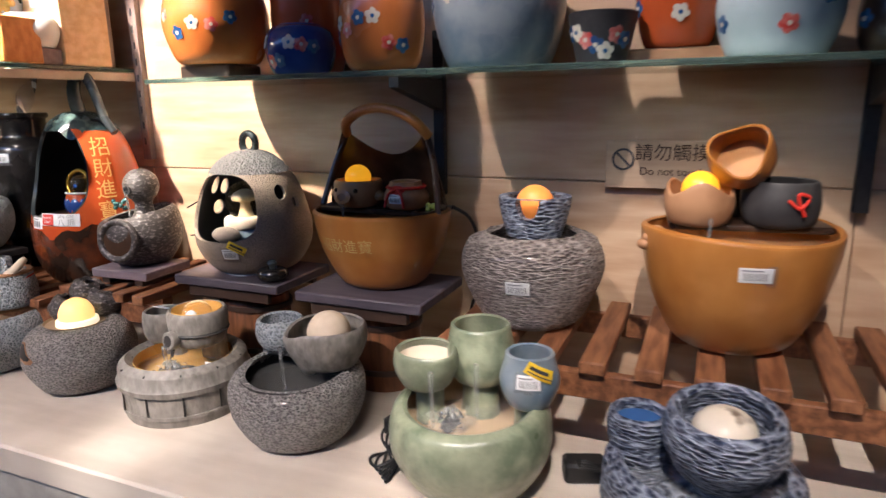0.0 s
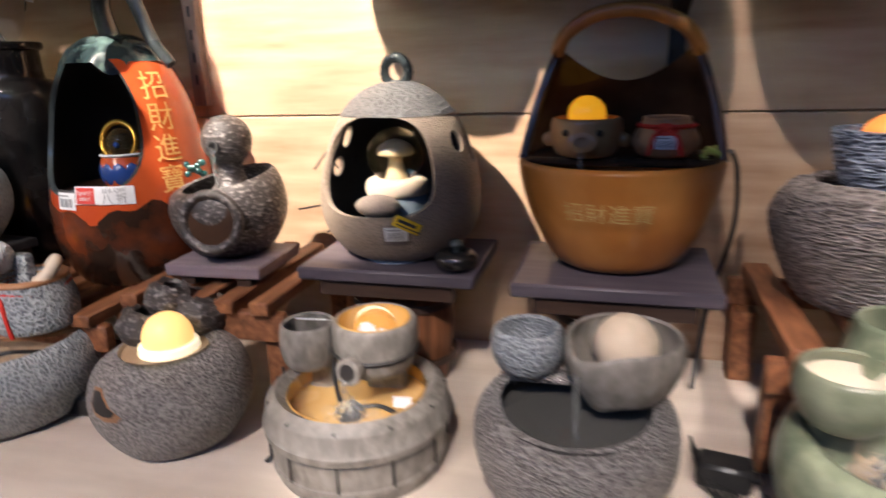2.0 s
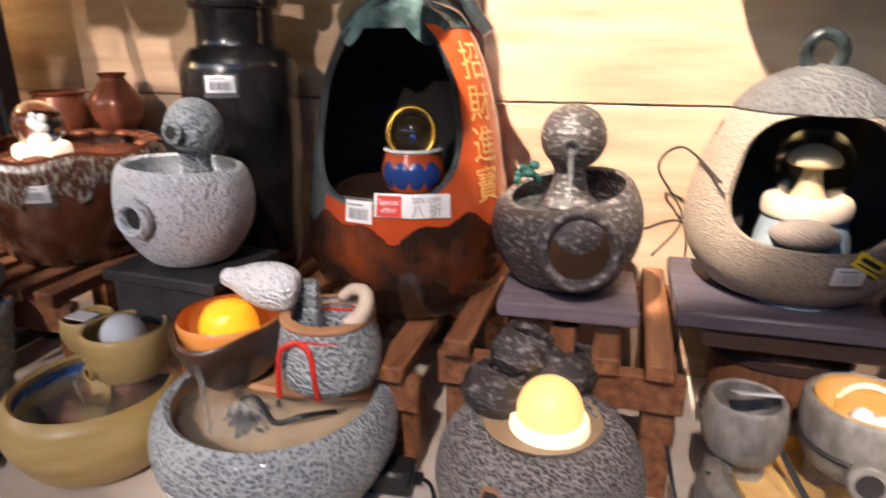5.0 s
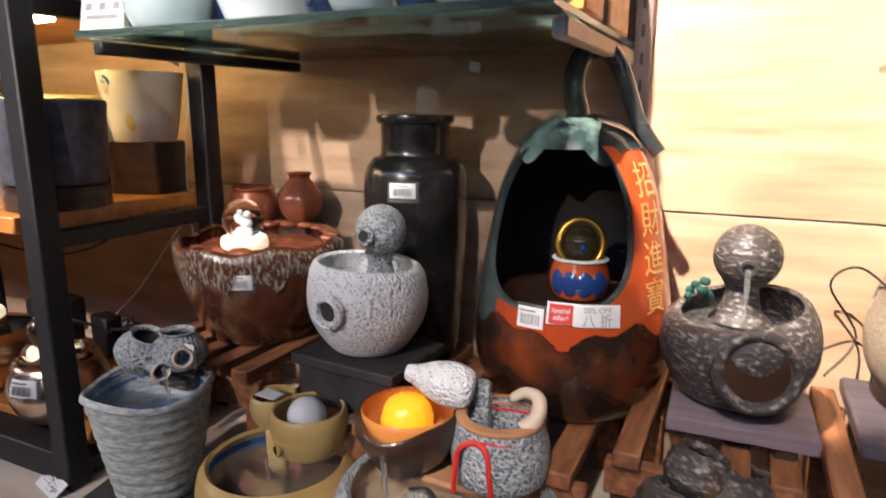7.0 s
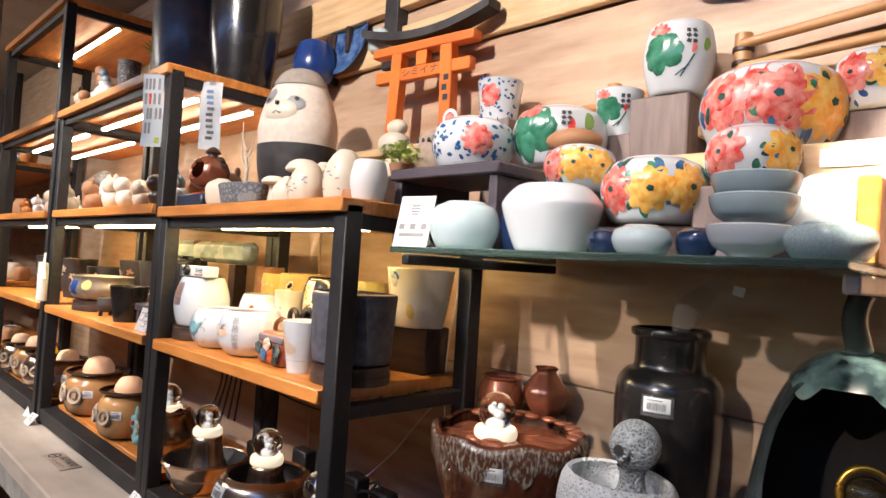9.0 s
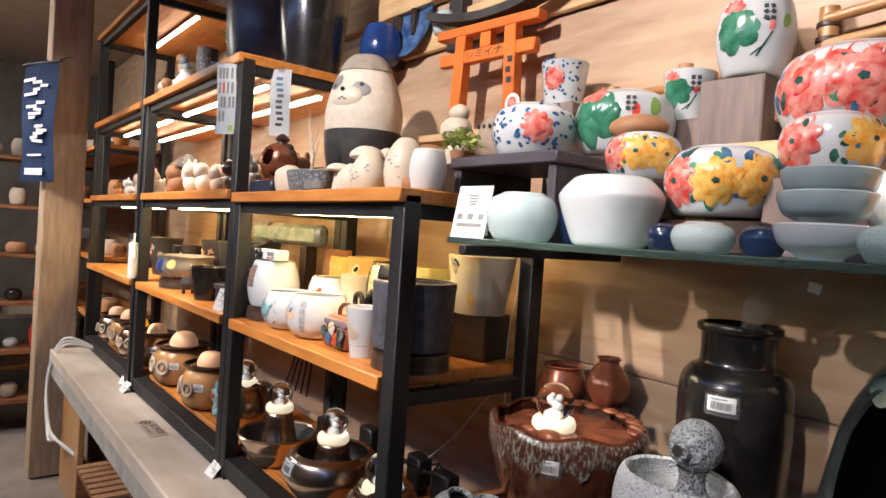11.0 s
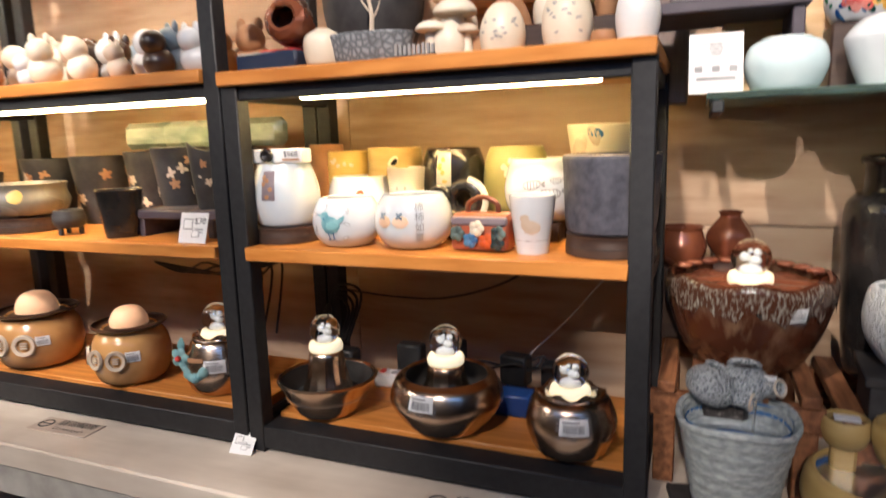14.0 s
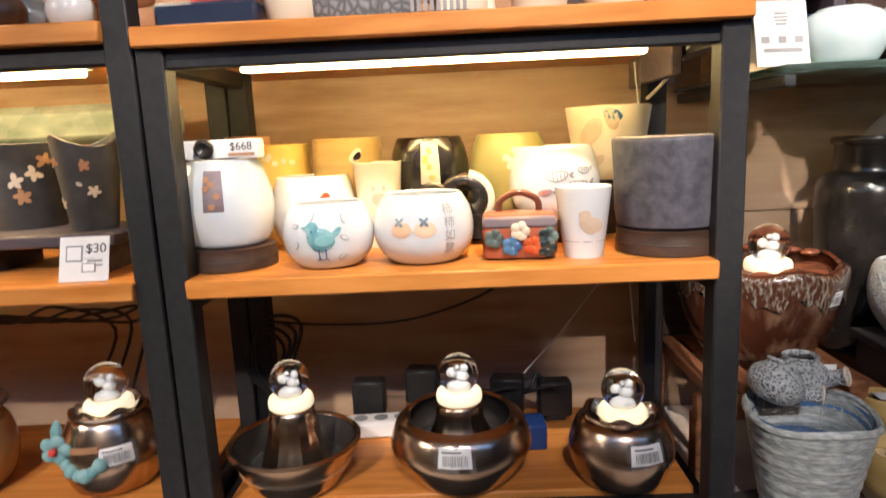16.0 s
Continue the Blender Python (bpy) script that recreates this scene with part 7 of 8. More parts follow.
def block(x, y, z, w, d, h, m=BLOCK, label="grey-brown wooden plinth block", name="plinth", rz=0):
    t = thing(name, x, y, z, label, "plinth", rz)
    part("block", boxes(((0, 0, h / 2), (w, d, h)), bevel=0.004), m, t)
    return t


def squat_pr(r, h):
    return spline([(r * 0.55, 0), (r * 0.80, h * 0.06), (r, h * 0.48), (r * 0.90, h * 0.86), (r * 0.62, h)], 5)


pot("bowl", -2.208, 1.13, G1, squat_pr(0.070, 0.092), PALEBLUE, "pale blue glazed squat bowl", "bowl")
pot("bowl", -2.022, 1.16, G1, spline([(0.05, 0), (0.066, 0.008), (0.090, 0.075), (0.088, 0.095), (0.068, 0.118), (0.062, 0.120)], 5), WHITE, "white glazed shouldered bowl", "bowl", seg=56)
for x, y in ((-1.885, 1.12), (-1.737, 1.12)):
    pot("brush_washer", x, y, G1, squat_pr(0.030, 0.040), MIDNIGHT, "tiny dark blue glazed pot", "pot", seg=28)
pot("brush_washer", -1.808, 1.09, G1, squat_pr(0.044, 0.042), PALEBLUE, "small pale blue pebble-shaped pot", "pot", seg=36)
for k in range(3):
    pot("rice_bowl", -1.665 + 0.002 * k, 1.125, G1 + 0.042 + 0.029 * (k - 1) if k else G1, spline([(0.026, 0), (0.030, 0.006), (0.048, 0.016), (0.056, 0.032), (0.058, 0.044)], 4), (WHITE, PALEBLUE, PALEBLUE)[k],
        ("white glazed bowl under a stack", "pale blue bowl in a stack", "crackled pale blue bowl topping a stack")[k], "bowl", group="stack of bowls", floor=0.4, seg=44)
pot("brush_washer", -1.562, 1.10, G1, squat_pr(0.052, 0.046), CRACKLE, "small crackled celadon pot", "pot", seg=40)
block(-1.68, 1.36, G1, 0.28, 0.20, 0.045, LAVENDER, "low purple-grey plinth board")
pot("bowl", -1.600, 1.31, G1 + 0.045, squat_pr(0.082, 0.090), WHITE, "white glazed round jar bowl on a plinth", "bowl", seg=48)
t = thing("card_stand", -2.325, 1.09, G1, "white printed card leaning on the glass shelf", "sign", rz=6)
c = part("card", boxes(((0, 0, 0.056), (0.094, 0.002, 0.112)), bevel=0), PAPER, t, at=pose(0, 0, 0, -12, 0, 0))
part("emblem", boxes(*[((0, -0.0016, 0.072 + 0.006 * k), (0.026 - 0.004 * abs(2 - k), 0.001, 0.003)) for k in range(5)], bevel=0), GREYINK, c, "grey striped emblem")
part("text_line", boxes(*[((-0.03 + 0.03 * k, -0.0016, 0.045), (0.014, 0.001, 0.012)) for k in range(3)], bevel=0), GREYINK, c)
part("text_line", boxes(((0, -0.0016, 0.027), (0.068, 0.001, 0.007)), bevel=0), GREYINK, c)
part("prop", boxes(((0, 0.03, 0.045), (0.05, 0.002, 0.09)), bevel=0), PAPER, t, at=pose(0, 0.01, 0, 14, 0, 0))

block(-1.92, 1.30, G1, 0.26, 0.16, 0.055, DARKWOOD, "low dark wooden plinth board")
PR = squat_pr(0.095, 0.118)
t = pot("floral_bowl", -1.892, 1.29, G1 + 0.062, PR, WHITE, "white bowl painted with yellow peonies and dark leaves", "bowl", seg=48)
floral(t, PR, 11, 1, 2, 6, size=0.42)
block(-1.735, 1.34, G1, 0.15, 0.15, 0.128, BLOCK)
PR = squat_pr(0.074, 0.098)
t = pot("floral_bowl", -1.735, 1.32, G1 + 0.128, PR, WHITE, "small white bowl painted with red and yellow peonies", "bowl", seg=48)
floral(t, PR, 12, 1, 1, 5, size=0.55)
t = block(-1.74, 1.44, G1, 0.42, 0.16, 0.205, PINE, "pale pine shelf box with a barcode label")
part("barcode_label", boxes(((0.14, -0.082, 0.178), (0.085, 0.002, 0.03)), bevel=0), PAPER, t, "white barcode label")
PR = squat_pr(0.122, 0.150)
t = pot("floral_bowl", -1.745, 1.435, G1 + 0.205, PR, WHITE, "large white jar painted with red and yellow peonies", "bowl", seg=56)
floral(t, PR, 13, 2, 1, 7, size=0.50)
block(-1.975, 1.51, G1, 0.13, 0.11, 0.355, BLOCK, "tall grey-brown wooden plinth")
PR = spline([(0.048, 0), (0.058, 0.008), (0.072, 0.06), (0.074, 0.10), (0.066, 0.14), (0.060, 0.150)], 5)
t = pot("floral_vase", -1.955, 1.50, G1 + 0.355, PR, WHITE, "white vase painted with lotus leaves and flowers", "vase", seg=48)
lotus_paint(t, PR, F + 0.25)
block(-2.09, 1.52, G1, 0.11, 0.10, 0.285, BLOCK, "narrow grey-brown wooden plinth")
PR = cup_pr(0.056, 0.105, 0.75)
t = pot("floral_cup", -2.098, 1.51, G1 + 0.285, PR, WHITE, "white cup painted with a lotus", "cup", seg=40)
lotus_paint(t, PR, F + 0.25)
block(-2.16, 1.43, G1, 0.30, 0.16, 0.200, PINE, "pale pine wood plinth block")
PR = squat_pr(0.108, 0.135)
t = pot("floral_bowl", -2.188, 1.41, G1 + 0.200, PR, WHITE, "large white bowl painted with a green lotus leaf", "bowl", seg=56)
lotus_paint(t, PR, F + 0.25)
block(-2.06, 1.31, G1, 0.12, 0.12, 0.130, DARKWOOD, "dark wooden plinth block")
PR = squat_pr(0.072, 0.090)
t = pot("floral_bowl", -2.058, 1.30, G1 + 0.130, PR, WHITE, "small white bowl painted with yellow flowers", "bowl", seg=44)
floral(t, PR, 14, 1, 2, 5, size=0.5)
t = thing("clay_bird", -2.095, 1.33, G1 + 0.222, "brown ribbed clay bird-shaped ornament", "ornament", rz=20)
part("body", ball(0.05, (0, 0, 0.022), 20, (1.2, 0.8, 0.55)), TERRA, t)
t = thing("step_stand", -2.33, 1.28, G1, "dark purple-grey stepped display stand", "stand")
part("top", boxes(((0, 0, 0.172), (0.33, 0.22, 0.026)), bevel=0.004), STOOL, t)
for s in (-1, 1):
    part("side", boxes(((s * 0.145, 0, 0.08), (0.022, 0.20, 0.158)), bevel=0.003), STOOL, t)
pot("bowl", -2.20, 1.25, G1, squat_pr(0.055, 0.10), COBALT, "blue and red bowl tucked under the stand", "bowl")
PR = squat_pr(0.095, 0.118)
t = pot("blue_white_jar", -2.335, 1.28, G1 + 0.185, PR, WHITE, "blue and white leaf-patterned jar with a red peony", "jar", seg=56)
for k in range(16):
    for shape in sprig(0.022, 6, 40 + k, 1.3):
        part("leaf", decal(PR, F - 1.4 + 0.21 * k, 0.030 + 0.022 * (k % 4), [shape], 0.0011), LEAFB, t)
pb = part("peony", decal(PR, F + 0.82, 0.062, [scallop(0.034, 9, 3)], 0.0024), PEONY, t, "red painted peony")
part("petal_ring", decal(PR, F + 0.82, 0.062, [scallop(0.020, 6, 4)], 0.0036), PEONY, pb)
block(-2.425, 1.50, G1, 0.085, 0.085, 0.36, BLOCK, "tall narrow grey-brown plinth")
PR = cup_pr(0.062, 0.108, 0.78)
t = pot("blue_white_cup", -2.450, 1.50, G1 + 0.36, PR, WHITE, "blue and white patterned cup with a red rose", "cup", seg=40)
for k in range(10):
    for shape in sprig(0.018, 5, 60 + k, 1.3):
        part("leaf", decal(PR, F - 1.0 + 0.28 * k, 0.025 + 0.022 * (k % 4), [shape], 0.0011), LEAFB, t)
pb = part("rose", decal(PR, F + 0.2, 0.062, [scallop(0.028, 8, 5)], 0.0024), PEONY, t, "red painted rose")
part("petal_ring", decal(PR, F + 0.2, 0.062, [scallop(0.017, 6, 4)], 0.0036), PEONY, pb)
block(-1.60, 1.50, G1, 0.10, 0.10, 0.275, BLOCK, "grey-brown wooden block plinth")
PR = squat_pr(0.066, 0.105)
t = pot("floral_bowl", -1.595, 1.49, G1 + 0.275, PR, WHITE, "white bowl painted with orange peonies", "bowl", seg=44)
floral(t, PR, 15, 1, 2, 5, size=0.5)

# torii, bamboo rack, upper boards on the wall
t = thing("torii_gate", -2.785, 1.52, 2.0175, "small orange wooden torii gate with black brush writing", "ornament", rz=6)
t.matrix_basis = t.matrix_basis @ Matrix.Diagonal((1.28, 1.15, 1.0, 1))
for s in (-1, 1):
    part("pillar", boxes(((s * 0.088, 0, 0.15), (0.034, 0.034, 0.30)), bevel=0.003), TORII, t, at=pose(0, 0, 0, 0, -s * 2.0, 0))
part("tie_beam", boxes(((0, 0, 0.235), (0.300, 0.026, 0.040)), bevel=0.003), TORII, t)
part("centre_post", boxes(((0, 0, 0.278), (0.034, 0.024, 0.046)), bevel=0.002), TORII, t)
part("lintel", boxes(((0, 0, 0.316), (0.320, 0.036, 0.030)), bevel=0.003), TORII, t)
bm = bmesh.new()
rows = []
for k in range(17):
    x = -0.20 + 0.40 * k / 16
    z = 0.338 + 1.1 * x * x
    rows.append([bm.verts.new((x, y, z + h)) for y, h in ((-0.026, 0), (0.026, 0), (0.026, 0.026), (-0.026, 0.026))])
for a, e in zip(rows, rows[1:]):
    for i in range(4):
        bm.faces.new((a[i], a[(i + 1) % 4], e[(i + 1) % 4], e[i]))
bm.faces.new(rows[0])
bm.faces.new(rows[-1])
part("roof_beam", bm, MATTBLACK, t, "black curved roof beam")
part("writing", letters("フシミイナリ", 0.030), INK, t, at=pose(0, -0.0145, 0.235, 90, 0, 0), label="black brush writing")
part("side_writing", merge(*[box(bmesh.new(), (0.086 - 0.004 * (k % 2), -0.018, 0.20 - 0.03 * k), (0.014, 0.001, 0.018), bevel=0) for k in range(3)]), INK, t)
t = thing("wall_ledge", -2.785, 1.545, 2.005, "narrow pine ledge fixed to the wall", "shelf")
part("board", boxes(((0.0, 0, 0), (0.52, 0.145, 0.025)), bevel=0.003), PINE, t)
t = thing("bamboo_rack", -1.95, 1.575, 1.985, "low bamboo ladder rack leaning on the wall", "rack")
for k, (x, h) in enumerate(((-0.40, 0.115), (-0.20, 0.14), (0.10, 0.20), (0.40, 0.26))):
    part("bamboo_post", lathe([(0, 0), (0.018, 0), (0.0175, h * 0.45), (0.0205, h * 0.5), (0.0175, h * 0.55), (0.018, h), (0.012, h), (0, h - 0.01)], 18), BAMBOO, t, at=pose(x, 0, 0))
for z, x0, x1, dz in ((0.045, -0.41, -0.10, 0.004), (0.085, -0.41, -0.10, 0.004), (0.10, -0.20, 0.12, 0.0), (0.125, 0.10, 0.60, 0.03), (0.175, 0.10, 0.60, 0.045)):
    part("bamboo_rail", tube([(x0, -0.012, z), ((x0 + x1) / 2, -0.012, z + dz / 2), (x1, -0.012, z + dz)], 0.011, 12), BAMBOO, t)
for k in range(6):
    part("binding", lathe([(0.0185, 0), (0.0215, 0.002), (0.0215, 0.010), (0.0185, 0.012)], 16), DARKWOOD, t, at=pose((-0.40, -0.20, 0.10, 0.40, 0.10, -0.20)[k], 0, (0.05, 0.09, 0.13, 0.16, 0.16, 0.05)[k]))
t = thing("wall_ledge", -1.92, 1.56, 1.972, "pale pine wall ledge carrying the bamboo rack", "shelf")
part("board", boxes(((0, 0, 0), (0.86, 0.10, 0.024)), bevel=0.003), PINE, t)
tagged(part("trim_board", boxes(((-2.4, YW - 0.012, 2.41), (3.6, 0.024, 0.115)), bevel=0.003), PINE, smooth=False), "pine batten along the wall", kind="structure")
tagged(part("trim_board", boxes(((-2.4, YW - 0.020, 2.60), (3.6, 0.04, 0.15)), bevel=0.003), PINE, smooth=False), "upper pine batten along the wall", kind="structure")
t = thing("paper_lantern", -1.85, 1.44, 2.36, "pale translucent hanging paper bag lamp", "lantern")
part("bag", lathe(spline([(0.15, 0), (0.17, 0.02), (0.165, 0.2), (0.13, 0.4)], 4), 36, flat=0.4), mat("oiled_paper", (0.66, 0.58, 0.44), (0.72, 0.64, 0.50), 0.35, scale=6, bump=0.3), t)
part("cord", tube([(0, 0, 0.395), (0, 0, 0.6), (0, 0, 0.84)], 0.003, 6), CORD, t, "black hanging cord")
part("top_ring", lathe([(0.004, 0.39), (0.13, 0.40), (0.13, 0.404), (0.004, 0.394)], 30, flat=0.4), DARKWOOD, t)

# panda jar on a black stand
block(-3.13, 1.325, 1.788, 0.30, 0.18, 0.06, TERRA, "red-brown wooden plinth board")
t = thing("panda_jar", -3.145, 1.318, 1.848, "large cream and black panda-shaped stone lantern", "ornament", rz=22)
t.matrix_basis = t.matrix_basis @ Matrix.Diagonal((0.90, 0.90, 0.87, 1))
bm = lathe([(0, 0)] + spline([(0.085, 0), (0.112, 0.01), (0.138, 0.10), (0.146, 0.20), (0.148, 0.26), (0.130, 0.34), (0.096, 0.42), (0.058, 0.470), (0, 0.485)], 6), 56, flat=0.85)
part("body", bm, mat("panda_stone", (0.60, 0.53, 0.44), (0.68, 0.61, 0.52), 0.7, scale=40, bump=0.3), t)
PRP = spline([(0.085, 0), (0.112, 0.01), (0.138, 0.10), (0.146, 0.20), (0.148, 0.26), (0.130, 0.34), (0.096, 0.42), (0.058, 0.470), (0.001, 0.485)], 6)
part("black_body", lathe([(r + 0.003, z) for r, z in PRP if z < 0.20], 56, flat=0.86), MATTBLACK, t, "matt black lower body")
part("cap", lathe([(r + 0.004, z) for r, z in PRP if z > 0.405], 56, flat=0.86), mat("panda_cap", (0.30, 0.26, 0.22), (0.38, 0.33, 0.28), 0.7, scale=40, bump=0.3), t, "grey-brown cap")
for s in (-1, 1):
    e = part("eye_patch", decal(PRP, F + s * 0.46, 0.345, [petal(-0.034, -0.004 * s, 0.070, -0.35 * s, 0.8)], 0.002, 0.86), GREYINK, t)
    part("eye", decal(PRP, F + s * 0.46, 0.345, [petal(-0.008, 0, 0.017, 0, 1.0)], 0.0045, 0.86), INK, e)
part("muzzle", ball(0.060, (0.0, -0.100, 0.298), 24, (1.15, 0.55, 0.8)), CREAM, t)
part("nose", ball(0.008, (0.0, -0.132, 0.325), 10), INK, t)
part("mouth", tube(curve3([(-0.022, -0.128, 0.296), (-0.012, -0.132, 0.288), (0.0, -0.134, 0.296), (0.012, -0.132, 0.288), (0.022, -0.128, 0.296)], 4), 0.0018, 6), INK, t)
part("ear", ball(0.034, (-0.085, 0, 0.405), 18, (1, 0.6, 1)), MATTBLACK, t)

# small things on the main bay's top board
S2 = 1.788
t = thing("tea_tray", -3.265, 1.115, S2, "dark blue lacquer tray with a red cloth", "tray")
part("tray", boxes(((-0.02, 0.02, 0.022), (0.17, 0.20, 0.044)), bevel=0.006), mat("navy_lacquer", (0.012, 0.02, 0.045), (0.02, 0.03, 0.06), 0.35, coat=0.2), t)
part("cloth", boxes(((0.0, 0.0, 0.047), (0.10, 0.12, 0.006)), bevel=0.002), RED, t)
t = thing("incense_burner", -3.245, 1.085, S2 + 0.05, "dark clay hollow-stump incense burner with a small hat", "incense burner")
part("barrel", lathe(walls(spline([(0.040, 0), (0.052, 0.02), (0.050, 0.07), (0.040, 0.085)], 4), 0.014, 0.3), 32, lump=0.05), COPPER, t, at=pose(0.0, 0.03, 0.05, 80, 0, 12))
part("crust", merge(*[ball(0.017, (0.038 * math.cos(k * 0.8), 0.01 + 0.01 * math.sin(k * 3), 0.075 + 0.03 * math.sin(k * 0.8)), 8) for k in range(5)]), DKBROWN, t)
part("hat", lathe(spline([(0.0, 0.145), (0.012, 0.14), (0.024, 0.125), (0.016, 0.118), (0.018, 0.095), (0, 0.09)], 3), 20), DKBROWN, t)
t = thing("planter_tray", -3.035, 1.085, S2, "grey fish-scale oval planter tray with a bare twig", "planter", rz=6)
part("tray", lathe(walls(spline([(0.072, 0), (0.086, 0.01), (0.100, 0.05), (0.104, 0.064)], 4), 0.008), 48, flat=0.5), mat("scale_stone", (0.10, 0.11, 0.12), (0.26, 0.28, 0.30), 0.6, scale=70, kind="cells", lo=0.02, hi=0.3, bump=0.6), t)
part("twig", tube(curve3([(0.0, 0, 0.05), (0.004, 0.002, 0.11), (-0.010, 0.0, 0.17), (-0.03, 0, 0.22)], 5), 0.006, 8, 0.4), PALECLAY, t)
for k in range(4):
    part("branch", tube(curve3([(0.0, 0, 0.09 + 0.025 * k), (0.02 * (-1) ** k, 0, 0.12 + 0.025 * k), (0.03 * (-1) ** k, 0.004, 0.16 + 0.03 * k)], 4), 0.003, 6, 0.4), PALECLAY, t)
pot("egg_pot", -3.150, 1.075, S2, globe_pr(0.046, 0.085, 0.6, 0.4), CREAM, "cream egg-shaped pot on the pine board", seg=32)


def egg_figure(x, y, z, r, h, m, label, marks=None, seed=0, top=0.3):
    PR = spline([(r * 0.6, 0), (r * 0.85, h * 0.06), (r, h * 0.38), (r * 0.84, h * 0.72), (r * top, h * 0.97), (0.001, h)], 5)
    t = thing("egg_figurine", x, y, z, label, "figurine")
    part("body", lathe([(0, 0)] + PR, 32), m, t)
    if marks:
        rr = random.Random(seed)
        part("marks", decal(PR, F, h * 0.42, [petal(rr.uniform(-r * 0.8, r * 0.8), rr.uniform(-0.2, 0.25) * h, 0.010, rr.uniform(-0.4, 0.4), 0.4) for k in range(14)], 0.0012), marks, t, "painted dashes")
    return t


block(-2.86, 1.27, S2, 0.20, 0.10, 0.062, TERRA, "red-brown low plinth board")
egg_figure(-2.885, 1.25, S2 + 0.062, 0.044, 0.085, CREAM, "cream bird-shaped egg clay figurine", GREYINK, 1)
egg_figure(-2.86, 1.12, S2, 0.040, 0.085, CREAM, "small cream mushroom-shaped clay figurine", None)
t = thing("mushroom_figurine", -2.865, 1.15, S2, "cream clay mushroom cluster", "figurine")
for dx, dy, h, r in ((0.0, 0.02, 0.14, 0.048), (-0.03, -0.05, 0.085, 0.034), (0.045, -0.03, 0.075, 0.026)):
    part("cap", lathe(spline([(r * 0.4, h * 0.72), (r, h * 0.76), (r * 0.92, h * 0.88), (r * 0.5, h * 0.98), (0, h)], 4), 28), CREAM if dx < 0.04 else PALECLAY, t, at=pose(dx, dy, 0))
    part("stalk", lathe(spline([(0, 0), (r * 0.55, 0), (r * 0.40, h * 0.5), (r * 0.42, h * 0.75)], 3), 20), CREAM, t, at=pose(dx, dy, 0))
egg_figure(-2.735, 1.10, S2, 0.048, 0.105, CREAM, "cream egg figurine with grey dashes", GREYINK, 2, 0.45)
egg_figure(-2.605, 1.12, S2, 0.052, 0.135, CREAM, "tall cream egg vase with a painted feather", GREYINK, 3, 0.4)
PR = spline([(0.030, 0), (0.036, 0.008), (0.042, 0.05), (0.036, 0.085), (0.033, 0.09)], 5)
pot("cup", -2.465, 1.085, S2, PR, mat("snow_glaze", (0.70, 0.69, 0.66), (0.62, 0.64, 0.66), 0.4), "small white tumbler pot", "cup")
t = thing("small_dish", -2.53, 1.09, S2, "tiny brown and blue glazed dish", "dish")
part("bowl", lathe(walls(bowl_pr(0.024, 0.03), 0.003), 24), TERRA, t)
t = thing("name_plate", -2.905, 1.03, S2, "small dark cut-out letter plate", "sign")
part("strip", boxes(((0, 0, 0.004), (0.10, 0.012, 0.008)), bevel=0.001), INK, t)
for k in range(9):
    part("upright", boxes(((-0.042 + 0.0105 * k, 0, 0.018), (0.006, 0.006, 0.026 - 0.004 * (k % 3))), bevel=0), GREYINK, t)
t = thing("plant_pot", -2.545, 1.24, S2, "yellow-green shrub in a small clay pot", "plant")
part("block", boxes(((0, 0, 0.04), (0.08, 0.08, 0.08)), bevel=0.003), DARKWOOD, t)
part("pot", lathe(walls(cup_pr(0.026, 0.035, 0.7), 0.003), 24), TERRA, t, at=pose(0, 0, 0.08))
rr = random.Random(9)
bm = bmesh.new()
for k in range(170):
    a, e, d = rr.uniform(0, 6.283), rr.uniform(0.1, 1.5), 0.055 * rr.uniform(0.4, 1.0)
    c = Vector((d * math.cos(a) * math.cos(e) * 1.2, d * math.sin(a) * math.cos(e), 0.12 + d * math.sin(e)))
    u = Vector((rr.uniform(-1, 1), rr.uniform(-1, 1), rr.uniform(-0.3, 1))).normalized()
    w = u.cross(Vector((rr.uniform(-1, 1), 0.3, 0.2))).normalized()
    bm.faces.new([bm.verts.new(c + u * p * 0.009 + w * q * 0.004) for p, q in ((-1, 0), (0, -1), (1, 0), (0, 1))])
part("foliage", bm, LIME, t, "bushy yellow-green leaves", smooth=False)
block(-2.60, 1.345, S2, 0.30, 0.12, 0.09, DARKWOOD, "dark wooden plinth block")
t = egg_figure(-2.515, 1.335, S2 + 0.09, 0.056, 0.125, mat("grey_brown_bisque", (0.30, 0.22, 0.16), (0.38, 0.29, 0.22), 0.7, scale=60, bump=0.3), "brown bisque egg lantern with holes", None, top=0.5)
for k in range(3):
    part("hole", ball(0.006, (-0.02 + 0.02 * k, -0.047, 0.092), 8, (1, 0.4, 1)), INK, t)
egg_figure(-2.785, 1.325, S2, 0.06, 0.16, TERRA, "pink-brown open egg lantern", None, top=0.5)
t = egg_figure(-2.70, 1.36, S2 + 0.09, 0.035, 0.09, CREAM, "cream shell-shaped clay figurine", None)
part("shell_top", ball(0.046, (0.0, -0.01, 0.11), 16, (1.15, 0.85, 0.8)), CREAM, t)
part("shell_top", ball(0.030, (0.01, -0.01, 0.155), 16, (1.15, 0.85, 0.8)), CREAM, t)
t = thing("round_tag", -2.51, 1.375, S2 + 0.255, "round white tag with a red print", "tag")
part("disc", lathe([(0, 0), (0.026, 0), (0.026, 0.002), (0, 0.002)], 28), PAPER, t, at=pose(0, 0, 0, 90, 0, 0))
part("print", lathe([(0, 0.002), (0.017, 0.002), (0.017, 0.003), (0, 0.003)], 24), PEONY, t, at=pose(0, -0.0005, 0, 90, 0, 0))
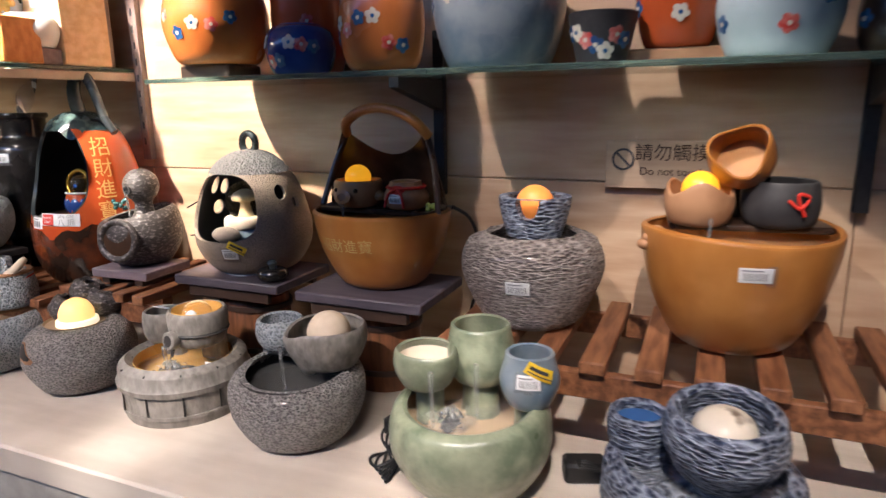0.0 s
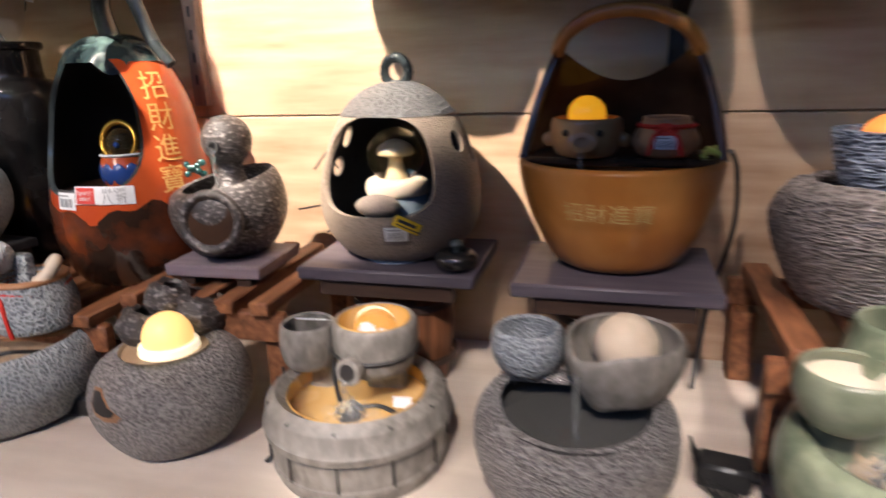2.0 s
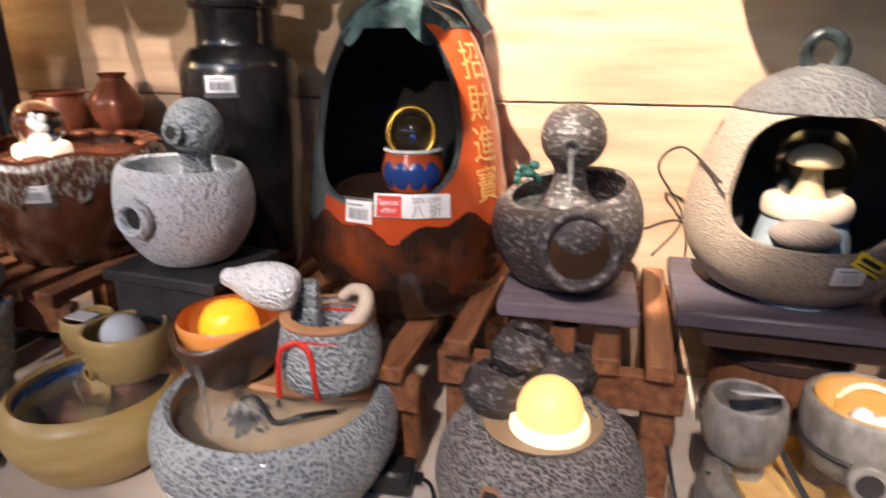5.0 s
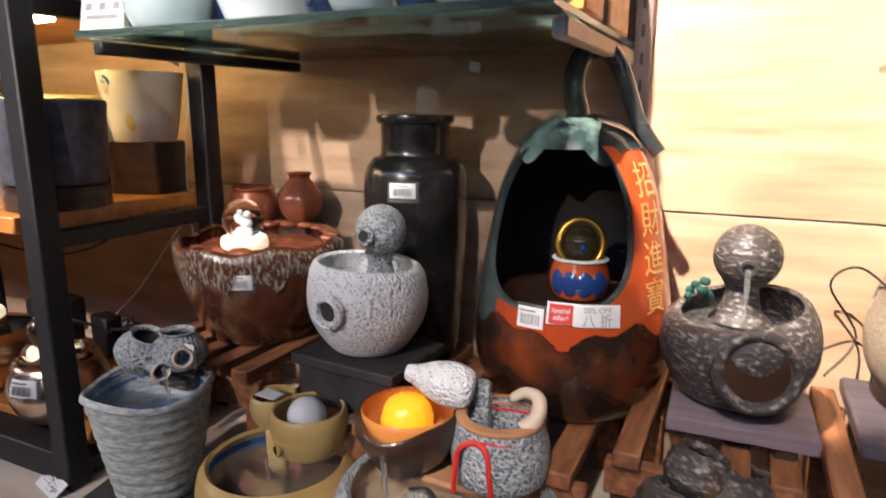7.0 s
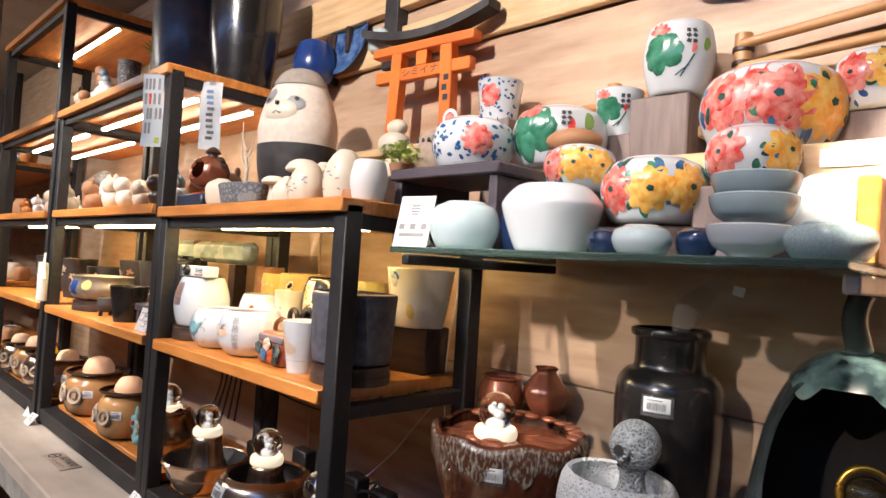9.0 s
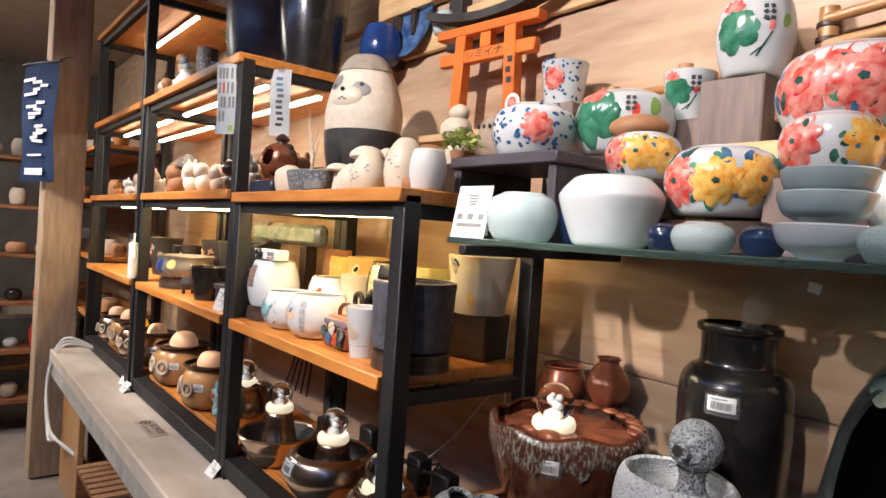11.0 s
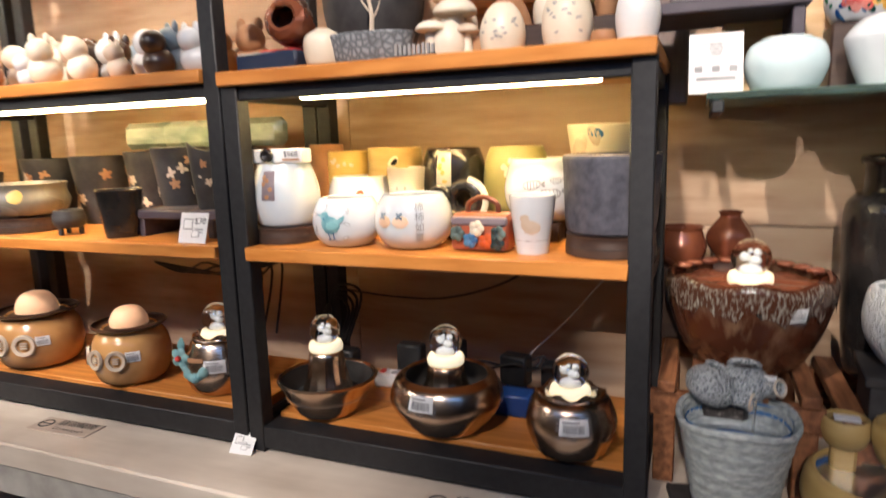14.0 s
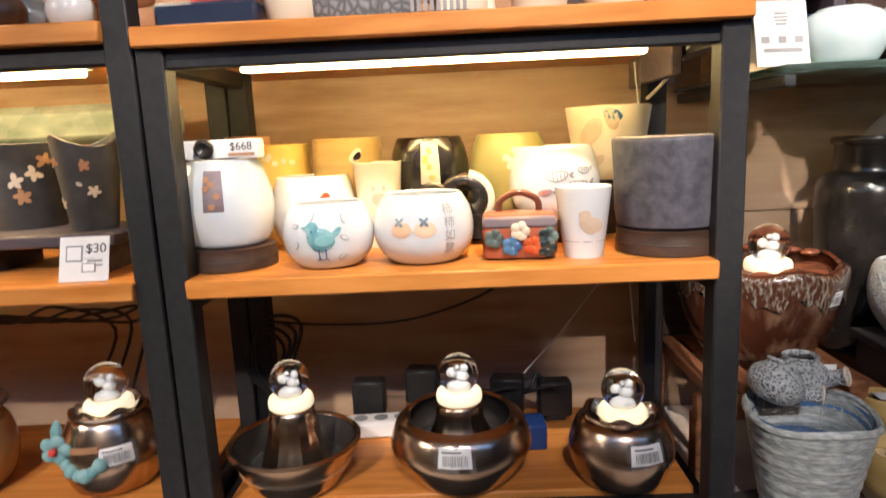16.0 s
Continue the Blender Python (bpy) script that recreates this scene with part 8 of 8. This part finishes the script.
part("stick", boxes(((0, 0.003, -0.02), (0.004, 0.002, 0.07)), bevel=0), PAPER, t)

# ---- second bay: figurines on the third board, LED above ----
S2B = 1.800


def critter(x, y, z, s, m, label, ears=True, rz=0):
    t = thing("animal_figurine", x, y, z, label, "figurine", rz, group="small animal figurines")
    bm = merge(ball(0.040 * s, (0, 0, 0.036 * s), 16, (1, 0.85, 0.9)), ball(0.030 * s, (0, -0.014 * s, 0.080 * s), 14))
    if ears:
        bm = merge(bm, ball(0.010 * s, (-0.018 * s, -0.01 * s, 0.108 * s), 8, (1, 0.6, 1.5)), ball(0.010 * s, (0.018 * s, -0.01 * s, 0.108 * s), 8, (1, 0.6, 1.5)))
    part("body", bm, m, t)
    return t


rr = random.Random(21)
MS = (WHITE, TERRA, CREAM, DKBROWN, GOLDEN, WHITE, PALECLAY, BLUEGLAZE, TERRA, CREAM)
NAMES = {id(WHITE): "white", id(TERRA): "red-brown", id(CREAM): "cream", id(DKBROWN): "dark brown", id(GOLDEN): "amber", id(PALECLAY): "pale clay", id(BLUEGLAZE): "blue-grey"}
for row, (y, s) in enumerate(((1.08, 0.85), (1.18, 0.95), (1.30, 1.15))):
    for k in range(8):
        m = MS[(k * 3 + row * 4) % 10]
        critter(-3.52 - 0.128 * k + rr.uniform(-0.02, 0.02), y + rr.uniform(-0.02, 0.02), S2B, s * rr.uniform(1.0, 1.35), m, "small glazed %s animal figurine on the pine board" % NAMES[id(m)], ears=(k + row) % 2 == 0, rz=rr.uniform(-40, 40))
for k in range(7):
    m = MS[(k * 7 + 2) % 10]
    critter(-4.76 - 0.14 * k, 1.10 + 0.07 * (k % 2), S2B, rr.uniform(0.8, 1.2), m, "small glazed %s animal figurine in the far bay" % NAMES[id(m)], rz=rr.uniform(-40, 40))
t = thing("stone_pagoda", -4.95, 1.30, S2B, "small grey clay pagoda lantern house", "lantern")
part("walls", boxes(((0, 0, 0.09), (0.12, 0.10, 0.16)), bevel=0.004), STONE3, t)
part("roof", lathe([(0.12, 0.17), (0.11, 0.18), (0.03, 0.24), (0, 0.25)], 4), STONE3, t, at=pose(0, 0, 0, 0, 0, 45))
part("window", boxes(((0, -0.052, 0.09), (0.05, 0.006, 0.07)), bevel=0), INK, t)
for k in range(5):
    pot("planter", -3.60 - 0.20 * k, 1.39, S2B, cup_pr(0.055, 0.10 + 0.02 * (k % 3), 0.75), (PALECLAY, OLIVE, TERRA, PALECLAY, DKBROWN)[k], "small unglazed planter behind the figurines", seg=28)

# hanging paper slips from the tall bay's corner
for k, (x, y, z, w, h, lab) in enumerate(((-3.475, 0.978, 1.985, 0.075, 0.235, "white printed paper slip hanging from the shelf edge"), (-3.384, 1.13, 1.995, 0.070, 0.225, "blue-white handwritten paper slip hanging from the shelf edge"))):
    t = thing("paper_slip", x, y, z, lab, "paper", rz=34 + 14 * k)
    bm = bmesh.new()
    rows = [[bm.verts.new((u * w, 0.006 * math.sin(v * 5 + k), v * h)) for u in (-0.5, 0, 0.5)] for v in [j / 8 for j in range(9)]]
    for a, b in zip(rows, rows[1:]):
        for i in range(2):
            bm.faces.new((a[i], a[i + 1], b[i + 1], b[i]))
    bmesh.ops.solidify(bm, geom=bm.faces, thickness=0.0012)
    part("sheet", bm, mat("blue_white_paper", (0.62, 0.70, 0.78), (0.74, 0.77, 0.80), 0.5, scale=8), t)
    r2 = random.Random(30 + k)
    for j in range(9 if k else 14):
        u, v = (0.0, 0.85 - 0.085 * j) if k else (-0.3 + 0.2 * (j % 4), 0.86 - 0.2 * (j // 4))
        part("brush_stroke", boxes(((u * w + r2.uniform(-0.004, 0.004), 0.006 * math.sin(v * 5 + k) - 0.002, v * h), (0.022 if k else 0.008, 0.001, 0.010 if k else 0.036)), bevel=0), (LEAFB if j < 3 else INK) if k else (GREYINK if j != 5 else REDINK), t)
    if k == 0:
        part("green_sticker", boxes(((0.024, -0.003, 0.02), (0.016, 0.001, 0.018)), bevel=0), LIME, t)
    part("tape", boxes(((0, 0.0, h - 0.004), (0.02, 0.006, 0.02)), bevel=0), FILM, t)

# ---- top of the tall bays ----
S3 = 2.250
pot("vase", -4.16, 1.17, S3, spline([(0.030, 0), (0.040, 0.02), (0.044, 0.06), (0.022, 0.10), (0.018, 0.12), (0.026, 0.13)], 5), COBALT, "dark blue bottle vase", "vase")
pot("vase", -4.30, 1.20, S3, spline([(0.035, 0), (0.045, 0.02), (0.048, 0.06), (0.02, 0.10), (0.018, 0.11)], 5), STONE3, "small grey bottle vase", "vase")
t = pot("planter", -4.46, 1.22, S3, cup_pr(0.05, 0.26, 0.95), STONE3, "tall dark grey cylinder vase", "vase")


def grass(parent, c, n, r, h, m, seed):
    rr = random.Random(seed)
    bm = bmesh.new()
    for k in range(n):
        a = rr.uniform(0, 6.283)
        tip = Vector((math.cos(a) * r * rr.uniform(0.4, 1), math.sin(a) * r * rr.uniform(0.4, 1), h * rr.uniform(0.5, 1)))
        side = Vector((-math.sin(a), math.cos(a), 0)) * r * 0.07
        p = [Vector(c), Vector(c) + tip * 0.6 + Vector((0, 0, h * 0.2)), Vector(c) + tip]
        q = [bm.verts.new(p[0] - side * 0.5), bm.verts.new(p[0] + side * 0.5), bm.verts.new(p[1] + side), bm.verts.new(p[1] - side), bm.verts.new(p[2])]
        bm.faces.new((q[0], q[1], q[2], q[3]))
        bm.faces.new((q[3], q[2], q[4]))
    return part("leaves", bm, m, parent, "blade-like leaves", smooth=False)


t = pot("plant_pot", -4.22, 1.28, S3 + 0.09, cup_pr(0.045, 0.10, 0.8), TERRA, "leafy green plant in a brown pot", "plant")
part("foot_block", boxes(((0, 0, -0.045), (0.09, 0.09, 0.09)), bevel=0.003), DARKWOOD, t)
grass(t, (0, 0, 0.09), 60, 0.12, 0.14, GREEN, 3)
t = pot("plant_pot", -5.0, 1.20, S3, cup_pr(0.05, 0.09, 0.8), DKBROWN, "small leafy plant in a dark pot", "plant")
grass(t, (0, 0, 0.085), 40, 0.09, 0.13, GREEN, 4)
for k in range(4):
    pot("vase", -4.85 - 0.17 * k, 1.12, S3, globe_pr(0.045, 0.07, 0.6, 0.6), (STONE3, BLUEGLAZE, DKBROWN, STONE3)[k], "small round dark vase on the high board", "vase", seg=28)
PR = spline([(0.10, 0), (0.125, 0.02), (0.145, 0.20), (0.15, 0.36), (0.14, 0.42)], 5)
t = pot("urn", -3.83, 1.24, S3, PR, mat("mottled_urn", (0.045, 0.04, 0.045), (0.15, 0.10, 0.09), 0.4, scale=12, third=(0.10, 0.13, 0.18), bump=0.5, coat=0.2), "large mottled dark urn with studs", "urn", seg=56)
for k in range(30):
    part("stud", ball(0.006, tuple(onto(PR, F - 0.75 + 0.05 * (k % 3), 0.24 + 0.018 * (k // 3), 0, 0, 0.002)), 8), PALECLAY, t)
for k in range(3):
    part("branch", tube(curve3([(0.03, 0, 0.38), (0.10, -0.02, 0.47 + 0.03 * k), (0.20 + 0.04 * k, -0.03, 0.44 + 0.05 * k)], 5), 0.006, 8, 0.5), DKBROWN, t)
PR = spline([(0.085, 0), (0.10, 0.02), (0.125, 0.22), (0.125, 0.42), (0.10, 0.48)], 5)
pot("urn", -3.52, 1.30, S3, PR, BLACKPOT, "tall matt black vase", "vase", seg=48)
rr = random.Random(33)
for k in range(8):
    m = (PALECLAY, CREAM, TERRA, BLUEGLAZE)[k % 4]
    critter(-4.55 + 0.035 * (k % 3), 1.06 + 0.04 * (k // 3), S3 + (0.07 * (k // 3) if k > 5 else 0.0), 0.8 * rr.uniform(0.8, 1.1), m, "small pale clay figurine at the board's corner", ears=False)
t = thing("white_vase", -4.36, 1.10, S3, "white glazed folded vase", "vase")
part("body", lathe(walls(spline([(0.04, 0), (0.06, 0.03), (0.045, 0.08), (0.03, 0.10), (0.035, 0.115)], 4), 0.004), 36), WHITE, t)
# blue vase, disc and hanging pieces on the wall
t = thing("wall_vase", -3.39, 1.52, 2.30, "glossy cobalt blue wall vase hanging on the wall", "vase")
part("body", lathe(walls(spline([(0.03, 0), (0.07, 0.03), (0.080, 0.09), (0.065, 0.15), (0.055, 0.165)], 5), 0.006), 40), COBALT, t)
part("back_plate", boxes(((0, 0.082, 0.12), (0.05, 0.036, 0.20)), bevel=0.004), DARKWOOD, t)
t = thing("wall_plate", -3.28, 1.565, 2.34, "tilted blue patterned plate on the wall", "plate")
part("plate", lathe(spline([(0, 0.0), (0.08, 0.004), (0.12, 0.016), (0.125, 0.022)], 4), 40), mat("blue_plate", (0.02, 0.06, 0.20), (0.12, 0.22, 0.42), 0.2, scale=25, coat=0.4), t, at=pose(0, 0.03, 0.12, 78, 0, 0))
part("hanger", boxes(((0, 0.035, 0.14), (0.02, 0.04, 0.10))), DARKWOOD, t)
t = thing("scroll_frame", -3.02, 1.575, 2.36, "narrow black lattice wall hanging with a celadon bottle", "ornament")
part("frame", boxes(((0, 0.02, 0.16), (0.07, 0.05, 0.40)), bevel=0.004), MATTBLACK, t)
part("lattice", boxes(*[((0, -0.007, 0.30 - 0.03 * k), (0.05, 0.004, 0.008)) for k in range(4)], bevel=0), COPPER, t)
part("bottle", lathe(spline([(0, 0), (0.03, 0.005), (0.042, 0.04), (0.03, 0.075), (0.014, 0.09), (0, 0.092)], 4), 28), PALEBLUE, t, at=pose(-0.01, -0.035, 0.0))

# ---- orange ware on the green glass shelf ----
G2 = 1.637
OG = mat("orange_persimmon_glaze", (0.55, 0.14, 0.03), (0.66, 0.24, 0.06), 0.25, scale=5, third=(0.32, 0.055, 0.02), coat=0.4)


def dotted(name, x, y, z, pr, m, label, seed, n=7, cat="pot"):
    t = pot(name, x, y, z, pr, m, label, cat, seg=48)
    rr = random.Random(seed)
    h = pr[-1][1]
    for k in range(n):
        a, zz = F - 1.1 + 2.4 * k / n, h * rr.uniform(0.25, 0.7)
        d = part("flower_dot", decal(pr, a, zz, [petal(0, 0, 0.018, j * 1.257 + k, 0.85) for j in range(5)], 0.0012), (LEAFB, CREAM, PEONY)[k % 3], t, "painted plum flower")
        part("eye", decal(pr, a, zz, [petal(-0.004, 0, 0.009, 0, 1.0)], 0.0032), CREAM if k % 3 != 1 else LEAFB, d)
    return t


block(-1.02, 1.42, G2, 0.16, 0.13, 0.035, DARKWOOD, "low black lacquer jar stand")
dotted("painted_jar", -1.02, 1.42, G2 + 0.035, squat_pr(0.135, 0.20), OG, "orange to brown glazed jar with plum flowers on a black stand", 1)
dotted("painted_jar", -0.755, 1.41, G2, squat_pr(0.086, 0.12), COBALT, "dark blue jar painted with red and white flowers", 2)
dotted("painted_jar", -0.525, 1.41, G2, globe_pr(0.100, 0.22, 0.55, 0.6), OG, "tall orange jar painted with blue plum flowers", 3)
dotted("painted_jar", -0.79, 1.51, G2, globe_pr(0.10, 0.31, 0.65, 0.6), ORANGE, "red glazed jar at the back", 4, 3)
dotted("painted_jar", -0.25, 1.44, G2, squat_pr(0.145, 0.25), BLUEGLAZE, "large grey-green jar with red painted flowers", 5, 4)
dotted("painted_jar", -0.02, 1.41, G2, cup_pr(0.070, 0.10, 0.7), MATTBLACK, "dark blue-black cup painted with pink flowers", 6)
dotted("painted_jar", 0.12, 1.48, G2 + 0.03, squat_pr(0.085, 0.20), ORANGE, "red-brown glazed jar on a wood strip", 7, 2)
block(0.12, 1.48, G2, 0.20, 0.12, 0.030, TERRA, "brown wooden strip stand")
dotted("painted_jar", 0.30, 1.43, G2, squat_pr(0.110, 0.18), PALEBLUE, "pale celadon jar with red painted flowers", 8, 4)
dotted("painted_jar", 0.50, 1.45, G2, globe_pr(0.07, 0.14), DKBROWN, "dark brown glazed jar", 9, 2)
# things beyond the last glass shelf end
block(-1.540, 1.24, G1, 0.028, 0.11, 0.12, SHELF, "short orange-brown pine wood block")

# ---- far end: column, banner, aisle beyond ----
t = thing("wood_column", -6.05, 0.86, 0.0, "rough pale wooden column at the bench's end", "column")
part("shaft", boxes(((0, 0, 1.6), (0.22, 0.22, 3.18)), bevel=0.008), mat("column_wood", (0.34, 0.24, 0.16), (0.46, 0.34, 0.24), 0.6, scale=5, stretch=(8, 8, 1), bump=0.3), t)
t = thing("cloth_banner", -5.92, 0.70, 1.86, "navy cloth banner with white brush marks on the column", "banner", rz=24)
bm = bmesh.new()
rows = [[bm.verts.new(((-0.17 + 0.34 * u / 6), 0.01 * math.sin(u * 1.3 + v * 0.7), 0.72 * v / 10)) for u in range(7)] for v in range(11)]
for a, b in zip(rows, rows[1:]):
    for i in range(6):
        bm.faces.new((a[i], a[i + 1], b[i + 1], b[i]))
bmesh.ops.solidify(bm, geom=bm.faces, thickness=0.003)
part("cloth", bm, NAVY, t)
rr = random.Random(8)
for k in range(3):
    for j in range(5):
        part("brush_mark", boxes(((0.0 + rr.uniform(-0.05, 0.05), -0.016, 0.58 - 0.145 * k + 0.022 * (j - 2)), (rr.uniform(0.06, 0.13), 0.002, 0.017)), bevel=0), PAPER, t, at=pose(0, 0, 0, 0, rr.uniform(-6, 6), 0))
part("small_mark", boxes(((0, -0.016, 0.16), (0.14, 0.002, 0.012)), bevel=0), PAPER, t)
part("small_mark", boxes(((0, -0.016, 0.06), (0.18, 0.002, 0.04)), bevel=0), PAPER, t)
part("rod", tube([(-0.19, 0, 0.72), (0, 0, 0.722), (0.19, 0, 0.72)], 0.008, 10), MATTBLACK, t)
for s in (-1, 1):
    part("tie", tube(curve3([(s * 0.15, 0, 0.72), (s * 0.17, 0.06, 0.76), (s * 0.1, 0.13, 0.78)], 4), 0.004, 6), NAVY, t)
for k in range(3):
    cable("cable", [(-5.55, 1.02, 0.88), (-5.62, 0.86, 0.90 + 0.02 * k), (-5.72 - 0.02 * k, 0.80, 0.70), (-5.62, 0.80, 0.45 - 0.04 * k), (-5.40, 0.82, 0.40), (-5.2, 0.95, 0.30)], 0.008, WHITECORD, "looped white extension cable at the bench end")
t = thing("strip_bottle", -4.60, 0.975, 1.395, "white plastic clip lamp hanging from the rack post", "lamp")
part("body", lathe(spline([(0, 0), (0.020, 0.0), (0.022, 0.02), (0.022, 0.15), (0.016, 0.17), (0, 0.172)], 3), 24), WHITE, t)
part("arm", tube(curve3([(0, 0, 0.165), (0.01, 0.0, 0.21), (0.05, -0.01, 0.17), (0.11, -0.02, 0.10)], 5), 0.005, 8), WHITECORD, t)


def far_table(x, y, w, d, z, label, seed):
    t = thing("display_table", x, y, 0, label, "table")
    part("top", boxes(((0, 0, z - 0.02), (w, d, 0.04)), bevel=0.004), BENCH, t)
    for sx in (-1, 1):
        for sy in (-1, 1):
            part("leg", boxes(((sx * (w / 2 - 0.06), sy * (d / 2 - 0.06), (z - 0.04) / 2), (0.06, 0.06, z - 0.04)), bevel=0.004), DARKWOOD, t)
    part("lower_shelf", boxes(((0, 0, 0.30), (w - 0.1, d - 0.1, 0.03)), bevel=0.004), SHELF, t)
    rr = random.Random(seed)
    k = 0
    for level in (z, 0.315):
        for j in range(9):
            r = rr.uniform(0.05, 0.10)
            m = (STONE3, DKBROWN, BLACKPOT, STONE4, PALECLAY, MATTBLACK)[rr.randrange(6)]
            pot("pot", x - w / 2 + 0.12 + (w - 0.24) * (j % 5) / 4, y - d / 4 + d / 2 * (j // 5), level, globe_pr(r, r * rr.uniform(0.9, 1.8), 0.6, 0.8), m, "dark clay pot on a far display table", "pot", seg=24, group="far table pots")
    return t


far_table(-8.3, 0.9, 0.9, 1.0, 0.78, "display table at the back of the shop", 4)
t = rack("shelf_rack", -8.9, -6.4, (0.5, 0.95, 1.38, 1.80, 2.2), 2.785, "far black rack with crowded boards", 1.15, 1.58, 0.0)
rr = random.Random(12)
for z in (1.38, 1.80, 2.2, 0.95):
    for k in range(14):
        r = rr.uniform(0.05, 0.085)
        m = (STONE3, TERRA, DKBROWN, PALECLAY, WHITE, GOLDEN, STONE4)[rr.randrange(7)]
        pot("pot", -8.7 + 0.165 * k, 1.28 + rr.uniform(-0.03, 0.03), z, globe_pr(r, r * rr.uniform(1.0, 2.2), 0.6, 0.7), m, "small glazed pot on the far rack", "pot", seg=20, group="far rack pots")

t = thing("shelf_rack", -7.15, -1.25, 0.0, "dark wooden rack across the far aisle, crowded with pots", "shelf")
for z in (0.25, 0.62, 0.98, 1.34, 1.70, 2.06):
    part("shelf_board", boxes(((0, 1.15, z), (0.42, 2.3, 0.03)), bevel=0.003), SLAT, t)
for y in (0.02, 1.15, 2.28):
    part("post", boxes(((0.18, y, 1.15), (0.05, 0.05, 2.3)), bevel=0.003), DARKWOOD, t)
for z in (0.265, 0.635, 0.995, 1.355, 1.715, 2.075):
    for k in range(12):
        r = rr.uniform(0.05, 0.088)
        m = (STONE3, TERRA, DKBROWN, PALECLAY, WHITE, RED, STONE4, BLACKPOT)[rr.randrange(8)]
        pot("pot", -7.08 + rr.uniform(-0.05, 0.05), -1.13 + 0.185 * k, z, globe_pr(r, r * rr.uniform(0.9, 2.4), 0.6, 0.7), m, "small glazed pot on the rack across the far aisle", "pot", seg=20, group="far aisle pots")

# ---- under the bench ----
rr = random.Random(17)
for k in range(13):
    x = -5.4 + 0.46 * k
    r = rr.uniform(0.10, 0.15)
    m = (TERRA, STONE4, DKBROWN, PALECLAY, STONE3)[k % 5]
    pot("floor_pot", x, 1.16, 0.175, globe_pr(r, r * rr.uniform(1.1, 1.7), 0.6, 0.8), m, ("red-brown clay pot", "sandy stone pot", "dark brown glazed pot", "pale clay pot", "dark stone pot")[k % 5] + " stored under the bench", "pot", seg=32)
for x0 in (-4.9, -3.75):
    t = thing("slatted_crate", x0, 0.95, 0.175, "pale slatted wooden crate under the bench", "crate")
    for k in range(7):
        part("slat", boxes(((0.05 + 0.07 * k, 0.02, 0.25), (0.045, 0.28, 0.012)), bevel=0.002), TERRA, t)
    for s in (0.0, 0.5):
        part("end_board", boxes(((s, 0.02, 0.12), (0.015, 0.26, 0.24)), bevel=0.002), SLAT, t)
    part("rail", boxes(((0.25, -0.105, 0.225), (0.49, 0.012, 0.03)), bevel=0.002), SLAT, t)

# ---- wall planks ----
for z0, z1 in ((0.0, 0.77), (0.772, 1.371), (1.374, 1.97), (1.973, 2.345), (2.475, 2.52), (2.68, 3.19)):
    for x0, x1 in ((-9.38, -6.40), (-6.40, -3.41), (-3.41, -1.516), (-1.516, 0.50), (0.50, 2.40)):
        part("plank", boxes((((x0 + x1) / 2, YW + 0.009, (z0 + z1) / 2), (x1 - x0 - 0.002, 0.022, z1 - z0)), bevel=0.002), WALL, wall, smooth=False)
